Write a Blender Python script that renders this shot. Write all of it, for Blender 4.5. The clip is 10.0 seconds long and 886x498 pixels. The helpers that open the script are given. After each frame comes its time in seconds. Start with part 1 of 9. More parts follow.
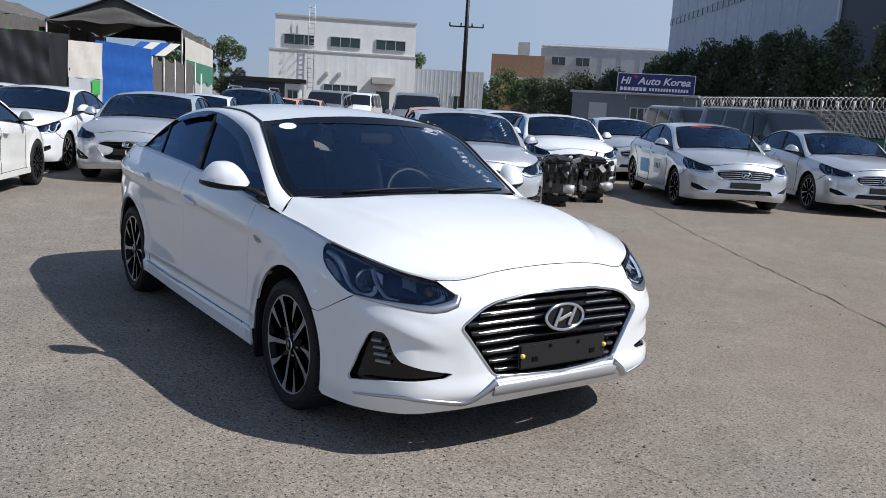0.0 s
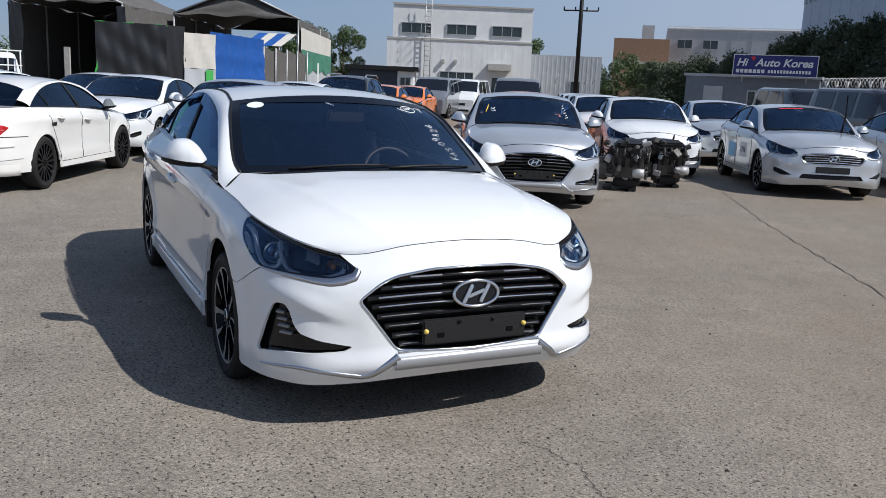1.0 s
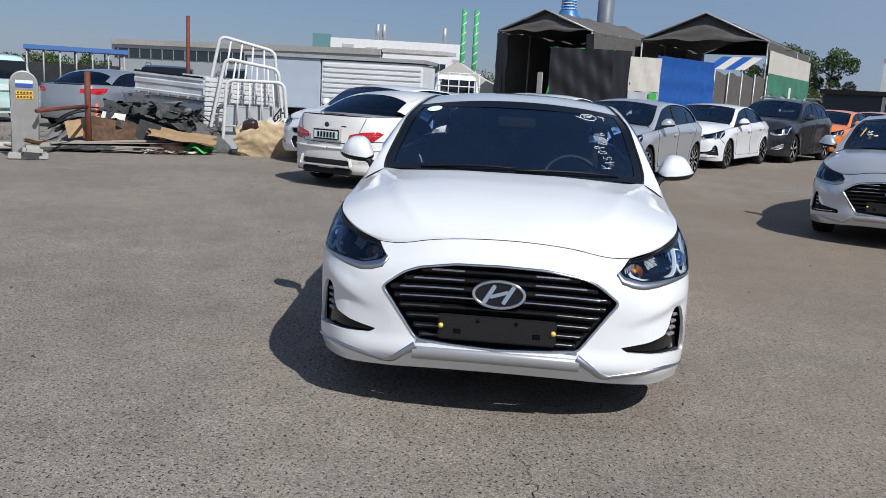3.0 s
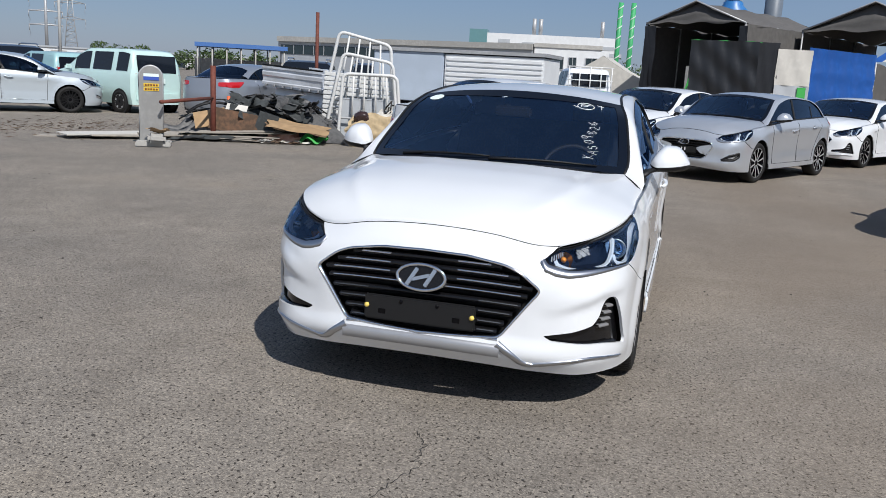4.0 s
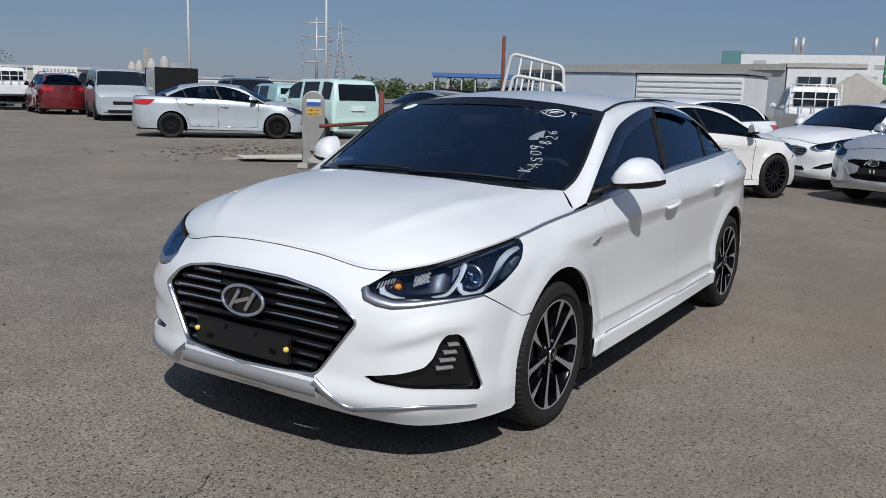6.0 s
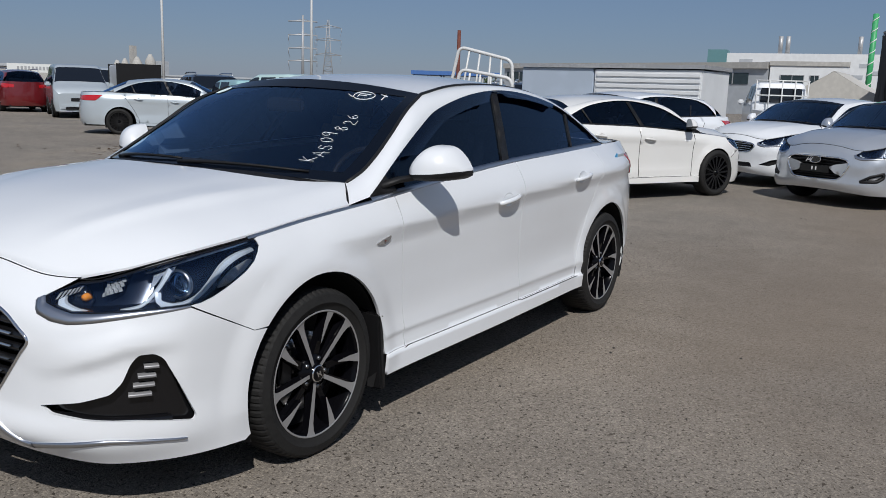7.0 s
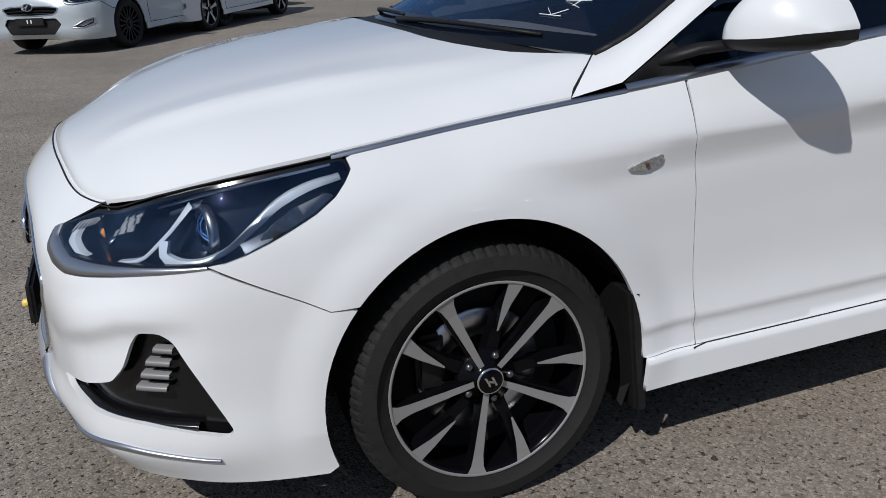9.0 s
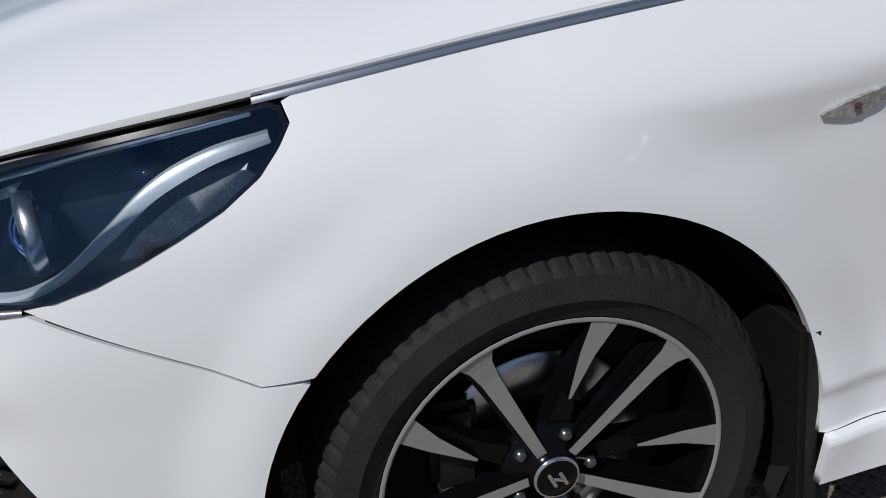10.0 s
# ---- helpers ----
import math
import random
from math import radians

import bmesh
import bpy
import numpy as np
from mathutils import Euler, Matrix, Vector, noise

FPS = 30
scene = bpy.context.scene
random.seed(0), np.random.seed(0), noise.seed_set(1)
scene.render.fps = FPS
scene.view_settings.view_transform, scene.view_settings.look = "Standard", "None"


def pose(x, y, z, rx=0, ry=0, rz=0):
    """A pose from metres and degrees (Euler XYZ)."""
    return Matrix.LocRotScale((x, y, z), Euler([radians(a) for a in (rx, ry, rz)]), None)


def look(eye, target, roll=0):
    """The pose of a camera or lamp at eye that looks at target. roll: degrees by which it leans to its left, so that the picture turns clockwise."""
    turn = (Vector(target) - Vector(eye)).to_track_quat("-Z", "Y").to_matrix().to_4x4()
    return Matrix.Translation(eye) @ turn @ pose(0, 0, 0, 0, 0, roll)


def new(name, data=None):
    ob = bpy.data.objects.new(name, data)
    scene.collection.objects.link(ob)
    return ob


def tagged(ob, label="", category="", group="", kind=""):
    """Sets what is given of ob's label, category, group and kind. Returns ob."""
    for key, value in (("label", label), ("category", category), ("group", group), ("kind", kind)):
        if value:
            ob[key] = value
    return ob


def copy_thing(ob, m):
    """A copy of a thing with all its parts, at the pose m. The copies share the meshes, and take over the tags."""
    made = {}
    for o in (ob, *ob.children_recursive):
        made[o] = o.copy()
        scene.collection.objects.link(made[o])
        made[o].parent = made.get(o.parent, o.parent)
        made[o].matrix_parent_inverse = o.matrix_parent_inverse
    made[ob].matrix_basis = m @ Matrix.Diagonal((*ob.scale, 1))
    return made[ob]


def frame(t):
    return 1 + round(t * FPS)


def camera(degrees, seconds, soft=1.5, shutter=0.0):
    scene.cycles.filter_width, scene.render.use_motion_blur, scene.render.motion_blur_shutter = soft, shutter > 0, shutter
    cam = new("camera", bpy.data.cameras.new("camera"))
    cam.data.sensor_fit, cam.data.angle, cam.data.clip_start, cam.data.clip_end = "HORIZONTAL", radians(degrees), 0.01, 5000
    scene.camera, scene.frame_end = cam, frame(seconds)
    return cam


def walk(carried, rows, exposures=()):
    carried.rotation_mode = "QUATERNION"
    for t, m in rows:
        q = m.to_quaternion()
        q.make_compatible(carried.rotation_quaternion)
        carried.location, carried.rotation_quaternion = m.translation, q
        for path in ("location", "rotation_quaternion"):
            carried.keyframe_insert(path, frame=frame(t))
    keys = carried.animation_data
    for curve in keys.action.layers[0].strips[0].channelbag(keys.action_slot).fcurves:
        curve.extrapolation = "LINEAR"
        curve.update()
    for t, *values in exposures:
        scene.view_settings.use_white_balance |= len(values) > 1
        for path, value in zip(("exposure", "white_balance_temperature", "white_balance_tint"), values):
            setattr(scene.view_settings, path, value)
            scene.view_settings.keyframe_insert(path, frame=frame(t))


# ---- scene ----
cam = camera(55.0, 10.0, soft=0.7)
PATH = [
    (0, (3.738, -2.634, 1.527), (2.123, -1.501, 1.194), 3.3),
    (0.5, (4.003, -2.217, 1.513), (2.32, -1.195, 1.161), 2.5),
    (1, (4.227, -1.805, 1.517), (2.471, -0.925, 1.141), 2.6),
    (1.5, (4.381, -1.359, 1.52), (2.5, -0.81, 1.118), 0.9),
    (2, (4.577, -0.914, 1.532), (2.649, -0.561, 1.135), 2.0),
    (2.5, (4.576, -0.444, 1.516), (2.619, -0.322, 1.12), 3.4),
    (3, (4.624, 0.075, 1.493), (2.667, -0.104, 1.12), 3.2),
    (3.2, (4.627, 0.262, 1.503), (2.678, 0.019, 1.125), 3.4),
    (4.3, (4.424, 1.383, 1.508), (2.556, 0.792, 1.105), 3.0),
    (4.5, (4.343, 1.546, 1.493), (2.482, 0.935, 1.092), 3.0),
    (5, (4.011, 1.884, 1.477), (2.288, 0.945, 1.088), 1.8),
    (5.2, (3.869, 2.016, 1.445), (2.212, 0.955, 1.085), 1.1),
    (6.3, (3.055, 2.613, 1.456), (1.398, 1.554, 1.092), 2.0),
    (6.5, (2.853, 2.733, 1.434), (1.189, 1.683, 1.072), 1.9),
    (7, (2.363, 2.936, 1.392), (0.7, 1.888, 1.026), 1.8),
    (7.5, (1.913, 3.041, 1.359), (0.508, 1.707, 0.862), -2.6),
    (8, (1.454, 3.077, 1.348), (0.339, 1.531, 0.743), -3.4),
    (8.5, (1.057, 2.803, 1.344), (0.098, 1.183, 0.668), -0.7),
    (9, (0.669, 2.494, 1.282), (0.035, 0.727, 0.593), -2.9),
    (9.5, (0.522, 2.062, 1.191), (0.034, 0.278, 0.43), -3.7),
    (10, (0.336, 1.747, 1.105), (-0.093, -0.007, 0.244), -4.9),
]
walk(cam, [(t, look(eye, target, roll)) for t, eye, target, roll in PATH],
     [(0.0, 0.32), (1.5, 0.14), (3.0, 0.1), (4.5, 0.12), (5.2, -0.04), (6.3, -0.24), (7.0, -0.26), (7.5, -0.2), (8.5, -0.2), (9.0, -0.3), (10.0, -0.36)])

# ---- light: hazy morning sun from the front left of the white car ----
SUN_TO = Vector((0.68, 0.60, 1.0)).normalized()
world = bpy.data.worlds.new("sky")
scene.world = world
world.use_nodes = True
wn, wl = world.node_tree.nodes, world.node_tree.links
sky = wn.new("ShaderNodeTexSky")
sky.sky_type, sky.sun_disc = "NISHITA", False
sky.sun_elevation = math.asin(SUN_TO.z)
sky.sun_rotation = math.atan2(SUN_TO.x, SUN_TO.y)
sky.air_density, sky.dust_density, sky.ozone_density = 1.0, 0.3, 3.5
wn["Background"].inputs["Strength"].default_value = 0.062
haze = wn.new("ShaderNodeMix")
haze.data_type, haze.blend_type = "RGBA", "MULTIPLY"
haze.inputs["Factor"].default_value = 1.0
haze.inputs["B"].default_value = (0.97, 0.98, 1.08, 1)
wl.new(sky.outputs[0], haze.inputs["A"])
veil = wn.new("ShaderNodeMix")
veil.data_type = "RGBA"
veil.inputs["B"].default_value = (2.4, 3.8, 6.7, 1)
way, split, thin = wn.new("ShaderNodeTexCoord"), wn.new("ShaderNodeSeparateXYZ"), wn.new("ShaderNodeMapRange")
for key, value in (("From Min", 0.05), ("From Max", 0.6), ("To Min", 0.55), ("To Max", 0.08)):
    thin.inputs[key].default_value = value
wl.new(way.outputs["Generated"], split.inputs[0])
wl.new(split.outputs["Z"], thin.inputs["Value"])
wl.new(thin.outputs["Result"], veil.inputs["Factor"])
wl.new(haze.outputs["Result"], veil.inputs["A"])
# milky haze that thickens towards the sun's side of the sky
toward, thick, glow = wn.new("ShaderNodeVectorMath"), wn.new("ShaderNodeMapRange"), wn.new("ShaderNodeMix")
toward.operation, toward.inputs[1].default_value = "DOT_PRODUCT", SUN_TO
thick.interpolation_type = "SMOOTHSTEP"
for key, value in (("From Min", -0.5), ("From Max", 0.15), ("To Min", 0.0), ("To Max", 0.85)):
    thick.inputs[key].default_value = value
glow.data_type = "RGBA"
glow.inputs["B"].default_value = (5.6, 6.8, 8.8, 1)
wl.new(way.outputs["Generated"], toward.inputs[0])
wl.new(toward.outputs["Value"], thick.inputs["Value"])
low, both_ways = wn.new("ShaderNodeMapRange"), wn.new("ShaderNodeMath")
for key, value in (("From Min", 0.2), ("From Max", 0.75), ("To Min", 1.0), ("To Max", 0.2)):
    low.inputs[key].default_value = value
both_ways.operation = "MULTIPLY"
wl.new(split.outputs["Z"], low.inputs["Value"])
wl.new(low.outputs["Result"], both_ways.inputs[0])
wl.new(thick.outputs["Result"], both_ways.inputs[1])
wl.new(both_ways.outputs[0], glow.inputs["Factor"])
wl.new(veil.outputs["Result"], glow.inputs["A"])
wl.new(glow.outputs["Result"], wn["Background"].inputs["Color"])
sun = new("sun", bpy.data.lights.new("sun", "SUN"))
sun.data.energy, sun.data.angle, sun.data.color = 4.35, radians(0.6), (1.0, 0.972, 0.94)
sun.matrix_world = look(SUN_TO * 60, (0, 0, 0))


# ---- materials ----
def mat(name, base, rough=0.5, metal=0.0, coat=0.0, vary=0.0, scale=20.0, bump=0.0, bump_scale=80.0, second=None, ior=1.5, island=0.0):
    """A principled material with colour variation at two scales and fine relief."""
    m = bpy.data.materials.new(name)
    m.use_nodes = True
    n, l = m.node_tree.nodes, m.node_tree.links
    b = n["Principled BSDF"]
    b.inputs["Roughness"].default_value = rough
    b.inputs["Metallic"].default_value = metal
    b.inputs["Coat Weight"].default_value = coat
    b.inputs["Coat Roughness"].default_value = 0.04
    b.inputs["IOR"].default_value = ior
    col = (*base, 1)
    b.inputs["Base Color"].default_value = col
    if vary or bump or second:
        tc = n.new("ShaderNodeTexCoord")
    if vary or second:
        other = (*(second or [c * (1 - vary) for c in base]), 1)
        big, fine = n.new("ShaderNodeTexNoise"), n.new("ShaderNodeTexNoise")
        big.inputs["Scale"].default_value, fine.inputs["Scale"].default_value = scale / 12, scale
        big.inputs["Detail"].default_value, fine.inputs["Detail"].default_value = 3, 5
        add = n.new("ShaderNodeMath")
        add.operation = "MULTIPLY_ADD"
        ramp = n.new("ShaderNodeMapRange")
        ramp.inputs["From Min"].default_value, ramp.inputs["From Max"].default_value = 0.55, 0.95
        mix = n.new("ShaderNodeMix")
        mix.data_type = "RGBA"
        mix.inputs["A"].default_value, mix.inputs["B"].default_value = col, other
        for t in (big, fine):
            l.new(tc.outputs["Object"], t.inputs["Vector"])
        l.new(big.outputs["Fac"], add.inputs[0])
        add.inputs[1].default_value = 0.8
        l.new(fine.outputs["Fac"], add.inputs[2])
        l.new(add.outputs[0], ramp.inputs["Value"])
        l.new(ramp.outputs[0], mix.inputs["Factor"])
        l.new(mix.outputs["Result"], b.inputs["Base Color"])
    if bump:
        tex, bp = n.new("ShaderNodeTexNoise"), n.new("ShaderNodeBump")
        tex.inputs["Scale"].default_value, tex.inputs["Detail"].default_value = bump_scale, 4
        bp.inputs["Strength"].default_value, bp.inputs["Distance"].default_value = min(1.0, bump), 0.01
        l.new(tc.outputs["Object"], tex.inputs["Vector"])
        l.new(tex.outputs["Fac"], bp.inputs["Height"])
        l.new(bp.outputs["Normal"], b.inputs["Normal"])
    return m


def glass(name, tint, rough=0.0, ior=1.5, coat=(1, 1, 1)):
    """A thin pane: what is behind it shows darkened, and it mirrors by its angle."""
    m = bpy.data.materials.new(name)
    m.use_nodes = True
    n, l = m.node_tree.nodes, m.node_tree.links
    n.remove(n["Principled BSDF"])
    clear, shine, fres, mix = (n.new("ShaderNode" + k) for k in ("BsdfTransparent", "BsdfGlossy", "Fresnel", "MixShader"))
    clear.inputs["Color"].default_value = (*tint, 1)
    shine.inputs["Roughness"].default_value = rough
    shine.inputs["Color"].default_value = (*coat, 1)
    fres.inputs["IOR"].default_value = ior
    l.new(fres.outputs[0], mix.inputs[0])
    l.new(clear.outputs[0], mix.inputs[1])
    l.new(shine.outputs[0], mix.inputs[2])
    l.new(mix.outputs[0], n["Material Output"].inputs["Surface"])
    return m


def asphalt():
    """Worn yard asphalt: exposed grey and tan aggregate, dark pits, dusty and oily patches."""
    m = bpy.data.materials.new("asphalt")
    m.use_nodes = True
    n, l = m.node_tree.nodes, m.node_tree.links
    b = n["Principled BSDF"]
    b.inputs["Roughness"].default_value = 0.9
    tc = n.new("ShaderNodeTexCoord")

    def tex(kind, scale, detail=4.0):
        t = n.new("ShaderNodeTex" + kind)
        t.inputs["Scale"].default_value = scale
        if kind == "Noise":
            t.inputs["Detail"].default_value = detail
        l.new(tc.outputs["Object"], t.inputs["Vector"])
        return t

    def ramp(src, stops):
        r = n.new("ShaderNodeValToRGB")
        e = r.color_ramp.elements
        while len(e) < len(stops):
            e.new(0.5)
        for k, (pos, c) in zip(e, stops):
            k.position, k.color = pos, (*c, 1)
        l.new(src, r.inputs[0])
        return r.outputs[0]

    def mix(fac, a, c, mode="MIX"):
        x = n.new("ShaderNodeMix")
        x.data_type, x.blend_type = "RGBA", mode
        if isinstance(fac, float):
            x.inputs["Factor"].default_value = fac
        else:
            l.new(fac, x.inputs["Factor"])
        l.new(a, x.inputs["A"])
        l.new(c, x.inputs["B"])
        return x.outputs["Result"]

    stone = tex("Voronoi", 130)
    grains = ramp(stone.outputs["Color"], [(0.0, (0.125, 0.119, 0.113)), (0.3, (0.20, 0.192, 0.182)), (0.62, (0.272, 0.262, 0.248)), (0.85, (0.36, 0.342, 0.315)), (1.0, (0.43, 0.41, 0.375))])
    edges = ramp(stone.outputs["Distance"], [(0.0, (1, 1, 1)), (0.6, (0.93, 0.93, 0.93)), (1.0, (0.6, 0.6, 0.6))])
    fine = ramp(tex("Noise", 240, 3).outputs["Fac"], [(0.3, (0.72, 0.72, 0.72)), (0.7, (1.2, 1.18, 1.15))])
    pits = ramp(tex("Noise", 56, 5).outputs["Fac"], [(0.376, (0.07, 0.066, 0.062)), (0.394, (1, 1, 1))])
    broad = ramp(tex("Noise", 0.55, 5).outputs["Fac"], [(0.33, (0.86, 0.83, 0.79)), (0.6, (1.08, 1.03, 0.96)), (0.75, (1.18, 1.09, 0.96))])
    mid = ramp(tex("Noise", 3.1, 6).outputs["Fac"], [(0.3, (0.86, 0.85, 0.84)), (0.65, (1.05, 1.05, 1.05))])
    c = mix(1.0, grains, edges, "MULTIPLY")
    chips = ramp(tex("Voronoi", 58).outputs["Color"], [(0.0, (0.80, 0.79, 0.78)), (0.25, (0.96, 0.95, 0.94)), (0.8, (1.04, 1.03, 1.01)), (1.0, (1.15, 1.13, 1.10))])
    holes = ramp(tex("Noise", 19, 4).outputs["Fac"], [(0.295, (0.24, 0.23, 0.22)), (0.32, (1, 1, 1))])
    for layer in (fine, chips, pits, holes, broad, mid):
        c = mix(1.0, c, layer, "MULTIPLY")
    dirt = ramp(tex("Noise", 0.22, 6).outputs["Fac"], [(0.34, (0.12, 0.12, 0.12)), (0.60, (0.58, 0.58, 0.58))])
    tan = n.new("ShaderNodeRGB")
    tan.outputs[0].default_value = (0.175, 0.134, 0.095, 1)
    # brown dust has gathered along the car's flank and thins out across the yard
    side = n.new("ShaderNodeSeparateXYZ")
    l.new(tc.outputs["Object"], side.inputs[0])
    spread, dusty = n.new("ShaderNodeMapRange"), n.new("ShaderNodeMath")
    for key, value in (("From Min", -0.5), ("From Max", 2.0), ("To Min", 0.15), ("To Max", 1.0)):
        spread.inputs[key].default_value = value
    l.new(side.outputs["Y"], spread.inputs["Value"])
    dusty.operation = "MULTIPLY"
    l.new(spread.outputs["Result"], dusty.inputs[0])
    l.new(dirt, dusty.inputs[1])
    c = mix(dusty.outputs[0], c, tan.outputs[0])
    l.new(c, b.inputs["Base Color"])
    bp = n.new("ShaderNodeBump")
    bp.inputs["Strength"].default_value, bp.inputs["Distance"].default_value = 0.45, 0.004
    l.new(stone.outputs["Distance"], bp.inputs["Height"])
    bp.invert = True
    l.new(bp.outputs["Normal"], b.inputs["Normal"])
    return m


ASPHALT = asphalt()
WHITE = mat("white_car_paint", (0.735, 0.76, 0.785), 0.35, 0.0, 1.0, 0.03, 3.0)
CREAM = mat("ivory_car_paint", (0.765, 0.765, 0.745), 0.35, 0.0, 1.0, 0.03, 3.0)
SILVER = mat("silver_car_paint", (0.60, 0.635, 0.68), 0.3, 0.6, 1.0, 0.05, 3.0)
GREY = mat("grey_car_paint", (0.016, 0.017, 0.021), 0.22, 0.0, 0.5, 0.05, 3.0)
PALEBLUE = mat("pale_blue_car_paint", (0.52, 0.58, 0.62), 0.36, 0.35, 1.0, 0.05, 3.0)
RED = mat("dark_red_car_paint", (0.14, 0.008, 0.011), 0.3, 0.1, 1.0, 0.05, 3.0)
ORANGE = mat("orange_taxi_paint", (0.78, 0.2, 0.03), 0.35, 0.0, 1.0, 0.04, 3.0)
MINT = mat("mint_van_paint", (0.55, 0.74, 0.71), 0.35, 0.0, 1.0, 0.04, 3.0)
BLACKCAR = mat("black_car_paint", (0.012, 0.013, 0.016), 0.3, 0.0, 1.0, 0.1, 3.0)
CHROME = mat("chrome", (0.72, 0.73, 0.75), 0.12, 1.0)
SLAT = mat("grey_slat_plastic", (0.28, 0.28, 0.285), 0.3, 0.4)
LEDGE = mat("pale_satin_trim", (0.42, 0.43, 0.45), 0.36, 0.5, 0.0, 0.06, 30)
SATIN = mat("satin_metal_trim", (0.52, 0.54, 0.58), 0.3, 1.0)
WHEELSILVER = mat("silver_wheel_paint", (0.55, 0.56, 0.58), 0.35, 0.5, 0.3)
ALLOY = mat("machined_alloy", (0.33, 0.33, 0.335), 0.36, 0.4, 0.4, 0.05, 60)
WHEELBLACK = mat("black_wheel_paint", (0.003, 0.003, 0.004), 0.16, ior=1.25)
GLOSSBLACK = mat("gloss_black_plastic", (0.006, 0.006, 0.007), 0.14, 0.0, 0.2, ior=1.4)
LINEGREY = mat("dark_chrome_line", (0.18, 0.185, 0.19), 0.25, 0.9)
BLACK = mat("black_plastic", (0.011, 0.011, 0.012), 0.5, 0.0, 0.0, 0.25, 60, 0.15, 300, ior=1.38)
BRACKET = mat("bracket_plastic", (0.006, 0.006, 0.0065), 0.5, 0.0, 0.0, 0.2, 60, 0.1, 300)
LAMPDARK = mat("dark_chrome_housing", (0.010, 0.016, 0.032), 0.2, 0.4)
BORDER = mat("printed_glass_border", (0.003, 0.005, 0.010), 0.05, ior=1.4)
DARK = mat("dark_void", (0.006, 0.006, 0.007), 0.9)
TYRE = mat("tyre_rubber", (0.010, 0.0098, 0.0098), 0.7, 0.0, 0.0, 0.3, 40, 0.2, 200, second=(0.017, 0.0168, 0.0166), ior=1.33)
SCREEN = glass("windscreen_glass", (0.80, 0.86, 0.92), ior=2.1, coat=(0.46, 0.70, 1.0))
TINT = glass("tinted_glass", (0.17, 0.21, 0.28), ior=1.45, coat=(0.45, 0.68, 1.0))
LENS = glass("clear_lens", (0.90, 0.94, 0.98), ior=1.75, coat=(0.42, 0.66, 1.0))
VISOR = glass("smoked_visor", (0.22, 0.27, 0.36), 0.02, 1.9, (0.55, 0.75, 1.0))
REDLENS = mat("red_lamp_lens", (0.45, 0.008, 0.012), 0.12, 0.0, 1.0)
AMBER = mat("amber_lens", (0.9, 0.3, 0.03), 0.2, 0.0, 0.8)
GUIDE = mat("frosted_light_guide", (0.60, 0.63, 0.66), 0.22, 0.0, 0.5)
REFLECTOR = mat("lamp_reflector", (0.6, 0.62, 0.64), 0.15, 1.0)
MESHGREY = mat("prismatic_reflector", (0.60, 0.60, 0.60), 0.35, 0.1, 0.0, 0.5, 400)
CLEARMARK = mat("clear_marker_lens", (0.50, 0.50, 0.50), 0.2, 0.3, 0.6, 0.5, 150)
SEAT = mat("seat_fabric", (0.14, 0.145, 0.155), 0.8, vary=0.3, scale=60)
STICKER = mat("white_sticker", (0.72, 0.85, 0.83), 0.5)
CHALK = mat("white_marker_ink", (0.85, 0.86, 0.86), 0.7)
YELLOW = mat("yellow_bolt", (0.75, 0.55, 0.12), 0.4)
BLUE = mat("blue_decal", (0.05, 0.32, 0.6), 0.4)
PANEL = mat("white_cladding", (0.76, 0.78, 0.79), 0.55, 0.0, 0.0, 0.12, 1.5)
PANELGREY = mat("grey_cladding", (0.46, 0.49, 0.52), 0.55, 0.0, 0.0, 0.15, 1.5)
PANELBLUE = mat("blue_grey_cladding", (0.47, 0.55, 0.65), 0.6, 0.0, 0.0, 0.15, 1.5)
NAVY = mat("navy_cladding", (0.02, 0.03, 0.055), 0.5, 0.0, 0.0, 0.15, 1.5)
BRICK = mat("brown_brick_wall", (0.33, 0.2, 0.13), 0.8, 0.0, 0.0, 0.2, 3.0)
CONCRETE = mat("pale_concrete", (0.5, 0.49, 0.46), 0.8, 0.0, 0.0, 0.25, 4.0, 0.2, 40)
TARP_GREY = mat("grey_tarpaulin", (0.12, 0.115, 0.11), 0.85, 0.0, 0.0, 0.25, 3.0, 0.3, 6)
TARP_BLACK = mat("black_tarpaulin", (0.022, 0.023, 0.026), 0.32, 0.0, 0.0, 0.3, 3.0, 0.35, 2.2)
TARP_BLUE = mat("blue_tarpaulin", (0.02, 0.11, 0.42), 0.45, 0.0, 0.0, 0.25, 4.0, 0.5, 7)
TARP_WHITE = mat("white_tarpaulin", (0.62, 0.60, 0.55), 0.6, 0.0, 0.0, 0.15, 4.0, 0.4, 7)
GREEN = mat("green_sheet", (0.05, 0.42, 0.08), 0.6, 0.0, 0.0, 0.2, 4.0)
NET = mat("green_net", (0.06, 0.26, 0.17), 0.8, 0.0, 0.0, 0.4, 8.0)
WINDOW = mat("far_window_glass", (0.03, 0.05, 0.055), 0.08, 0.0, 0.3, 0.3, 2.0)
STEELWHITE = mat("white_tube_paint", (0.7, 0.71, 0.7), 0.4, 0.0, 0.2, 0.15, 12.0)
GALV = mat("galvanised_steel", (0.52, 0.53, 0.54), 0.45, 0.3, 0.0, 0.25, 10.0)
RUST = mat("rusty_red_steel", (0.2, 0.055, 0.035), 0.75, 0.0, 0.0, 0.4, 20.0)
SIGNBLUE = mat("blue_sign_face", (0.012, 0.018, 0.15), 0.45)
SIGNWHITE = mat("white_letters", (0.75, 0.75, 0.75), 0.5)
SIGNRED = mat("red_mark", (0.6, 0.02, 0.03), 0.5)
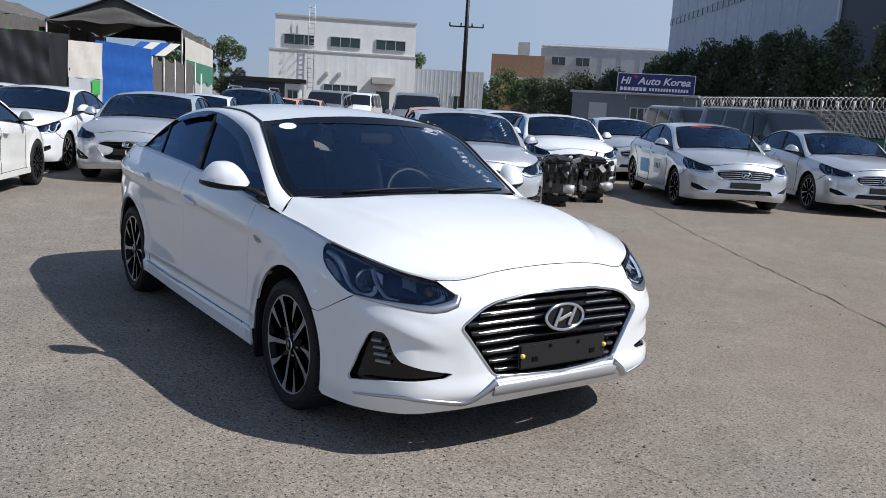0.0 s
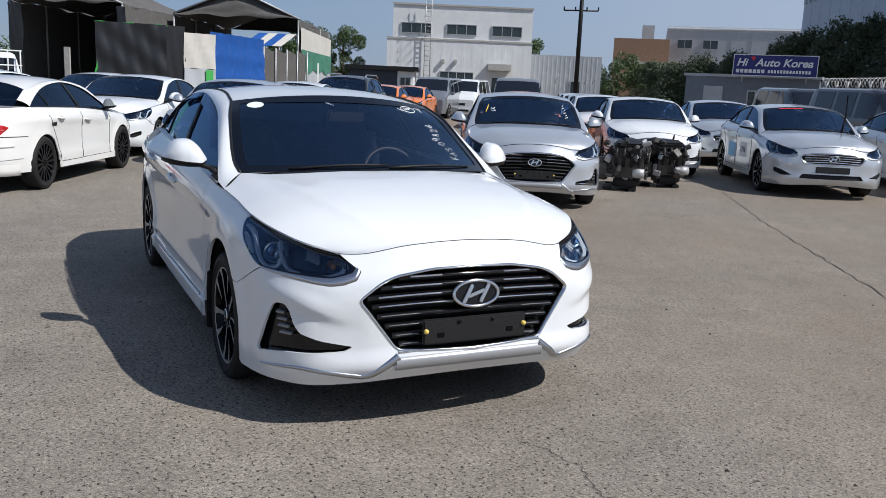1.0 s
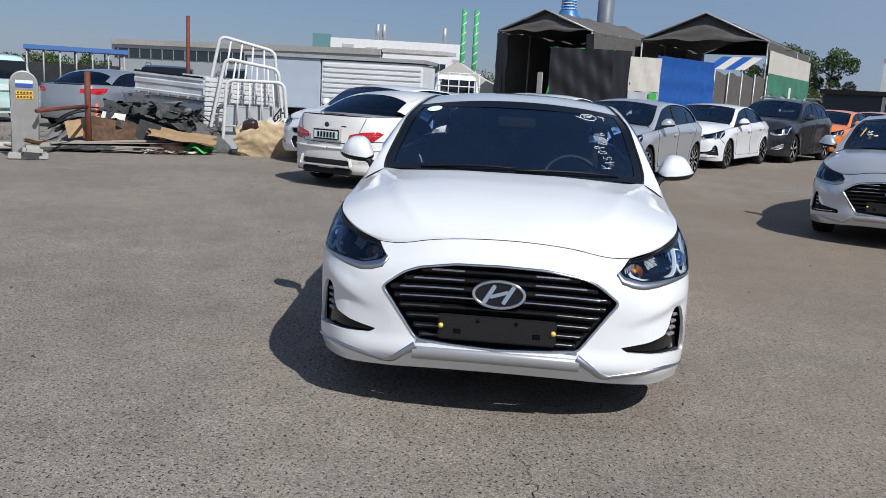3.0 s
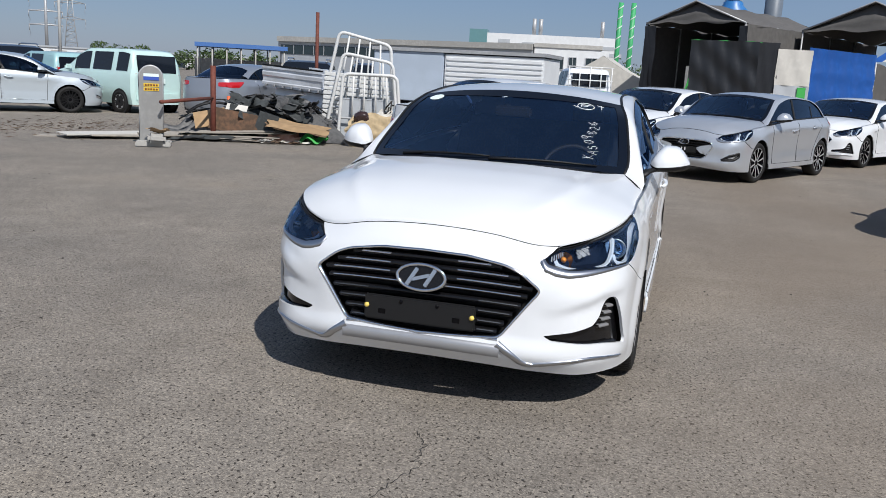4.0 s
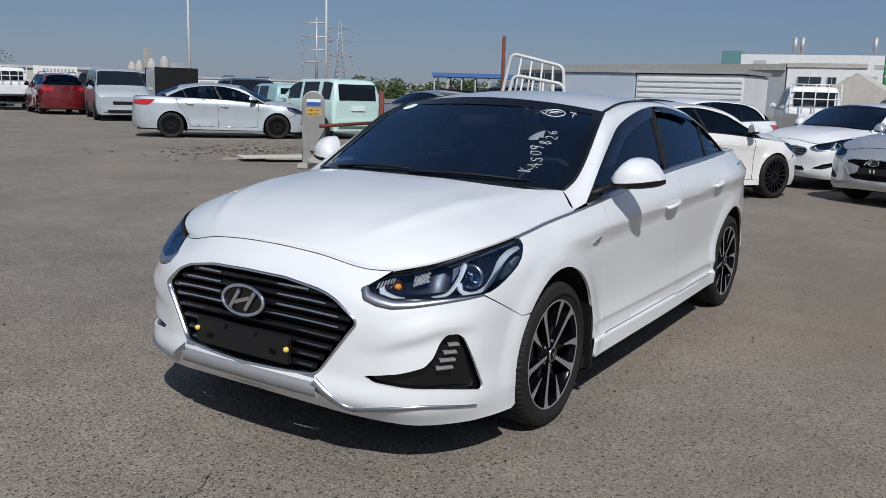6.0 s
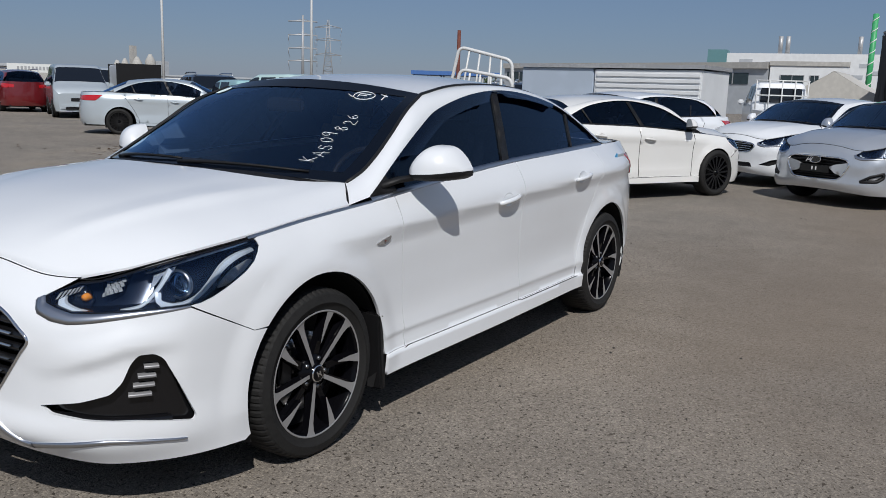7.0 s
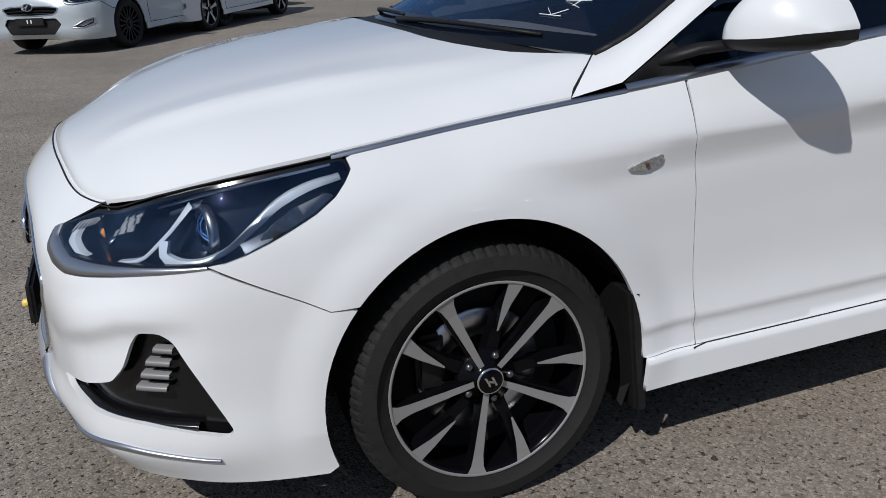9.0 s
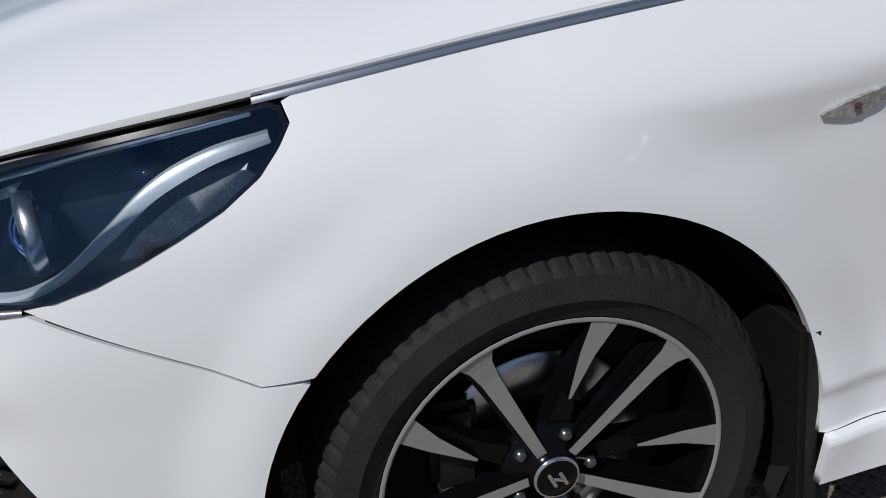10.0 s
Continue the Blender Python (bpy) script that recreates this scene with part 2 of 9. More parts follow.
BOARD = mat("grey_metal_board", (0.36, 0.36, 0.35), 0.5, 0.3, 0.0, 0.2, 8.0)
STICKY = mat("yellow_sticker", (0.75, 0.5, 0.03), 0.5)
CARDBOARD = mat("cardboard", (0.42, 0.28, 0.15), 0.85, 0.0, 0.0, 0.3, 6.0)
PLYWOOD = mat("weathered_plywood", (0.46, 0.42, 0.36), 0.8, 0.0, 0.0, 0.35, 8.0)
SACK = mat("cream_woven_sack", (0.62, 0.48, 0.29), 0.8, 0.0, 0.0, 0.35, 9.0, 1.0, 9)
SCRAP = mat("black_trim_scrap", (0.020, 0.022, 0.026), 0.55, 0.0, 0.0, 0.5, 14.0, 0.4, 30, second=(0.10, 0.10, 0.10))
ENGINE = mat("oily_engine_metal", (0.018, 0.018, 0.018), 0.45, 0.4, 0.0, 0.5, 30.0, 0.3, 60, second=(0.09, 0.085, 0.08))
BARK = mat("bark", (0.10, 0.075, 0.055), 0.9, 0.0, 0.0, 0.4, 20.0)
PALEGREEN = mat("green_white_tower", (0.06, 0.42, 0.16), 0.5, 0.0, 0.0, 0.2, 3.0)
HOOPWHITE = mat("white_stripe_paint", (0.7, 0.72, 0.7), 0.5)
DIRT = mat("brown_litter", (0.16, 0.10, 0.06), 0.95, 0.0, 0.0, 0.5, 12.0)


def foliage(name, a, b):
    m = bpy.data.materials.new(name)
    m.use_nodes = True
    n, l = m.node_tree.nodes, m.node_tree.links
    s = n["Principled BSDF"]
    s.inputs["Roughness"].default_value = 0.6
    g, r = n.new("ShaderNodeNewGeometry"), n.new("ShaderNodeMix")
    r.data_type = "RGBA"
    r.inputs["A"].default_value, r.inputs["B"].default_value = (*a, 1), (*b, 1)
    l.new(g.outputs["Random Per Island"], r.inputs["Factor"])
    l.new(r.outputs["Result"], s.inputs["Base Color"])
    return m


LEAF_DARK = foliage("pine_foliage", (0.03, 0.05, 0.026), (0.08, 0.105, 0.048))
LEAF = foliage("broadleaf_foliage", (0.03, 0.06, 0.018), (0.085, 0.13, 0.04))


# ---- mesh helpers ----
def put(name, verts, faces, material, parent=None, label="", smooth=True):
    """Links a mesh object; a part when it has a parent."""
    me = bpy.data.meshes.new(name)
    me.from_pydata([tuple(map(float, v)) for v in verts], [], [tuple(int(i) for i in f) for f in faces])
    me.materials.append(material)
    if smooth:
        me.shade_smooth()
    me.update()
    ob = new(name, me)
    ob.parent = parent
    if label:
        ob["label"] = label
    return ob


def part(name, bm, material, parent, label="", smooth=False):
    """Links a bmesh as one mesh object under a thing or under a part."""
    me = bpy.data.meshes.new(name)
    bm.to_mesh(me)
    bm.free()
    me.materials.append(material)
    if smooth:
        me.shade_smooth()
    ob = new(name, me)
    ob.parent = parent
    if label:
        ob["label"] = label
    return ob


def thing(name, m, label, category, group=""):
    ob = new(name)
    ob.matrix_world = m
    ob.empty_display_size = 0.2
    return tagged(ob, label, category, group)


def smooth_sharp(ob, degrees=35):
    ob.data.shade_smooth()
    ob.data.set_sharp_from_angle(angle=radians(degrees))
    return ob


def hermite(xs, ys, q):
    """Smooth curve through (xs, ys), with no overshoot at flats; ys may have columns."""
    xs, ys, q = np.asarray(xs, float), np.asarray(ys, float), np.asarray(q, float)
    h = np.diff(xs)
    hs = h.reshape(-1, *[1] * (ys.ndim - 1))
    s = np.diff(ys, axis=0) / hs
    m = np.empty_like(ys)
    m[0], m[-1] = s[0], s[-1]
    if len(xs) > 2:
        w1, w2 = hs[1:], hs[:-1]
        m[1:-1] = (s[:-1] * w1 + s[1:] * w2) / (w1 + w2)
    i = np.clip(np.searchsorted(xs, q) - 1, 0, len(xs) - 2)
    t = ((q - xs[i]) / h[i]).reshape(*q.shape, *[1] * (ys.ndim - 1))
    hh = h[i].reshape(t.shape)
    return (2 * t**3 - 3 * t**2 + 1) * ys[i] + (t**3 - 2 * t**2 + t) * hh * m[i] + (-2 * t**3 + 3 * t**2) * ys[i + 1] + (t**3 - t**2) * hh * m[i + 1]


def curve3(points, q):
    """Points at fractions q along a smooth curve through the given ones."""
    p = np.asarray(points, float)
    d = np.r_[0, np.cumsum(np.linalg.norm(np.diff(p, axis=0), axis=1))]
    return hermite(d / d[-1], p, np.asarray(q, float))


def grid_faces(na, nb):
    return [(a * nb + b, a * nb + b + 1, (a + 1) * nb + b + 1, (a + 1) * nb + b) for a in range(na - 1) for b in range(nb - 1)]


def crown(centre, edge, na, nb, px=2.0, pz=2.2, lo=-1.0, hi=1.0):
    """A panel across the car between its middle line and its (left) edge line, curved towards the edge."""
    q = np.linspace(0, 1, na)
    c, e = curve3(centre, q), curve3(edge, q)
    b = np.linspace(lo, hi, nb)
    out = np.empty((na, nb, 3))
    ab = np.abs(b)[None, :]
    out[..., 0] = c[:, :1] + (e[:, :1] - c[:, :1]) * ab**px
    out[..., 1] = e[:, 1:2] * b[None, :]
    out[..., 2] = c[:, 2:] + (e[:, 2:] - c[:, 2:]) * ab**pz
    return out


def strip(a, b, na, nb, bulge=0.0, axis=(0, 1, 0)):
    """A panel between two curves, bowed along an axis."""
    q = np.linspace(0, 1, na)
    ca, cb = curve3(a, q), curve3(b, q)
    w = np.linspace(0, 1, nb)[None, :, None]
    out = ca[:, None] * (1 - w) + cb[:, None] * w
    return out + np.array(axis, float) * bulge * (4 * w * (1 - w))


def put_grid(name, g, material, parent, label="", flip=False):
    na, nb = g.shape[:2]
    f = grid_faces(na, nb)
    if flip:
        f = [x[::-1] for x in f]
    return put(name, g.reshape(-1, 3), f, material, parent, label)


def mirrored(g):
    return g * np.array([1, -1, 1])


def both(name, g, material, parent, label="", flip=False):
    put_grid(name, g, material, parent, label, flip)
    put_grid(name, mirrored(g), material, parent, label, not flip)


def tube(points, radius, sides=8, closed=False, squash=1.0, up=(0, 0, 1)):
    """Verts and faces of a rod along points."""
    p = np.asarray(points, float)
    n = len(p)
    t = np.roll(p, -1, 0) - np.roll(p, 1, 0)
    if not closed:
        t[0], t[-1] = p[1] - p[0], p[-1] - p[-2]
    t /= np.linalg.norm(t, axis=1)[:, None] + 1e-12
    u = np.array(up, float)
    s = np.cross(t, u)
    bad = np.linalg.norm(s, axis=1) < 1e-3
    s[bad] = np.cross(t[bad], (1, 0.3, 0))
    s /= np.linalg.norm(s, axis=1)[:, None]
    w = np.cross(s, t)
    a = np.linspace(0, 2 * np.pi, sides, endpoint=False)
    r = np.broadcast_to(np.asarray(radius, float).reshape(-1, 1, 1), (n, 1, 1))
    v = p[:, None] + r * (np.cos(a)[None, :, None] * s[:, None] + squash * np.sin(a)[None, :, None] * w[:, None])
    f = []
    for i in range(n if closed else n - 1):
        j = (i + 1) % n
        f += [(i * sides + k, i * sides + (k + 1) % sides, j * sides + (k + 1) % sides, j * sides + k) for k in range(sides)]
    if not closed:
        f += [tuple(range(sides))[::-1], tuple((n - 1) * sides + k for k in range(sides))]
    return v.reshape(-1, 3), f


def rod(name, points, radius, material, parent=None, label="", sides=8, closed=False, squash=1.0):
    v, f = tube(points, radius, sides, closed, squash)
    return put(name, v, f, material, parent, label)


def slab(name, size, at, material, parent=None, label="", bevel=0.01, turn=(0, 0, 0), taper=1.0):
    """A block with bevelled edges; at is its middle."""
    bm = bmesh.new()
    bmesh.ops.create_cube(bm, size=1)
    for v in bm.verts:
        k = taper if v.co.z > 0 else 1.0
        v.co = Vector((v.co.x * size[0] * k, v.co.y * size[1] * k, v.co.z * size[2]))
    if bevel:
        bmesh.ops.bevel(bm, geom=bm.edges[:], offset=min(bevel, 0.45 * min(size)), segments=2, affect="EDGES", clamp_overlap=True)
    bmesh.ops.transform(bm, matrix=pose(*at, *turn), verts=bm.verts)
    return part(name, bm, material, parent, label)


def lathe(profile, sides=48, axis="y"):
    """Verts and faces of (radius, along) turned about an axis; open ends."""
    a = np.linspace(0, 2 * np.pi, sides, endpoint=False)
    pr = np.asarray(profile, float)
    v = np.empty((len(pr), sides, 3))
    v[..., 0] = pr[:, :1] * np.cos(a)
    v[..., 2] = pr[:, :1] * np.sin(a)
    v[..., 1] = pr[:, 1:]
    if axis == "z":
        v = v[..., [0, 2, 1]]
    f = [(i * sides + k, i * sides + (k + 1) % sides, (i + 1) * sides + (k + 1) % sides, (i + 1) * sides + k) for i in range(len(pr) - 1) for k in range(sides)]
    return v.reshape(-1, 3), f


def inside(poly, p):
    """Which of the points p lie in the polygon."""
    poly = np.asarray(poly, float)
    x, y = p[:, 0], p[:, 1]
    r = np.zeros(len(p), bool)
    j = len(poly) - 1
    for i in range(len(poly)):
        xi, yi, xj, yj = *poly[i], *poly[j]
        if yi != yj:
            r ^= ((yi > y) != (yj > y)) & (x < (xj - xi) * (y - yi) / (yj - yi) + xi)
        j = i
    return r


def resample(poly, h):
    """Points at most h apart round a closed outline."""
    poly = np.asarray(poly, float)
    out = []
    for a, b in zip(poly, np.roll(poly, -1, 0)):
        n = max(1, int(np.ceil(np.linalg.norm(b - a) / h)))
        out += [a + (b - a) * k / n for k in range(n)]
    return np.array(out)


def rounded(poly, r, n=4):
    """An outline with its corners cut round."""
    poly = np.asarray(poly, float)
    out = []
    for p, c, q in zip(np.roll(poly, 1, 0), poly, np.roll(poly, -1, 0)):
        la, lb = np.linalg.norm(p - c), np.linalg.norm(q - c)
        k = min(r, 0.45 * la, 0.45 * lb)
        a, b = c + (p - c) / la * k, c + (q - c) / lb * k
        for t in np.linspace(0, 1, n + 1):
            out.append((1 - t) ** 2 * a + 2 * t * (1 - t) * c + t * t * b)
    return np.array(out)


def shrink(poly, d):
    """An outline moved inwards by d (outwards if negative)."""
    poly = np.asarray(poly, float)
    area = 0.5 * np.sum(poly[:, 0] * np.roll(poly[:, 1], -1) - np.roll(poly[:, 0], -1) * poly[:, 1])
    t = np.roll(poly, -1, 0) - np.roll(poly, 1, 0)
    nrm = np.stack([-t[:, 1], t[:, 0]], 1) * np.sign(area)
    return poly + d * nrm / (np.linalg.norm(nrm, axis=1)[:, None] + 1e-9)


from mathutils.geometry import delaunay_2d_cdt


def sheet(poly, holes=(), h=0.03):
    """Triangles that fill an outline with holes; returns points, triangles and the outlines' own point numbers."""
    loops = [resample(poly, h)] + [resample(k, h) for k in holes]
    lo, hi = loops[0].min(0), loops[0].max(0)
    xs, ys = np.arange(lo[0] + h / 2, hi[0], h), np.arange(lo[1] + h / 2, hi[1], h)
    g = np.stack(np.meshgrid(xs, ys, indexing="ij"), -1).reshape(-1, 2)
    keep = inside(loops[0], g)
    for k in loops[1:]:
        keep &= ~inside(k, g)
    g = g[keep]
    rim = np.concatenate(loops)
    if len(g):
        near = np.concatenate([((c[:, None] - rim[None]) ** 2).sum(-1).min(1) for c in np.array_split(g, max(1, len(g) // 400))])
        g = g[near > (0.45 * h) ** 2]
    pts = np.concatenate([rim, g])
    edges, at = [], 0
    for k in loops:
        edges += [(at + i, at + (i + 1) % len(k)) for i in range(len(k))]
        at += len(k)
    v, e, f, *_ = delaunay_2d_cdt([Vector(p) for p in pts], edges, [], 0, 1e-6)
    v = np.array([tuple(p) for p in v])
    f = np.array([t for t in f if len(t) == 3])
    mid = v[f].mean(1)
    ok = inside(loops[0], mid)
    for k in loops[1:]:
        ok &= ~inside(k, mid)
    return v, f[ok], loops


# ---- the car body: a skin chart (u round the car from the nose, z up) ----
ZK = [0.0, 0.12, 0.3, 0.5, 0.7, 0.85, 1.0]
PLAN = [(0.985, 0), (0.968, 0.30), (0.922, 0.53), (0.83, 0.735), (0.66, 0.858), (0.38, 0.918), (0, 0.93), (-0.4, 0.925), (-1.4, 0.925), (-2.3, 0.922), (-2.8, 0.925), (-3.3, 0.875), (-3.66, 0.72), (-3.86, 0)]
# plan point, bottom, top, then how far the skin lies inside the plan line at the heights ZK
FRONT = [
    (0, 0.232, 0.838, 0.07, 0.0, 0.014, 0.018, 0.022, 0.034, 0.117),
    (1, 0.228, 0.820, 0.06, 0.0, 0.012, 0.018, 0.026, 0.042, 0.122),
    (2, 0.214, 0.781, 0.05, 0.0, 0.007, 0.008, 0.010, 0.038, 0.128),
    (3, 0.20, 0.786, 0.045, 0.002, 0.002, 0.003, 0.010, 0.054, 0.155),
    (4, 0.195, 0.834, 0.03, 0.0, 0.003, 0.0, 0.005, 0.035, 0.11),
    (5, 0.195, 0.878, 0.0, 0.0, 0.0, 0.0, 0.004, 0.022, 0.078),
    (6, 0.205, 0.920, 0.0, 0.0, 0.004, 0.0, 0.006, 0.02, 0.075),
]
REAR = [
    (7, 0.22, 0.955, -0.016, -0.010, 0.009, 0.010, 0.01, 0.018, 0.06),
    (8, 0.228, 1.037, -0.018, -0.012, 0.008, 0.010, 0.008, 0.012, 0.065),
    (9, 0.238, 1.07, -0.014, -0.010, 0.014, 0.010, 0.002, 0.008, 0.09),
    (10, 0.24, 1.083, 0.0, 0.0, 0.002, 0.0, 0.0, 0.012, 0.13),
    (11, 0.25, 1.085, 0.02, 0.0, 0.0, 0.0, 0.01, 0.03, 0.13),
    (12, 0.25, 1.075, 0.05, 0.01, 0.0, 0.0, 0.01, 0.03, 0.08),
    (13, 0.25, 1.07, 0.06, 0.01, 0.0, 0.0, 0.03, 0.04, 0.06),
]
HOOD_C = [(0.868, 0, 0.838), (0.70, 0, 0.914), (0.52, 0, 0.970), (0.3, 0, 1.012), (0, 0, 1.046), (-0.19, 0, 1.064)]
WIND_C = [(-0.10, 0, 1.046), (-0.53, 0, 1.235), (-0.93, 0, 1.425)]
WIND_E = [(-0.349, 0.748, 1.008), (-0.445, 0.757, 1.050), (-0.515, 0.752, 1.090), (-0.668, 0.728, 1.185), (-0.84, 0.694, 1.295), (-1.03, 0.645, 1.369)]
ROOF_C = [(-0.93, 0, 1.425), (-1.3, 0, 1.462), (-1.75, 0, 1.474), (-2.2, 0, 1.452), (-2.6, 0, 1.40)]
ROOF_E = [(-1.03, 0.645, 1.369), (-1.3, 0.615, 1.408), (-1.75, 0.605, 1.425), (-2.2, 0.605, 1.395), (-2.66, 0.60, 1.30)]
BACK_C = [(-2.6, 0, 1.40), (-2.95, 0, 1.25), (-3.26, 0, 1.1)]
BACK_E = [(-2.66, 0.60, 1.30), (-2.92, 0.64, 1.19), (-3.16, 0.68, 1.09)]
BOOT_C = [(-3.26, 0, 1.1), (-3.55, 0, 1.09), (-3.80, 0, 1.085)]
BOOT_E = [(-3.0, 0.80, 1.083), (-3.3, 0.745, 1.085), (-3.61, 0.65, 1.075)]
DLO = [(-0.353, 0.962), (-0.64, 1.118), (-0.86, 1.226), (-1.0, 1.288), (-1.2, 1.34), (-1.43, 1.38), (-1.7, 1.402), (-2.05, 1.383), (-2.45, 1.305), (-2.71, 1.2), (-2.93, 1.088)]
HATCH = dict(
    roof_c=[(-0.93, 0, 1.425), (-1.3, 0, 1.47), (-1.75, 0, 1.48), (-2.3, 0, 1.47), (-3.0, 0, 1.42)],
    roof_e=[(-1.03, 0.645, 1.369), (-1.3, 0.615, 1.41), (-1.75, 0.605, 1.43), (-2.3, 0.60, 1.415), (-3.0, 0.58, 1.36)],
    back_c=[(-3.0, 0, 1.42), (-3.25, 0, 1.28), (-3.5, 0, 1.06)],
    back_e=[(-3.0, 0.58, 1.36), (-3.2, 0.64, 1.24), (-3.4, 0.70, 1.07)],
    boot_c=[(-3.5, 0, 1.06), (-3.65, 0, 1.06), (-3.80, 0, 1.05)],
    boot_e=[(-3.3, 0.77, 1.07), (-3.45, 0.73, 1.07), (-3.61, 0.65, 1.06)],
    dlo=[(-0.353, 0.962), (-0.64, 1.118), (-0.86, 1.226), (-1.0, 1.288), (-1.2, 1.34), (-1.43, 1.38), (-1.7, 1.402), (-2.3, 1.39), (-2.75, 1.345), (-3.0, 1.25), (-3.15, 1.09)],
)
ARCH = 0.388
REAR_AXLE = -2.805


class Skin:
    """The lower body's skin as a function of u (metres round the car) and z."""

    def __init__(self, tail=0.0, crease=0.014, rear=REAR_AXLE):
        p = np.array(PLAN, float)
        self.crease, self.rear = crease, rear
        full = np.concatenate([p[2:0:-1] * (1, -1), p, p[-2:-3:-1] * (1, -1)])
        d = np.r_[0, np.cumsum(np.linalg.norm(np.diff(full, axis=0), axis=1))]
        d -= d[2]
        self.d, self.full = d, full
        self.end = d[1 + len(p)]
        rows = np.array(FRONT + REAR, float)
        u = d[2 + rows[:, 0].astype(int)]
        self.us = np.r_[-u[1], u, 2 * self.end - u[-2]]
        self.rows = np.concatenate([rows[1:2, 1:], rows[:, 1:], rows[-2:-1, 1:]])
        fine = np.linspace(0, self.end, 1500)
        self.fine, self.fp = fine, hermite(d, full, fine)

    def U(self, x):
        """u on the side of the car at x."""
        return np.interp(-np.asarray(x, float), -self.fp[:, 0], self.fine)

    def Uy(self, y):
        """u on the nose at y."""
        k = self.fine < self.d[2 + 4]
        return np.interp(y, self.fp[k, 1], self.fine[k])

    def row(self, u):
        return hermite(self.us, self.rows, np.abs(np.asarray(u, float)))

    def top(self, u):
        return self.row(u)[..., 1]

    def bottom(self, u):
        return self.row(u)[..., 0]

    def at(self, u, z, off=0.0):
        """Places on the skin; off is outwards."""
        u, z = np.atleast_1d(np.asarray(u, float)), np.atleast_1d(np.asarray(z, float))
        s, a = np.where(u < 0, -1.0, 1.0), np.abs(u)
        p = hermite(self.d, self.full, a)
        t = hermite(self.d, self.full, a + 0.004) - hermite(self.d, self.full, a - 0.004)
        t /= np.linalg.norm(t, axis=1)[:, None]
        nrm = np.stack([t[:, 1], -t[:, 0]], 1)
        r = self.row(a)
        q = np.clip((z - r[:, 0]) / (r[:, 1] - r[:, 0]), -0.1, 1.05)
        w = hermite(ZK, np.eye(len(ZK)), q)
        inw = (w * r[:, 2:]).sum(1)
        x = p[:, 0]
        side = np.clip((0.05 - x) / 0.5, 0, 1) * np.clip((x + 3.7) / 0.4, 0, 1)
        zc = 0.825 - 0.036 * (x + 0.3)
        k = np.abs(z - zc)
        inw -= side * self.crease * np.clip(1 - k / np.where(z < zc, 0.075, 0.26), 0, 1) ** np.where(z < zc, 1.5, 1.0)
        # the doors' foot leans in above a proud sill
        inw += side * 0.013 * np.clip((0.385 - z) / 0.03, 0, 1) * (z > np.interp(-x, [0.545, 1.6, 2.33, 2.41], [0.3045, 0.3075, 0.3145, 0.316]))
        fr = np.clip((x - 0.60) / 0.12, 0, 1) * np.clip((0.935 - x) / 0.08, 0, 1)
        brow = np.interp(x, [0.655, 0.77, 0.85, 0.90], [0.585, 0.575, 0.54, 0.505])
        e = np.clip((brow + 0.016 - z) / 0.052, 0, 1)
        inw += fr * 0.012 * e * e * (3 - 2 * e) * np.clip((z - brow + 0.18) / 0.13, 0, 1)
        inw += fr * 0.005 * np.exp(-(((z - brow - 0.080) / 0.035) ** 2))
        for cx in (0.0, self.rear):
            rr = np.hypot(x - cx, z - 0.33)
            e = np.clip((0.50 - rr) / 0.10, 0, 1)
            inw -= 0.012 * e * e * (3 - 2 * e) * np.clip((z - 0.2) / 0.1, 0, 1)
        out = np.empty((len(a), 3))
        out[:, 0] = x + nrm[:, 0] * (off - inw)
        out[:, 1] = s * (p[:, 1] + nrm[:, 1] * (off - inw))
        out[:, 2] = z
        return out

    def find(self, x, y, z):
        """The chart's (u, z) for a place near the skin."""
        u = np.linspace(0, self.end, 1200)
        q = self.at(u, np.full_like(u, z))
        return (u[np.argmin((q[:, 0] - x) ** 2 + (q[:, 1] - y) ** 2)], z)

    def side(self, x, z):
        """y of the window side above the waist."""
        u = self.U(x)
        return self.at(u, self.top(u))[:, 1] - 0.50 * (np.asarray(z) - self.top(u)) + 0.10 * np.clip(np.asarray(z) - self.top(u), 0, 1) * np.clip(1.4 - np.asarray(z), 0, 1)


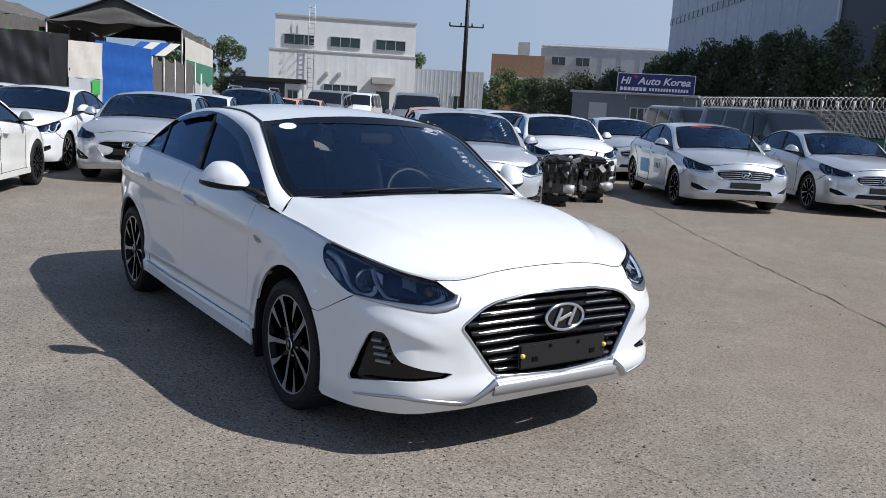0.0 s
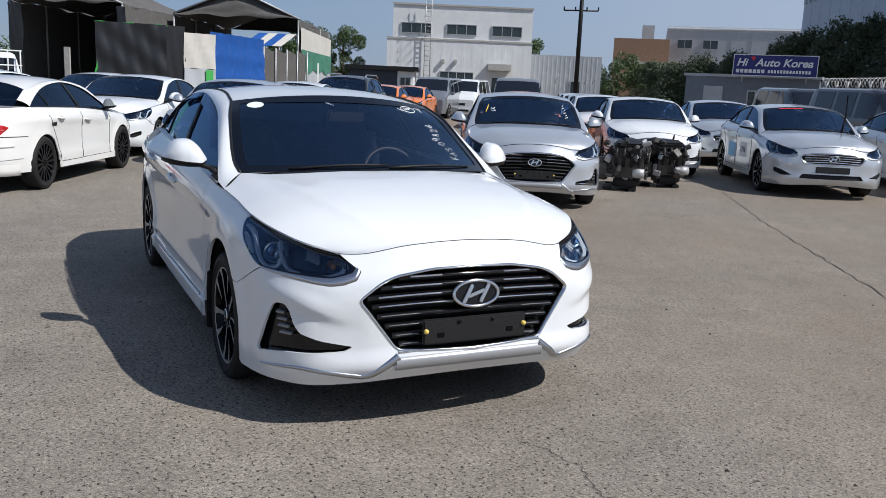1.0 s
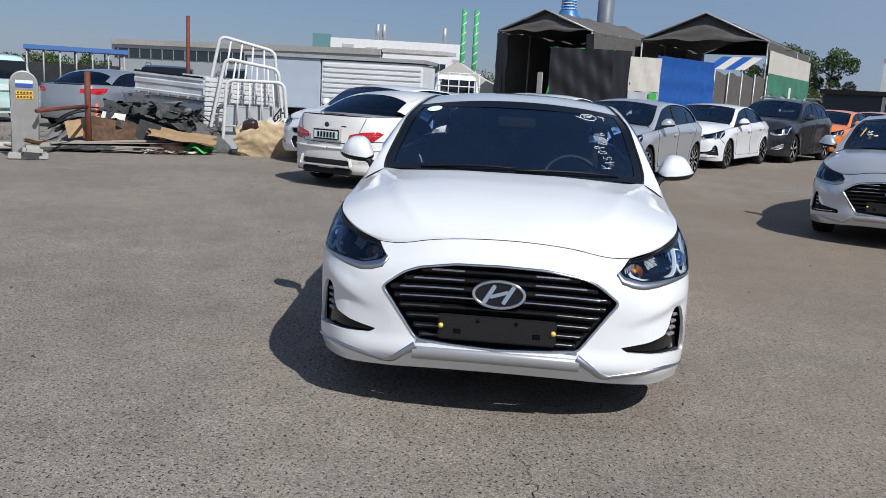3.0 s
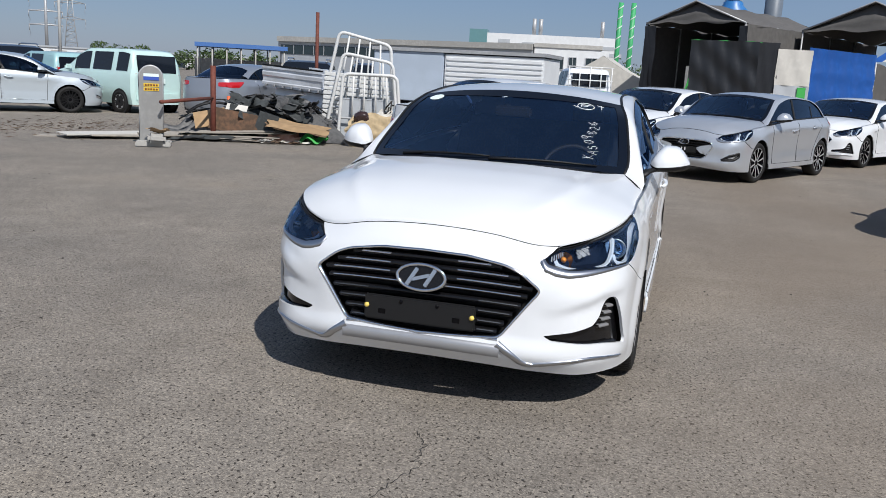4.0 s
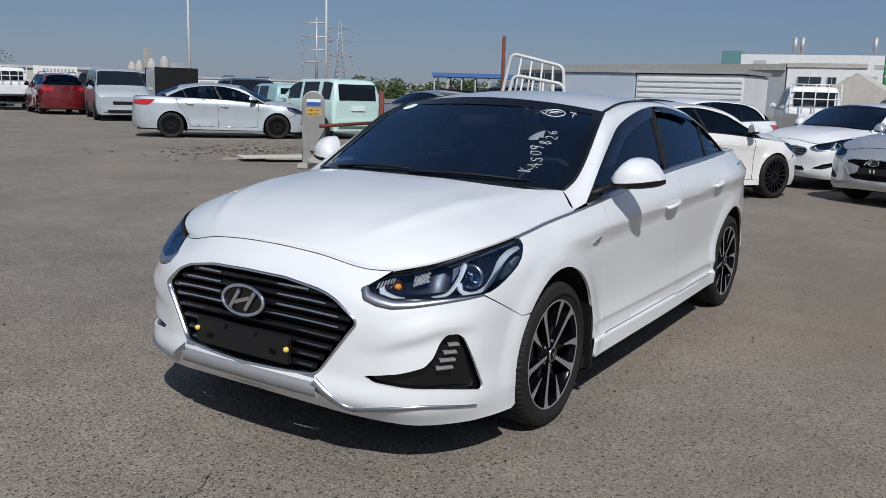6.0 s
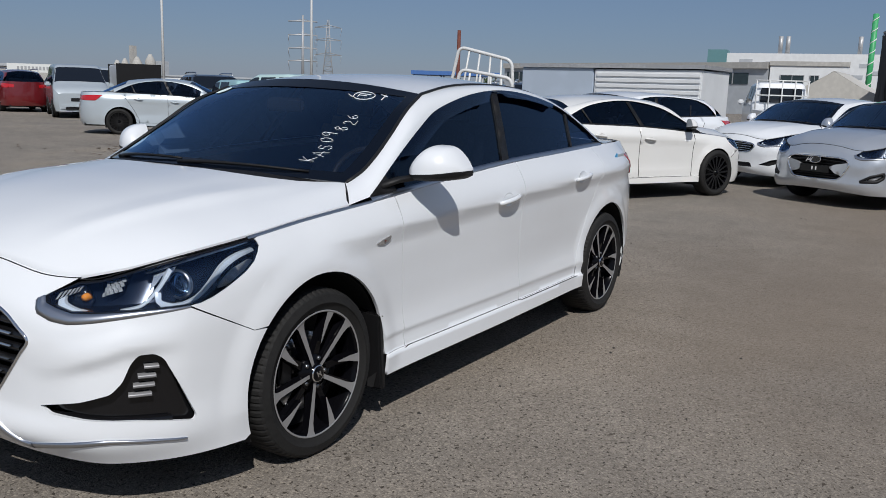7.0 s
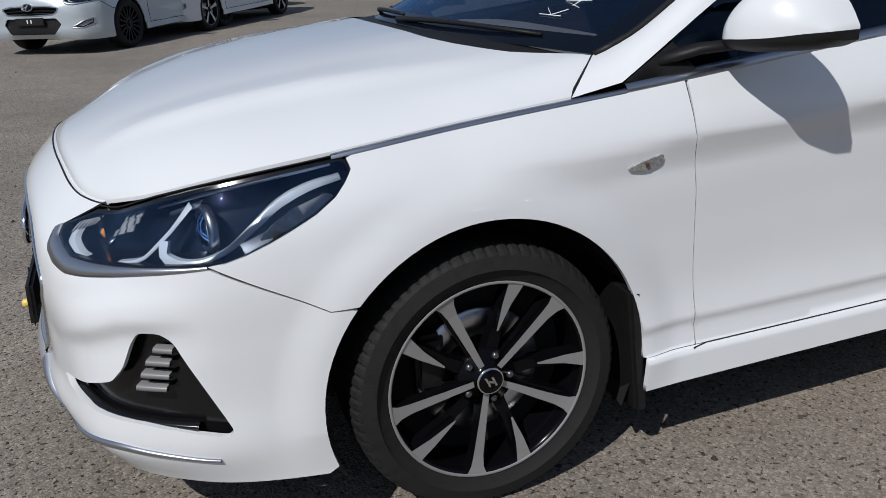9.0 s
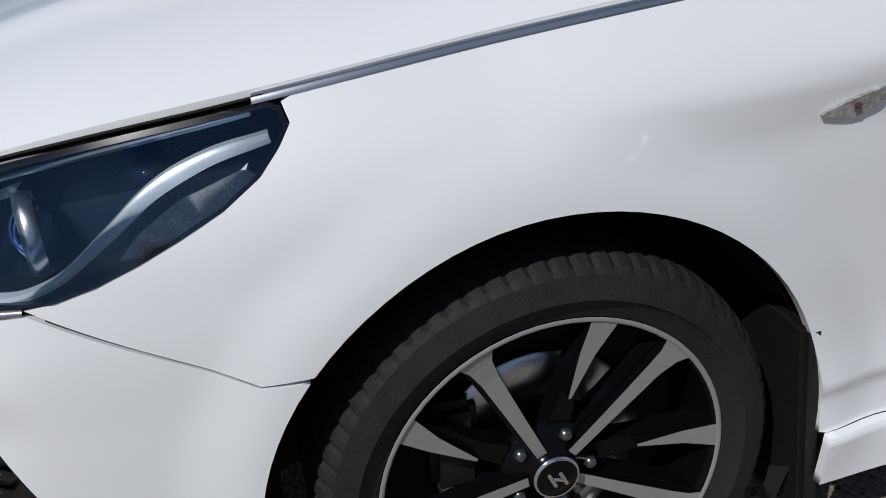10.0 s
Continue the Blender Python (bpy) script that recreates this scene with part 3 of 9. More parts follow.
def ribbon(skin, name, poly, material, parent, holes=(), h=0.03, off=0.0, flange=0.014, right=False, left=True, label="", fn=None):
    """A panel of the skin with turned-in edges, on one side of the car or both."""
    v, f, loops = sheet(poly, holes, h)
    fn = fn or (lambda p, o: skin.at(p[:, 0], p[:, 1], o))
    verts = [fn(v, off)]
    tri = f.tolist()
    e = verts[0][f]
    n = np.cross(e[:, 1] - e[:, 0], e[:, 2] - e[:, 0])
    outer = fn(v[f].mean(1), off + 0.01) - fn(v[f].mean(1), off)
    if (n * outer).sum() < 0:
        tri = [t[::-1] for t in tri]
    at = len(v)
    for k in loops:
        if not flange:
            break
        m = len(k)
        verts += [fn(k, off), fn(k, off - flange)]
        tri += [(at + i, at + (i + 1) % m, at + m + (i + 1) % m, at + m + i) for i in range(m)]
        at += 2 * m
    verts = np.concatenate(verts)
    e = 0.005
    slope = np.cross(fn(v + (e, 0), off) - fn(v - (e, 0), off), fn(v + (0, e), off) - fn(v - (0, e), off))
    slope /= np.linalg.norm(slope, axis=1)[:, None] + 1e-12
    way = fn(v, off + 0.01) - fn(v, off)
    slope *= np.sign((slope * way).sum(1))[:, None]

    def shade(ob, flip):
        """True surface normals on the panel's face; the turned-in edge keeps its own."""
        me = ob.data
        k = np.empty(len(me.loops), int)
        me.loops.foreach_get("vertex_index", k)
        n = np.zeros((len(k), 3))
        face = k < len(v)
        n[face] = slope[k[face]] * ((1, -1, 1) if flip else (1, 1, 1))
        me.normals_split_custom_set(n.tolist())
    if left:
        ob = put(name, verts, tri, material, parent, label)
        h < 0.03 and len(ob.data.vertices) == len(verts) and shade(ob, False)
    if right:
        ob = put(name, mirrored(verts), [t[::-1] for t in tri], material, parent, label)
        h < 0.03 and len(ob.data.vertices) == len(verts) and shade(ob, True)


def circle(cx, cz, r, a0, a1, n=24):
    a = np.radians(np.linspace(a0, a1, n))
    return np.stack([cx + r * np.cos(a), cz + r * np.sin(a)], 1)


def wheel(parent, at, side, r=0.334, w=0.215, rim=0.247, style="ten", fine=True, flat_black=False):
    """A tyred alloy wheel; side 1 shows its face to +y."""
    x, y, z = at
    hub = new("wheel")
    hub.parent = parent
    hub.matrix_basis = pose(x, y, z, 0, 0, 0 if side > 0 else 180)
    n = 72 if fine else 32
    hw = w / 2
    prof = [(rim + 0.004, -hw + 0.01), (r - 0.05, -hw - 0.004), (r - 0.012, -hw + 0.008), (r, -hw + 0.03), (r + 0.001, 0), (r, hw - 0.03), (r - 0.012, hw - 0.008), (r - 0.05, hw + 0.005), (rim + 0.03, hw + 0.003), (rim + 0.012, hw - 0.008), (rim - 0.006, hw - 0.012)]
    if fine:
        # cross grooves cut into the tread's outer shoulder
        cut = [(r + 0.001, hw - 0.055), (r + 0.0005, hw - 0.040), (r - 0.003, hw - 0.024), (r - 0.010, hw - 0.010), (r - 0.019, hw - 0.003)]
        at = [k for k, q in enumerate(prof) if q[1] > 0 and q[0] > r - 0.013]
        prof = prof[:at[0]] + cut + prof[at[-1] + 1:]
        n = 288
        v, f = lathe(prof, n)
        v = v.reshape(len(prof), n, 3)
        for k, (rad, _) in enumerate(cut[:-1]):
            v[at[0] + k, ::4] *= np.array([(rad - 0.0045) / rad, 1, (rad - 0.0045) / rad])
        smooth_sharp(put("tyre", v.reshape(-1, 3), f, TYRE, hub, "worn black rubber tyre"), 22)
        n = 72
    else:
        v, f = lathe(prof, n)
        put("tyre", v, f, TYRE, hub, "worn black rubber tyre")
    face = hw - 0.012
    v, f = lathe([(rim + 0.002, face), (rim - 0.006, face + 0.004), (rim - 0.014, face - 0.006), (rim - 0.022, face - 0.05), (rim - 0.03, -hw + 0.02)], n)
    rimo = put("rim", v, f, WHEELBLACK, hub, "black alloy rim")
    v, f = lathe([(rim - 0.001, face + 0.003), (rim - 0.005, face + 0.0055), (rim - 0.0085, face + 0.002)], n)
    edge = BLACK if flat_black else ALLOY
    put("rim_edge", v, f, edge, rimo, smooth=True)
    v, f = lathe([(rim - 0.025, face - 0.10), (0.03, face - 0.10)], n)
    put("backing", v, f, DARK, rimo)
    if fine:
        v, f = lathe([(0.155, face - 0.075), (0.15, face - 0.07), (0.09, face - 0.068), (0.088, face - 0.075)], 40)
        put("brake_disc", v, f, SATIN, hub, "worn steel brake disc")
        slab("caliper", (0.07, 0.05, 0.14), (0.125, face - 0.07, 0.05), BLACK, hub, bevel=0.012)

    plain = None if fine else bmesh.new()

    def spoke(angle, half, rr, y0, y1, material, name, tilt=0.0):
        """A tapering bar on the wheel's face: widths half at radii rr, angle in degrees."""
        bm = bmesh.new() if fine else plain
        rings = []
        for hf, rad, yy in zip(half, rr, np.linspace(y0, y1, len(rr))):
            a = radians(angle) + tilt * (rad - rr[0])
            d, s = np.array([math.cos(a), 0, math.sin(a)]), np.array([-math.sin(a), 0, math.cos(a)])
            top = [d * rad + s * k + np.array([0, yy, 0]) for k in (-hf, hf)]
            low = [d * rad + s * k * 1.25 + np.array([0, yy - 0.028, 0]) for k in (-hf, hf)]
            rings.append([bm.verts.new(q) for q in (top[0], top[1], low[1], low[0])])
        for p, q in zip(rings, rings[1:]):
            for k in range(4):
                bm.faces.new((p[k], p[(k + 1) % 4], q[(k + 1) % 4], q[k])).material_index = min(k, 1)
        bm.faces.new(rings[0]).material_index = 1
        bm.faces.new(rings[-1][::-1]).material_index = 1
        if fine:
            bmesh.ops.recalc_face_normals(bm, faces=bm.faces)
            part(name, bm, material, rimo).data.materials.append(WHEELBLACK)

    bright = BLACK if flat_black else WHEELSILVER if style in ("multi", "five") and not fine else ALLOY
    if style == "ten":
        for k in range(5):
            a = 72 * k + 64.5
            spoke(a, (0.0075, 0.0095, 0.0125, 0.0165, 0.026), (0.037, 0.11, 0.195, 0.222, rim - 0.006), face - 0.012, face + 0.002, bright, "spoke")
            fine and spoke(a - 3.2, (0.012, 0.010, 0.010), (0.04, 0.13, rim - 0.012), face - 0.026, face - 0.014, WHEELBLACK, "spoke_side")
            b = a + 36
            spoke(b, (0.002, 0.011, 0.019), (0.122, 0.19, rim - 0.006), face - 0.006, face + 0.002, bright, "spoke_tip", tilt=0.9)
            fine and spoke(b + 1, (0.018, 0.012, 0.014), (0.04, 0.12, rim - 0.012), face - 0.030, face - 0.013, WHEELBLACK, "spoke_leg", tilt=0.4)
    else:
        count = {"five": 5, "multi": 10, "many": 16}[style]
        for k in range(count):
            spoke(360 / count * k + 18, (0.02 if count == 5 else 0.011,) * 2 + (0.03 if count == 5 else 0.014,), (0.04, 0.12, rim - 0.006), face - 0.012, face, bright, "spoke")
    if not fine:
        bmesh.ops.recalc_face_normals(plain, faces=plain.faces)
        tagged(part("spokes", plain, bright, rimo), kind="stuff")
        for o in rimo.children:
            if o.name.startswith("spokes"):
                o.data.materials.append(WHEELBLACK)
    v, f = lathe([(0.075, face - 0.04), (0.070, face - 0.022), (0.036, face - 0.018), (0.033, face - 0.004), (0.028, face + 0.001), (0.0, face + 0.002)], 32)
    cap = put("hub_cap", v, f, WHEELBLACK, rimo)
    if fine:
        v, f = lathe([(0.0335, face - 0.003), (0.0315, face + 0.0012), (0.0295, face + 0.0005)], 32)
        put("cap_ring", v, f, CHROME, cap)
        for s in (-1, 1):
            slab("cap_mark", (0.005, 0.004, 0.026), (s * 0.008, face + 0.0025, 0), CHROME, cap, bevel=0.001, turn=(0, 25, 0))
        slab("cap_mark", (0.018, 0.004, 0.005), (0, face + 0.0025, 0), CHROME, cap, bevel=0.001, turn=(0, -20, 0))
        for k in range(5):
            a = radians(72 * k + 40)
            v, f = lathe([(0.011, face - 0.03), (0.0105, face - 0.017), (0.006, face - 0.012), (0, face - 0.0115)], 6)
            v = v + np.array([0.057 * math.cos(a), 0, 0.057 * math.sin(a)])
            put("wheel_nut", v, f, LINEGREY, rimo)
    return hub


def car(name, m, paint, label, face="rise", hatch=False, fine=False, h=0.045, warp=None, wheels="ten", group="", screen=None, tyre=0.334, wheel_black=False, bumper=True, category="car", tint=None, tail_z=0.0):
    """A saloon or hatchback in full: skin panels, glass, trim, lamps, wheels and a plain cabin. Nose along +x, front axle at x = 0."""
    root = thing(name, m, label, category, group)
    S = Skin(crease=0.018 if not hatch else 0.010)
    U, T = S.U, S.top
    k = HATCH if hatch else {}
    roof_c, roof_e = k.get("roof_c", ROOF_C), k.get("roof_e", ROOF_E)
    back_c, back_e = k.get("back_c", BACK_C), k.get("back_e", BACK_E)
    boot_c, boot_e = k.get("boot_c", BOOT_C), k.get("boot_e", BOOT_E)
    dlo = np.array(k.get("dlo", DLO))
    G = 0.0014 if fine else 0.004
    screen = screen or SCREEN
    tint = tint or TINT

    def line(x0, x1, n=20, dz=0.0, f=T):
        us = np.linspace(U(x0), U(x1), n)
        return np.stack([us, f(us) + dz], 1)

    def xz(pts):
        p = np.asarray(pts, float)
        return np.stack([U(p[:, 0]), p[:, 1]], 1)

    # outlines on the skin
    hl_lo = [S.find(0.886, 0.516, 0.717), (0.552, 0.681), (0.604, 0.663), (0.662, 0.656), (0.743, 0.662), (0.835, 0.672), (0.911, 0.681), (0.972, 0.687), (1.054, 0.694)]
    hl_re = [(1.089, 0.699), (1.135, 0.712), (1.181, 0.730), (1.227, 0.751), (1.277, 0.776), (1.318, 0.803), (1.343, 0.829), (1.358, 0.850), (1.352, 0.870)]
    u_c, u_t = S.find(0.779, 0.592, 0.768)[0], 1.336
    hl_top = [(u, T(u) - 0.012) for u in np.linspace(u_t, u_c, 14)]
    lamp = np.array(hl_lo + hl_re + hl_top)
    kink = xz([(0.354, 0.578)])[0]
    a_in = math.degrees(math.asin((0.578 - 0.33) / ARCH))
    arch = lambda cx, a0, a1, r=ARCH, n=26: xz(circle(cx, 0.33, r, a0, a1, n))
    # bumper, round the nose from arch to arch
    bot = np.stack([np.linspace(0, U(0.39), 24), S.bottom(np.linspace(0, U(0.39), 24))], 1)
    half = np.concatenate([bot, arch(0.0, -18, a_in - 0.6, n=14), [kink + (0.0, -G)], [(p[0], p[1] - G) for p in hl_lo[::-1]], [(u_c - 0.004, T(u_c))], [(u, T(u) - G) for u in np.linspace(u_c - 0.02, 0, 18)]])
    mirror2 = lambda p: (np.asarray(p) * (-1, 1))[::-1]
    outline = np.concatenate([half[:-1], half[-1:], mirror2(half[1:-1])])
    y2u = S.Uy
    if face == "rise":
        gr = [(0, 0.735), (y2u(0.20), 0.728), (y2u(0.37), 0.700), (y2u(0.44), 0.672), (y2u(0.535), 0.597), (y2u(0.50), 0.555), (y2u(0.365), 0.373), (0, 0.362)]
    elif face == "lf":
        gr = [(0, 0.735), (y2u(0.30), 0.725), (y2u(0.46), 0.70), (y2u(0.505), 0.665), (y2u(0.46), 0.60), (y2u(0.40), 0.565), (0, 0.55)]
    elif face == "hex":
        gr = [(0, 0.672), (y2u(0.34), 0.668), (y2u(0.455), 0.645), (y2u(0.49), 0.575), (y2u(0.40), 0.42), (y2u(0.33), 0.375), (0, 0.368)]
    else:
        gr = [(0, 0.66), (y2u(0.30), 0.655), (y2u(0.46), 0.63), (y2u(0.42), 0.57), (y2u(0.36), 0.545), (0, 0.535)]
    gr = rounded(np.concatenate([gr, mirror2(gr[1:-1])]), 0.03)
    fog = rounded([S.find(0.897, 0.530, 0.345), S.find(0.887, 0.548, 0.384), S.find(0.80, 0.71, 0.412), S.find(0.765, 0.755, 0.44), S.find(0.735, 0.79, 0.525), S.find(0.70, 0.822, 0.556), S.find(0.65, 0.85, 0.525), S.find(0.565, 0.878, 0.318), S.find(0.66, 0.84, 0.322), S.find(0.80, 0.70, 0.335)], 0.016, 3)
    if fine:
        fog = rounded([(0.562, 0.393), (0.60, 0.370), (0.70, 0.361), (0.87, 0.350), (1.0, 0.331), (1.05, 0.322), (1.062, 0.336), (1.005, 0.455), (0.96, 0.542), (0.932, 0.560), (0.885, 0.559), (0.862, 0.532), (0.835, 0.475), (0.80, 0.440), (0.70, 0.414)], 0.012, 3)
    if face == "hex":
        fog = rounded([S.find(0.85, 0.62, 0.375), S.find(0.80, 0.73, 0.45), S.find(0.66, 0.84, 0.50), S.find(0.66, 0.84, 0.44), S.find(0.74, 0.79, 0.385)], 0.02, 3)
    elif face != "rise":
        fog = rounded([S.find(0.87, 0.58, 0.37), S.find(0.80, 0.74, 0.45), S.find(0.68, 0.83, 0.48), S.find(0.68, 0.83, 0.41), S.find(0.80, 0.72, 0.36)], 0.02, 3)
    low = rounded([(-y2u(0.45), 0.40), (-y2u(0.5), 0.33), (y2u(0.5), 0.33), (y2u(0.45), 0.40)], 0.02, 3)
    if face == "plain":
        low = rounded([(-y2u(0.40), 0.50), (-y2u(0.47), 0.42), (-y2u(0.36), 0.29), (y2u(0.36), 0.29), (y2u(0.47), 0.42), (y2u(0.40), 0.50)], 0.02, 3)
    holes = [gr, fog, mirror2(fog)] + ([low] if face in ("lf", "plain") else [])
    ribbon(S, "front_bumper", outline, paint, root, holes, h=0.012 if fine else h)
    # recesses
    ribbon(S, "grille_backing", shrink(gr, -0.02), DARK, root, h=0.06, off=-0.07, flange=0)
    ribbon(S, "fog_recess", shrink(fog, -0.012), GLOSSBLACK if fine else DARK, root, h=0.04, off=-0.038, flange=0, right=True)

    def band(name, poly, w, material, parent, off=0.004, right=False, label="", closed=True, depth=0.02):
        """A raised strip along an outline on the skin."""
        p = resample(poly, 0.02) if closed else np.asarray(poly, float)
        t = (np.roll(p, -1, 0) - np.roll(p, 1, 0)) if closed else np.gradient(p, axis=0)
        nn = np.stack([-t[:, 1], t[:, 0]], 1)
        nn /= np.linalg.norm(nn, axis=1)[:, None] + 1e-9
        ww = np.broadcast_to(np.asarray(w, float), (len(p),))[:, None]
        rows = [S.at(*(p - nn * ww / 2).T, -depth), S.at(*(p - nn * ww / 2).T, off * 0.6), S.at(*p.T, off), S.at(*(p + nn * ww / 2).T, off * 0.6), S.at(*(p + nn * ww / 2).T, -depth)]
        g = np.stack(rows, 1)
        if closed:
            g = np.concatenate([g, g[:1]])
        put_grid(name, g, material, parent, label)
        if right:
            put_grid(name, mirrored(g), material, parent, label, flip=True)

    grille = new("grille")
    grille.parent = root
    grille["label"] = "black grille with chrome edge bars" if face == "rise" else "chrome barred grille"
    band("grille_frame", gr, 0.010 if fine else 0.018, CHROME, grille, 0.005)

    def bar(z, y0, y1, hh, material, off, nm="grille_bar", skip=0.0):
        n = 26 if fine else 12
        for a, b in (((-y1, -skip), (skip, y1)) if skip else ((-y1, y1),)):
            us = np.sign(np.linspace(a, b, n)) * y2u(np.abs(np.linspace(a, b, n)))
            zz = z - 0.02 * (np.linspace(a, b, n) / 0.55) ** 2
            g = np.stack([S.at(us, zz - hh, off - 0.035), S.at(us, zz - hh * 0.7, off), S.at(us, zz + hh * 0.3, off + 0.004), S.at(us, zz + hh, off - 0.01), S.at(us, zz + hh, off - 0.04)], 1)
            put_grid(nm, g, material, grille, flip=True)
    if face == "rise":
        for z, w in ((0.695, 0.36), (0.655, 0.44), (0.615, 0.50), (0.575, 0.48), (0.53, 0.455), (0.485, 0.42), (0.44, 0.385), (0.40, 0.355)):
            bar(z, 0.0, w, 0.013, GLOSSBLACK if fine else BLACK, -0.018)
            if not fine and z < 0.6:
                continue
            if z > 0.6:
                bar(z + 0.004, 0, w - 0.05, 0.0052, CHROME, -0.009, "chrome_line", skip=0.16)
            elif z > 0.54:
                bar(z + 0.004, 0, w - 0.03, 0.004, CHROME, -0.009, "chrome_line", skip=0.10)
            else:
                bar(z + 0.004, 0, w - 0.015, 0.0035, LINEGREY, -0.009, "chrome_line", skip=0.265)
        # satin ledge below the grille, its slanted ends and the strip round the corner
        us = np.linspace(-y2u(0.372), y2u(0.372), 40)
        fall = 0.010 * (us / us[-1]) ** 2
        g = np.stack([S.at(us, 0.356 - fall, -0.02), S.at(us, 0.352 - fall, 0.002), S.at(us, 0.336 - fall, 0.010), S.at(us, 0.296 - fall, 0.016), S.at(us, 0.290 - fall, 0.0)], 1)
        put_grid("lip_ledge", g, LEDGE, root, "pale satin ledge", flip=True)
        for sg in (1, -1):
            lip = curve3([(y2u(0.360), 0.348, 0), (y2u(0.425), 0.300, 0), (0.490, 0.256, 0), (0.525, 0.251, 0)], np.linspace(0, 1, 16))[:, :2] * (sg, 1)
            band("bumper_lip", lip, np.linspace(0.034, 0.024, 16), SATIN if fine else paint, root, 0.012, closed=False, label="satin silver lip")
        tail = np.array([(0.515, 0.250), (0.56, 0.258), (0.69, 0.280), (0.79, 0.290), (0.89, 0.282), (1.025, 0.266)])
        uu = np.linspace(tail[0, 0], tail[-1, 0], 24)
        tail = np.stack([uu, hermite(tail[:, 0], tail[:, 1], uu)], 1)
        band("lip_end", tail, np.linspace(0.024, 0.008, 24), SATIN, root, 0.008, right=True, closed=False)
        line2 = np.array([(-y2u(0.36), 0.366), (0, 0.360), (y2u(0.36), 0.366)])
        band("chrome_strip", line2, 0.012, CHROME, root, 0.006, closed=False)
    elif face == "lf":
        for z in (0.70, 0.665, 0.63, 0.595, 0.565):
            bar(z, 0, 0.44 - 0.3 * abs(z - 0.66), 0.008, CHROME, -0.008)
        ribbon(S, "lower_grille", low, BLACK, root, h=0.08, off=-0.03, flange=0)
    elif face == "hex":
        for k in range(7):
            bar(0.40 + 0.036 * k, 0, 0.33 + 0.018 * k, 0.007, BLACK, -0.03)
        bar(0.628, 0, 0.44, 0.008, GLOSSBLACK, -0.014)
        for sg in (1, -1):
            wing = np.array([(y2u(0.478), 0.612), (y2u(0.484), 0.575), (y2u(0.405), 0.43), (y2u(0.30), 0.458), (y2u(0.20), 0.535), (y2u(0.30), 0.578)]) * (sg, 1)
            ribbon(S, "grille_wing", rounded(wing[::sg], 0.015, 3), paint, root, h=0.05, off=-0.004, flange=0.02)
        band("fog_surround", fog, 0.034, BLACK, root, 0.005, right=True)
        ribbon(S, "fog_lens", shrink(fog, 0.026), MESHGREY, root, h=0.05, off=-0.02, flange=0, right=True)
        px = S.at(0.0, 0.50, 0.014)[0][0]
        plate = slab("plate_holder", (0.016, 0.46, 0.10), (px, 0, 0.505), BRACKET, root, "black number plate bracket", bevel=0.006)
        for y in (-0.03, 0.03):
            slab("plate_bar", (0.004, 0.02, 0.05), (px + 0.010, y, 0.508), SIGNWHITE, plate, bevel=0.002)
    else:
        for z in (0.64, 0.60, 0.565):
            bar(z, 0, 0.40, 0.006, BLACK, -0.01)
        ribbon(S, "lower_grille", low, BLACK, root, h=0.08, off=-0.03, flange=0)
        band("fog_surround", fog, 0.016, SATIN, root, 0.006, right=True)
        ribbon(S, "fog_lens", shrink(fog, 0.02), MESHGREY, root, h=0.05, off=-0.02, flange=0, right=True)
        px = S.at(0.0, 0.46, 0.012)[0][0]
        plate = slab("plate_holder", (0.016, 0.46, 0.10), (px, 0, 0.462), BRACKET, root, "black number plate bracket", bevel=0.006)
        for y in (-0.03, 0.03):
            slab("plate_bar", (0.004, 0.02, 0.05), (px + 0.010, y, 0.465), SIGNWHITE, plate, bevel=0.002)
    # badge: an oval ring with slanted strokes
    bx = S.at(0.0, 0.612, 0.012)[0]
    bm = pose(bx[0], 0, bx[2] if face == "rise" else 0.628 if face == "hex" else 0.65, 0, -8, 0)
    a = np.linspace(0, 2 * np.pi, 40, endpoint=False)
    R = (0.112, 0.058) if fine else (0.085, 0.046)
    big = R[0] / 0.085
    ring = np.stack([0 * a, R[0] * np.cos(a), R[1] * np.sin(a)], 1)
    v, f = tube(ring, 0.0065 * big, 8, closed=True, up=(1, 0, 0))
    badge = put("badge", [bm @ Vector(q) for q in v], f, CHROME, grille, "chrome oval badge")
    v = [bm @ Vector((-0.004, q[1] * 0.97, q[2] * 0.97)) for q in ring]
    put("badge_plate", v, [tuple(range(40))], GLOSSBLACK, badge, smooth=False)
    for s in (-1, 1):
        ob = slab("badge_stroke", (0.010, 0.014 * big, 0.070 * big), (0, 0, 0), CHROME, badge, bevel=0.003)
        ob.matrix_basis = bm @ pose(0.003, s * 0.032 * big, 0, -30, 0, 0)
    ob = slab("badge_stroke", (0.010, 0.066 * big, 0.012 * big), (0, 0, 0), CHROME, badge, bevel=0.003)
    ob.matrix_basis = bm @ pose(0.003, 0, 0, 18, 0, 0)
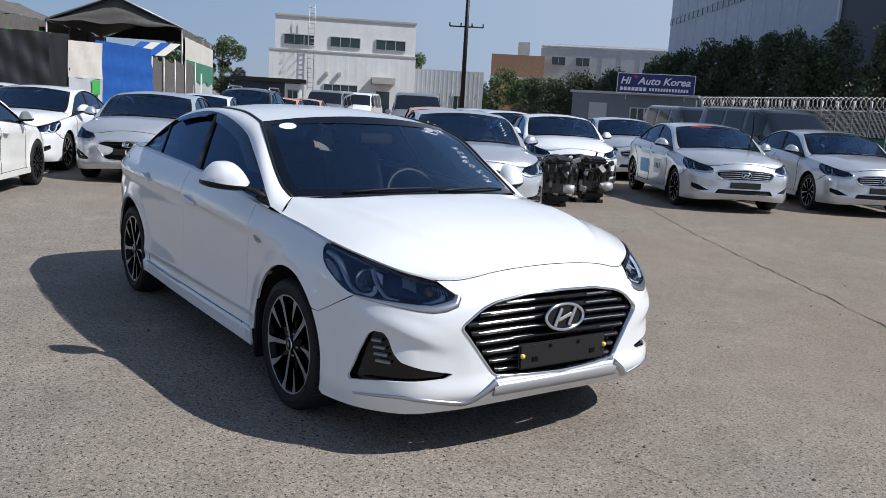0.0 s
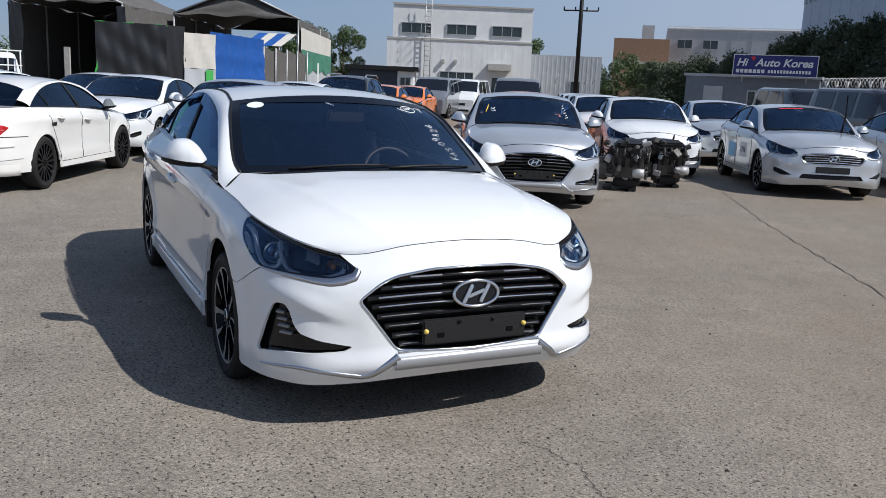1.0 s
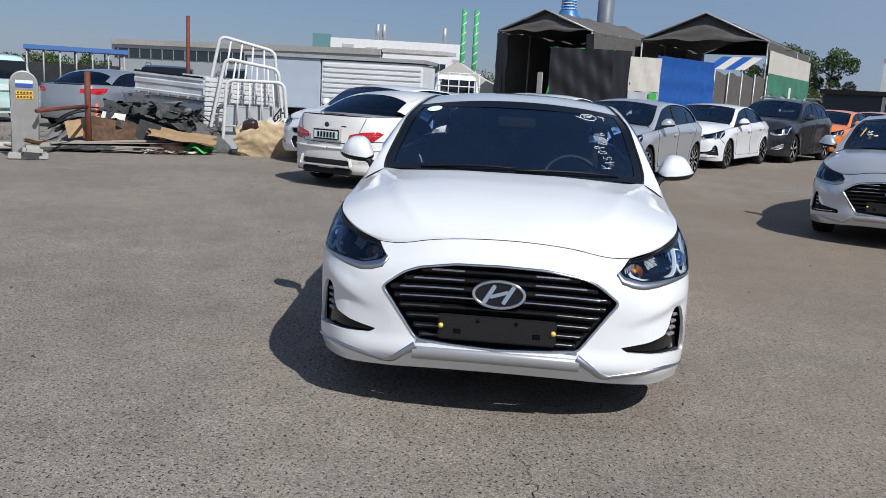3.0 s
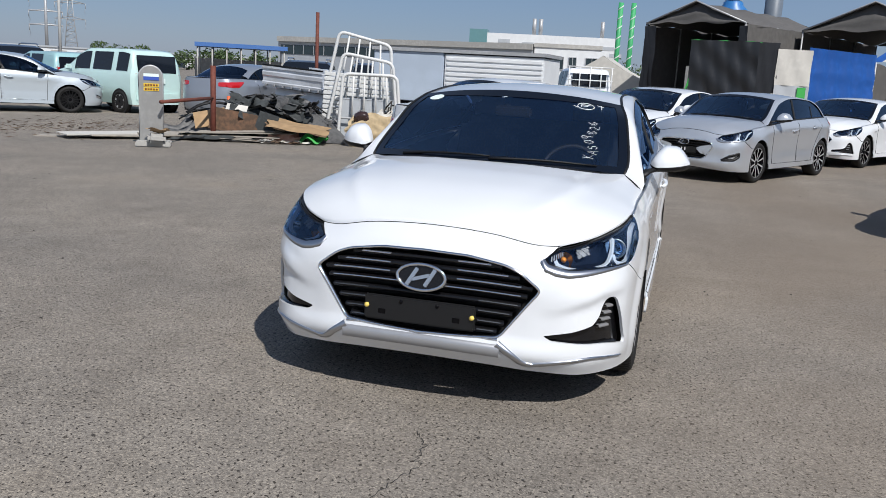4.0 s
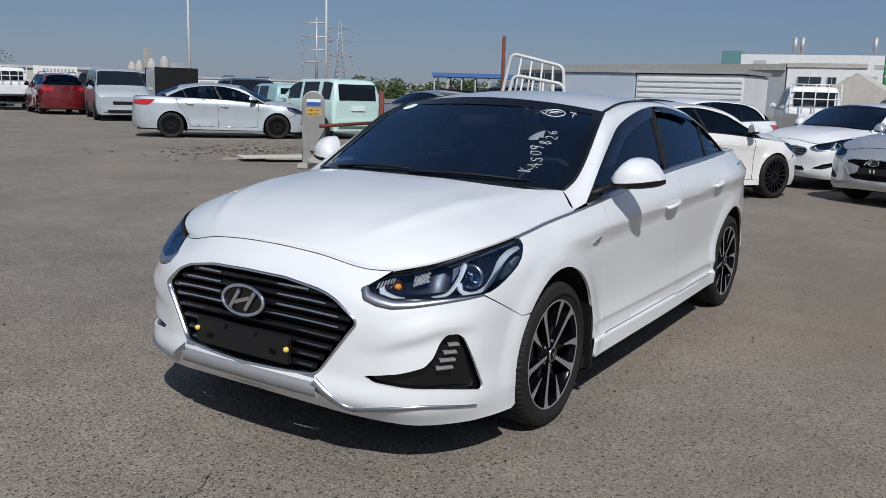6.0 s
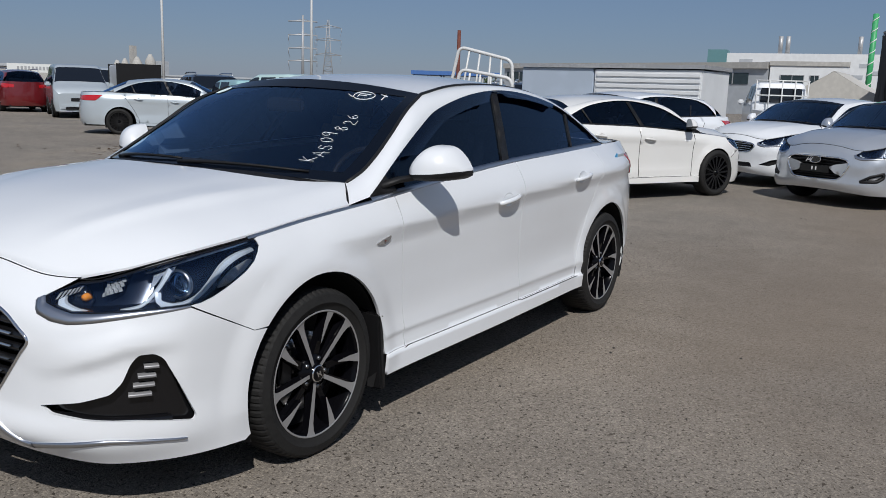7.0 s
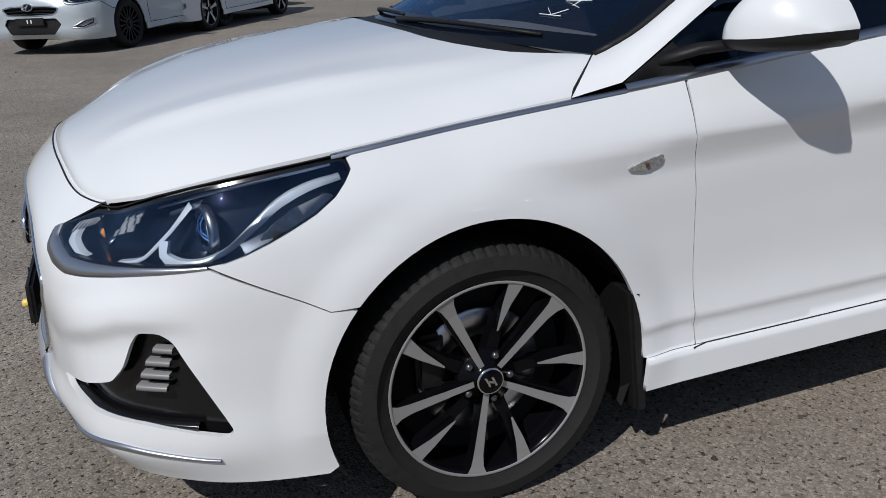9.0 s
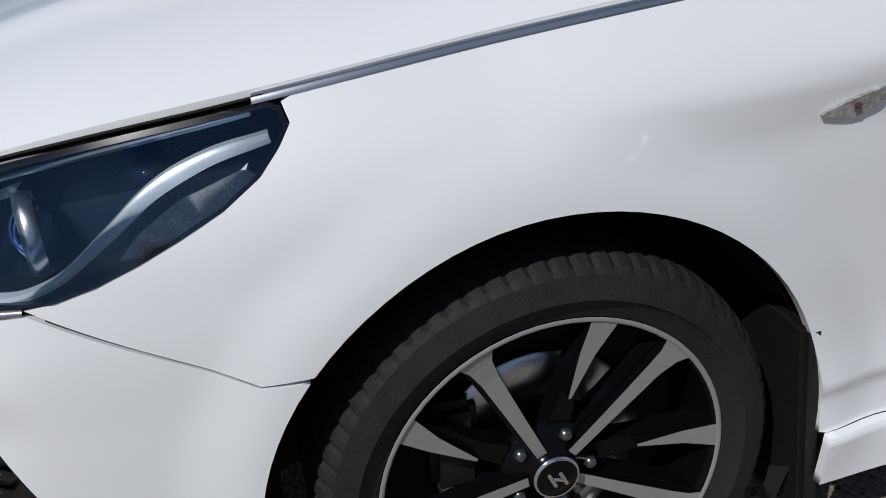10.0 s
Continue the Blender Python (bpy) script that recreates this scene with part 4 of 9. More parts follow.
    if face in ("rise", "lf"):
        px = S.at(0.0, 0.45, 0.0)[0][0] + 0.018
        z0, hw, hh = (0.452, 0.262, 0.058) if face == "rise" else (0.475, 0.26, 0.05)
        plate = slab("plate_holder", (0.018, 2 * hw, 2 * hh), (px - 0.004, 0, z0), BRACKET, root, "black number plate bracket with no plate", bevel=0.008, turn=(0, -3, 0))
        if face == "rise":
            for s in (-1, 1):
                v, f = lathe([(0.0115, 0), (0.0115, 0.008), (0.006, 0.014), (0, 0.0145)], 8)
                put("bolt", [(px + 0.004 + q[1], s * 0.248 + q[0], 0.458 + q[2]) for q in v], f, YELLOW, plate, "yellow plastic bolt")
                slab("bracket_slot", (0.004, 0.034, 0.022), (px + 0.0075, s * 0.175, 0.437), WHEELBLACK, plate, bevel=0.002)
                v, f = lathe([(0.009, 0), (0.009, 0.003), (0, 0.003)], 8)
                put("bracket_hole", [(px + 0.006 + q[1], s * 0.085 + q[0], 0.49 + q[2]) for q in v], f, WHEELBLACK, plate)
    # fog lamp slats
    if face == "rise":
        for sgn in (1, -1):
            for i in range(4 if fine else 3):
                z = 0.425 + 0.029 * i if fine else 0.41 + 0.04 * i
                p0, p1 = S.find(0.745 - 0.02 * i, 0.77, z), S.find(0.695 - 0.010 * i, 0.825, z)
                us = np.linspace(p0[0], p1[0], 5)
                g = np.stack([S.at(us, us * 0 + z - 0.004, -0.03), S.at(us, us * 0 + z - 0.003, -0.012), S.at(us, us * 0 + z + 0.006, -0.016), S.at(us, us * 0 + z + 0.008, -0.035)], 1)
                g = g * np.array([1, sgn, 1])
                put_grid("fog_slat", g, SLAT if fine else SATIN, root, flip=sgn > 0)
            p0, p1 = S.find(0.875, 0.565, 0.364), S.find(0.64, 0.85, 0.335)
            us = np.linspace(p0[0], p1[0], 12)
            zz = np.linspace(0.362, 0.338, 12)
            g = np.stack([S.at(us, zz - 0.009, -0.03), S.at(us, zz - 0.006, -0.010), S.at(us, zz + 0.006, -0.012), S.at(us, zz + 0.010, -0.03)], 1) * np.array([1, sgn, 1])
            put_grid("daytime_lamp", g, GLOSSBLACK, root, flip=sgn > 0)
            us, zz = us[1:9], zz[1:9]
            g = np.stack([S.at(us, zz - 0.004, -0.0095), S.at(us, zz + 0.006, -0.0085)], 1) * np.array([1, sgn, 1])
            put_grid("lamp_strip", g, REFLECTOR, root, flip=sgn > 0)

    # headlamps
    for sgn in (1, -1):
        hl = new("headlamp")
        hl.parent = root
        hl["label"] = "clear headlamp with dark housing and chrome strips"
        mir = dict(left=sgn > 0, right=sgn < 0)
        inner = lamp.copy()
        n_lo = len(hl_lo)
        deep = np.interp(lamp[:n_lo, 0], [0.52, 0.55, 0.60, 0.66, 0.80, 1.054], [0.010, 0.030, 0.034, 0.029, 0.020, 0.004])
        inner[:n_lo, 1] += deep
        inner[0, 0] += 0.030
        inner[1, 0] += 0.018
        inner[2, 0] += 0.006
        ribbon(S, "lamp_rim", lamp, GLOSSBLACK, hl, [shrink(inner, 0.006)], h=0.05, off=-0.001, flange=0.01, **mir)
        low_band = np.array(hl_lo) + np.stack([np.r_[0.012, 0.008, 0.003, np.zeros(n_lo - 3)], deep / 2], 1)
        us = np.linspace(0, len(low_band) - 1, 30)
        lb = np.stack([np.interp(us, range(len(low_band)), low_band[:, i]) for i in (0, 1)], 1)
        wide = np.interp(lb[:, 0], low_band[:, 0], deep)
        lb = lb if sgn > 0 else lb * (-1, 1)
        band("lamp_trim", lb, wide + 0.002, SATIN, hl, 0.003, closed=False, label="satin silver lower trim")
        ribbon(S, "lens", shrink(inner, 0.004), LENS, hl, h=0.05, off=0.0015, flange=0, **mir)
        ribbon(S, "housing", shrink(inner, -0.004), LAMPDARK, hl, h=0.05, off=-0.075 if fine else -0.03, flange=0, **mir)
        ribbon(S, "housing_wall", shrink(inner, 0.003), GLOSSBLACK, hl, [shrink(inner, 0.006)], h=0.05, off=-0.002, flange=0.075, **mir)
        # bright guides: one hooked along the lower edge, one sweeping up round the projector
        def guide(pts, widths, material, off=-0.018, name="light_guide"):
            p = curve3([(*q, 0) for q in pts], np.linspace(0, 1, 36))[:, :2]
            t = np.gradient(p, axis=0)
            nn = np.stack([-t[:, 1], t[:, 0]], 1) / (np.linalg.norm(t, axis=1)[:, None] + 1e-9)
            w = np.interp(np.linspace(0, 1, 36), np.linspace(0, 1, len(widths)), widths)[:, None] * 0.30
            g = np.stack([S.at(*(p + nn * w * k).T, off - d) for k, d in ((-1, 0.014), (-1, 0.0), (0, -0.002), (1, 0.0), (1, 0.014))], 1) * (1, sgn, 1)
            smooth_sharp(put_grid(name, g, material, hl, flip=sgn < 0), 30)
        guide([(0.606, 0.722), (0.612, 0.710), (0.655, 0.692), (0.73, 0.687), (0.85, 0.695), (0.905, 0.707), (0.945, 0.738), (1.02, 0.806)], (0.030, 0.024, 0.012, 0.009, 0.010, 0.012, 0.014, 0.022), GUIDE, -0.012)
        guide([(0.957, 0.744), (0.957, 0.716), (0.985, 0.704), (1.04, 0.704), (1.085, 0.717), (1.15, 0.76), (1.205, 0.80), (1.26, 0.824), (1.335, 0.840)], (0.036, 0.026, 0.014, 0.014, 0.019, 0.024, 0.026, 0.022, 0.016), GUIDE, -0.010)
        if fine:
            guide([(u, T(u) - 0.019 - 0.002 * k) for k, u in enumerate(np.linspace(0.93, 1.318, 6)[::-1])], (0.013, 0.011, 0.008, 0.005, 0.003), SATIN, -0.004, "top_trim")
            mir2 = dict(flange=0.006, h=0.03, **mir)
            ribbon(S, "reflector_box", [(0.935, 0.744), (0.957, 0.788), (1.05, 0.812), (1.036, 0.798), (0.985, 0.786)], REFLECTOR, hl, off=-0.026, **mir2)
            ribbon(S, "projector_band", [(1.056, 0.735), (1.052, 0.787), (1.072, 0.789), (1.076, 0.735)], REFLECTOR, hl, off=-0.028, **mir2)
            for i in range(5):
                for j in range(3):
                    q0, q1 = 0.760 + 0.018 * i + 0.008 * j, 0.724 + 0.013 * j + 0.004 * i
                    ribbon(S, "beam_prism", [(q0, q1), (q0 - 0.003, q1 + 0.010), (q0 + 0.012, q1 + 0.013), (q0 + 0.015, q1 + 0.003)], MESHGREY, hl, off=-0.030 - 0.004 * ((i + j) % 2), flange=0.004, h=0.05, **mir)
            ribbon(S, "side_reflector", rounded([(1.160, 0.737), (1.185, 0.762), (1.23, 0.790), (1.300, 0.813), (1.318, 0.808), (1.275, 0.770), (1.222, 0.746)], 0.006, 3), MESHGREY, hl, off=-0.006, **mir2)
            for i in range(6):
                q0 = 0.585 + 0.012 * i
                ribbon(S, "signal_prism", [(q0, 0.716 + 0.004 * i), (q0 + 0.004, 0.736 + 0.003 * i), (q0 + 0.010, 0.738 + 0.003 * i), (q0 + 0.006, 0.718 + 0.004 * i)], MESHGREY, hl, off=-0.016, flange=0.004, h=0.05, **mir)
        c = S.at(1.062, 0.755, -0.055)[0] * (1, sgn, 1)
        v, f = lathe([(0.047, 0.0), (0.05, 0.012), (0.044, 0.020), (0.040, 0.012)], 28)
        turn = Matrix.Rotation(radians(10 * sgn), 3, "Z") @ Matrix.Rotation(radians(-90), 3, "Z")
        put("projector_ring", [Vector(c) + turn @ Vector(q) for q in v], f, SATIN if fine else REFLECTOR, hl)
        v, f = lathe([(0.040, 0.004), (0.036, 0.018), (0.024, 0.028), (0.010, 0.033), (0, 0.034)], 28)
        put("projector_lens", [Vector(c) + turn @ Vector(q) for q in v], f, LENS if fine else GLOSSBLACK, hl)
        v, f = lathe([(0.040, 0.002), (0.02, -0.012), (0, -0.016)], 28)
        put("projector_bowl", [Vector(c) + turn @ Vector(q) for q in v], f, REFLECTOR, hl)
        # high beam bowl and turn signal
        if not fine:
            continue
        c = S.at(0.665, 0.716, -0.070)[0] * (1, sgn, 1)
        v, f = lathe([(0.040, 0.020), (0.030, 0.0), (0.012, -0.01), (0, -0.012)], 24)
        put("signal_bowl", [Vector(c) + turn @ Vector(q) for q in v], f, REFLECTOR, hl)
        v, f = lathe([(0.013, -0.006), (0.013, 0.012), (0.009, 0.020), (0, 0.023)], 16)
        put("signal_bulb", [Vector(c) + turn @ Vector(q) for q in v], f, AMBER, hl, "amber signal bulb")

    # fender, doors, sill, quarter
    door_f = [(-0.51, 0.96), (-0.512, 0.85), (-0.53, 0.70), (-0.535, 0.50), (-0.545, 0.305)]
    fen = np.concatenate([[(p[0] + G, p[1] + 0.004) for p in [hl_lo[-1]] + hl_re], line(0.270, -0.507, 20, -0.012), xz([(x + G, z) for x, z in door_f[1:]]), xz([(-0.40, 0.305)]), arch(0.0, 183, a_in + 0.6, n=34)[::1], [kink + (0, G)]])
    ribbon(S, "fender", fen, paint, root, h=h, right=True)
    d1 = np.concatenate([xz([(x - G, z) for x, z in door_f[::-1][:-1]]), line(-0.515, -1.60, 16, -0.010), xz([(-1.605 + G, 0.9), (-1.60 + G, 0.308)])])
    ribbon(S, "front_door", d1, paint, root, h=h, right=True, label="")
    back_edge = [(-2.33, 0.315), (-2.345, 0.42), (-2.47, 0.66), (-2.60, 0.85), (-2.68, 0.97)]
    d2 = np.concatenate([xz([(-1.60 - G, 0.308), (-1.605 - G, 0.9)]), line(-1.607, -2.70, 16, -0.010), xz([(x + G, z) for x, z in back_edge[::-1]])])
    ribbon(S, "rear_door", d2, paint, root, h=h, right=True)
    ra = REAR_AXLE
    for pts in (door_f, [(-1.604, 0.985), (-1.605, 0.9), (-1.60, 0.308)], back_edge, [(-0.53, 0.3045), (-1.6, 0.3075), (-2.34, 0.3145)], [(0.354, 0.578), (0.46, 0.634), (0.561, 0.685)]):
        k2 = np.linspace(0, len(pts) - 1, 50 if fine else 14)
        p = xz(np.stack([np.interp(k2, range(len(pts)), [w[i] for w in pts]) for i in (0, 1)], 1))
        for sg in (1, -1):
            foot = pts[0][1] < 0.31
            rod("shut_line", S.at(p[:, 0], p[:, 1], (0.0025 if foot else -0.003) if fine else 0.0) * (1, sg, 1), (0.0022 if foot else 0.0012) if fine else 0.0045, DARK, root, sides=5)
    q_arch = arch(ra, 200, 3, n=34)
    qp = np.concatenate([xz([(x - G, z) for x, z in back_edge]), line(-2.705, -3.4, 10, -0.006), [(u, T(u) - 0.004) for u in np.linspace(U(-3.42), S.end, 16)], [(u, S.bottom(u)) for u in np.linspace(S.end, U(-3.18), 16)], q_arch, xz([(-2.40, 0.315)])])
    ribbon(S, "rear_quarter", qp, paint, root, h=h * 1.3, right=True)
    si = np.concatenate([np.stack([np.linspace(U(-0.392), U(-2.412), 20), S.bottom(np.linspace(U(-0.392), U(-2.412), 20))], 1), xz([(-2.41, 0.3155), (-2.33, 0.314), (-1.6, 0.307), (-0.545, 0.304), (-0.397, 0.304)])])
    ribbon(S, "sill", si, paint, root, h=h, right=True, off=0.002)
    # dark inner shell and floor
    ww = np.linspace(0, 1, 8)
    def shell(a, b):
        uu = np.linspace(a, b, 16)
        g = np.stack([S.at(uu, S.bottom(uu) * (1 - w) + (T(uu) - 0.03) * w, -0.06) for w in ww], 1)
        put_grid("inner_shell", g, DARK, root)
    shell(U(-0.42), U(-2.38)); shell(-U(-2.38), -U(-0.42)); shell(U(-3.25), S.end); shell(-S.end, -U(-3.25))
    uu = np.linspace(-U(0.45), U(0.45), 30)
    g = np.stack([S.at(uu, S.bottom(uu) * (1 - w) + (T(uu) - 0.05) * w, -0.095) for w in ww], 1)
    put_grid("inner_shell", g, DARK, root)
    bm2 = bmesh.new()
    for x0, x1, hw2 in ((0.80, 0.40, 0.62), (0.40, -0.40, 0.60), (-0.40, -2.40, 0.88), (-2.40, -3.22, 0.60), (-3.22, -3.7, 0.65)):
        r = bmesh.ops.create_cube(bm2, size=1)["verts"]
        bmesh.ops.transform(bm2, matrix=Matrix.Translation(((x0 + x1) / 2, 0, 0.25)) @ Matrix.Diagonal((x0 - x1, 2 * hw2, 0.08, 1)), verts=r)
    part("underbody", bm2, DARK, root)
    slab("nose_shield", (0.10, 0.84, 0.03), (0.81, 0, 0.31), DARK, root, bevel=0.004)
    for cx in (0.0, ra):
        for s in (1, -1):
            a2 = np.radians(np.linspace(-25, 205, 26))
            prof = [(0.385, 0.905), (0.40, 0.86), (0.40, 0.55), (0.1, 0.54)]
            g = np.array([[(cx + r * np.cos(t), s * y, 0.33 + r * np.sin(t)) for t in a2] for r, y in prof])
            put_grid("wheel_well", g, DARK, root, flip=s < 0)
    # bonnet
    uu = np.linspace(u_c, U(-0.32), 200)
    lip = S.at(uu, T(uu) + 0.001, -0.003)
    hood_e = [tuple(np.interp(-x, -lip[:, 0], lip[:, i]) for i in range(3)) for x in (0.779, 0.66, 0.50, 0.28, 0.02, -0.228)]
    hood = crown(HOOD_C, hood_e, 40 if fine else 18, 61 if fine else 25, pz=3.3)
    na, nb = hood.shape[:2]
    b = np.linspace(-1, 1, nb)[None, :]
    q = np.linspace(0, 1, na)[:, None]
    d = np.abs(np.abs(b) - (0.57 + 0.20 * q))
    hood[..., 2] += 0.011 * np.clip(1 - d / np.where(np.abs(b) > 0.57 + 0.20 * q, 0.07, 0.16), 0, 1) ** 1.2 * np.clip(q * 4, 0.1, 1) * np.clip((1 - q) / 0.4, 0, 1)
    us = np.linspace(-u_c, u_c, nb)
    front = S.at(us, T(us) + 0.002, -0.002) + np.array([-0.002, 0, 0.001])
    hood += (front - hood[0])[None] * (np.clip(1 - q / 0.22, 0, 1) ** 2)[..., None]
    # rear edge: back to the screen's corners, then forward along the pillar's foot
    yb = [0, 0.25, 0.40, 0.50, 0.57, 0.63, 0.67, 0.71, 0.745, 0.853]
    rear_x = [-0.052, -0.055, -0.068, -0.105, -0.145, -0.188, -0.255, -0.312, -0.3465, -0.228]
    rear_z = [1.050, 1.049, 1.042, 1.033, 1.026, 1.019, 1.014, 1.012, 1.0115, 0.943]
    ya = np.abs(hood[-1, :, 1])
    fix = np.stack([np.interp(ya, yb, rear_x), hood[-1, :, 1], np.interp(ya, yb, rear_z)], 1) - hood[-1]
    hood += fix[None] * (np.clip((q - 0.55) / 0.45, 0, 1) ** 2)[..., None]
    lip2 = hood[:1] + np.array([-0.004, 0, -0.012])
    put_grid("bonnet", np.concatenate([lip2, hood]), paint, root)
    for s in (0, -1):
        e = hood[:, s]
        put_grid("bonnet_edge", np.stack([e, e + np.array([0, 0, -0.008])], 1), paint, root, flip=s == 0)
    us = np.linspace(-u_c, u_c, 60)
    rod("shut_line", S.at(us, T(us) - 0.002, 0.0005), 0.0022 if fine else 0.004, DARK, root, sides=5)
    if fine:
        us = np.linspace(u_c, u_t, 30)
        for s in (1, -1):
            rod("lamp_seal", S.at(us, T(us) - 0.006, 0.0) * (1, s, 1), 0.002, DARK, root, sides=5)
    # bright strip between bonnet and fender, on to the mirror
    us = np.linspace(1.322, U(-0.36), 24)
    for s in (1, -1):
        g = np.stack([S.at(us, T(us) - 0.012, 0.001), S.at(us, T(us) - 0.006, 0.003), S.at(us, T(us) - 0.002, -0.002), S.at(us, T(us) - 0.010, -0.012)], 1) * (1, s, 1)
        put_grid("bright_strip", g, SATIN, root, "brushed silver strip", flip=s < 0)
    us = np.linspace(U(-0.36), U(dlo[-1, 0]), 40)
    for s in (1, -1):
        g = np.stack([S.at(us, T(us) - 0.012, 0.0), S.at(us, T(us) - 0.005, 0.004), S.at(us, T(us) + 0.006, 0.0), S.at(us, T(us) + 0.008, -0.02)], 1) * (1, s, 1)
        put_grid("waist_strip", g, SATIN if fine else BLACK, root, flip=s < 0)
    # cowl, windscreen, roof, rear glass, boot
    cw = strip([(-0.04, 0, 1.036), (-0.055, 0.40, 1.028), (-0.14, 0.56, 1.010), (-0.26, 0.65, 0.999), (-0.34, 0.722, 0.996)], [(-0.14, 0, 1.055), (-0.20, 0.45, 1.040), (-0.26, 0.60, 1.022), (-0.33, 0.69, 1.006), (-0.40, 0.722, 1.0)], 14, 3)
    both("cowl", cw, BLACK, root)
    ws = crown(WIND_C, WIND_E, 16, 33, px=2.2, pz=2.0)
    put_grid("windscreen", ws, screen, root, "dark windscreen glass")
    # black printed border of the windscreen
    for lo2, hi2 in ((0.93, 1.0), (-1.0, -0.93)):
        put_grid("windscreen_border", crown(WIND_C, WIND_E, 16, 4, 2.2, 2.0, lo2, hi2) + np.array([0.002, 0, 0.003]), BORDER, root)
    top_c, top_e = curve3(WIND_C, [0.9, 0.95, 1.0]), curve3(WIND_E, [0.93, 0.965, 1.0])
    put_grid("windscreen_border", crown(top_c, top_e, 4, 25, 2.2, 2.0) + np.array([0.002, 0, 0.003]), BORDER, root)
    bot_c, bot_e = curve3(WIND_C, [0.0, 0.03, 0.07]), curve3(WIND_E, [0.0, 0.05, 0.10])
    put_grid("windscreen_border", crown(bot_c, bot_e, 4, 25, 2.2, 2.0) + np.array([0.002, 0, 0.003]), BORDER, root)
    put_grid("roof", crown(roof_c, roof_e, 26, 31, px=2.2, pz=2.4), paint, root)
    put_grid("rear_glass", crown(back_c, back_e, 10, 21, px=2.2, pz=2.0), tint, root, "dark rear window")
    put_grid("boot_lid", crown(boot_c, boot_e, 8, 21, px=2.0, pz=2.5), paint, root)
    # side: pillar, rail, glass
    dq = curve3([(x, 0, z) for x, z in dlo], np.linspace(0, 1, 60))[:, [0, 2]]
    d3 = np.stack([dq[:, 0], S.side(dq[:, 0], dq[:, 1]), dq[:, 1]], 1)
    edge = np.concatenate([curve3(WIND_E, np.linspace(0.0, 1, 18)), curve3(roof_e, np.linspace(0, 1, 30))[1:], curve3(back_e, np.linspace(0, 1, 12))[1:]])
    xs = -edge[:, 0]
    # match rail points by x
    e3 = np.stack([np.interp(-d3[:, 0] * 1.0, xs, edge[:, i]) for i in range(3)], 1)
    shift = np.linspace(0, 1, 60)
    e3 = np.stack([np.interp(np.clip(-d3[:, 0] + 0.02 + 0.16 * np.clip(shift - 0.8, 0, 1), xs[0], xs[-1]), xs, edge[:, i]) for i in range(3)], 1)
    rail = np.stack([d3 * (1 - w) + e3 * w + np.array([0, 0.012, 0.010]) * 4 * w * (1 - w) for w in np.linspace(0, 1, 7)], 1)
    foot_d, foot_e = np.array([(-0.230, 0.862, 0.940)]), np.array([(-0.350, 0.745, 1.011)])
    foot = np.stack([foot_d * (1 - w) + foot_e * w + np.array([0, 0.004, 0.004]) * 4 * w * (1 - w) for w in np.linspace(0, 1, 7)], 1)
    rail = np.concatenate([foot, rail])
    both("roof_rail", rail, paint, root, flip=True)
    if fine:
        for s in (1, -1):
            rod("shut_line", (foot[0] + np.array([0.003, 0, -0.001])) * (1, s, 1), 0.0022, DARK, root, sides=5)
    if fine:
        for s in (1, -1):
            rod("roof_moulding", (edge[:47] + np.array([0, 0.002, 0.002])) * (1, s, 1), 0.0085, BLACK, root, sides=6)
    lip3 = np.stack([d3, d3 + np.array([0, -0.02, -0.004])], 1)
    both("door_frame", lip3, BLACK, root)
    base_u = np.linspace(U(dlo[0, 0]), U(dlo[-1, 0]), 40)
    base = S.at(base_u, T(base_u), 0)
    belt = np.stack([base[:, 0], T(base_u) - 0.004], 1)
    pane = np.concatenate([dq, belt[::-1][1:-1]])
    sfn = lambda p, o: np.stack([p[:, 0], S.side(p[:, 0], p[:, 1]) + o, p[:, 1]], 1)
    ribbon(S, "side_window", pane, tint, root, h=0.08, off=-0.018, flange=0, right=True, fn=sfn, label="tinted side glass")
    # blacked B pillar and rear division, mirror corner
    def clip(poly):
        v = np.asarray(poly, float)
        return v
    bp = [(-1.48, 1.04), (-1.555, 1.045), (-1.70, 1.385), (-1.64, 1.385)]
    ribbon(S, "pillar", bp, BLACK, root, h=0.08, off=-0.008, flange=0.02, right=True, fn=sfn)
    rp = [(-2.40, 1.07), (-2.425, 1.07), (-2.53, 1.265), (-2.505, 1.275)]
    ribbon(S, "window_divider", rp, BLACK, root, h=0.08, off=-0.010, flange=0.02, right=True, fn=sfn)
    mc = [(-0.36, 0.962), (-0.50, 1.035), (-0.545, 0.972), (-0.52, 0.955)]
    ribbon(S, "mirror_corner", mc, BLACK, root, h=0.05, off=-0.004, flange=0.02, right=True, fn=sfn)
    # mirrors
    for s in (1, -1):
        mr = new("door_mirror")
        mr.parent = root
        ys = np.array([0.875, 0.897, 0.945, 0.988, 1.04, 1.075, 1.10])
        k2 = np.r_[0.876, np.linspace(0.88, 1.094, 22), 1.099]
        fit = lambda *z: hermite(ys, np.array(z), k2)
        top2 = fit(1.066, 1.108, 1.158, 1.163, 1.148, 1.108, 1.066)
        mid2 = fit(1.056, 1.043, 1.043, 1.046, 1.052, 1.058, 1.061)
        low2 = fit(1.046, 1.020, 1.010, 1.012, 1.018, 1.026, 1.040)
        xf, xb = fit(-0.615, -0.588, -0.575, -0.585, -0.615, -0.655, -0.705), fit(-0.660, -0.690, -0.720, -0.735, -0.755, -0.770, -0.775)
        a2 = np.linspace(0, np.pi / 2, 11)
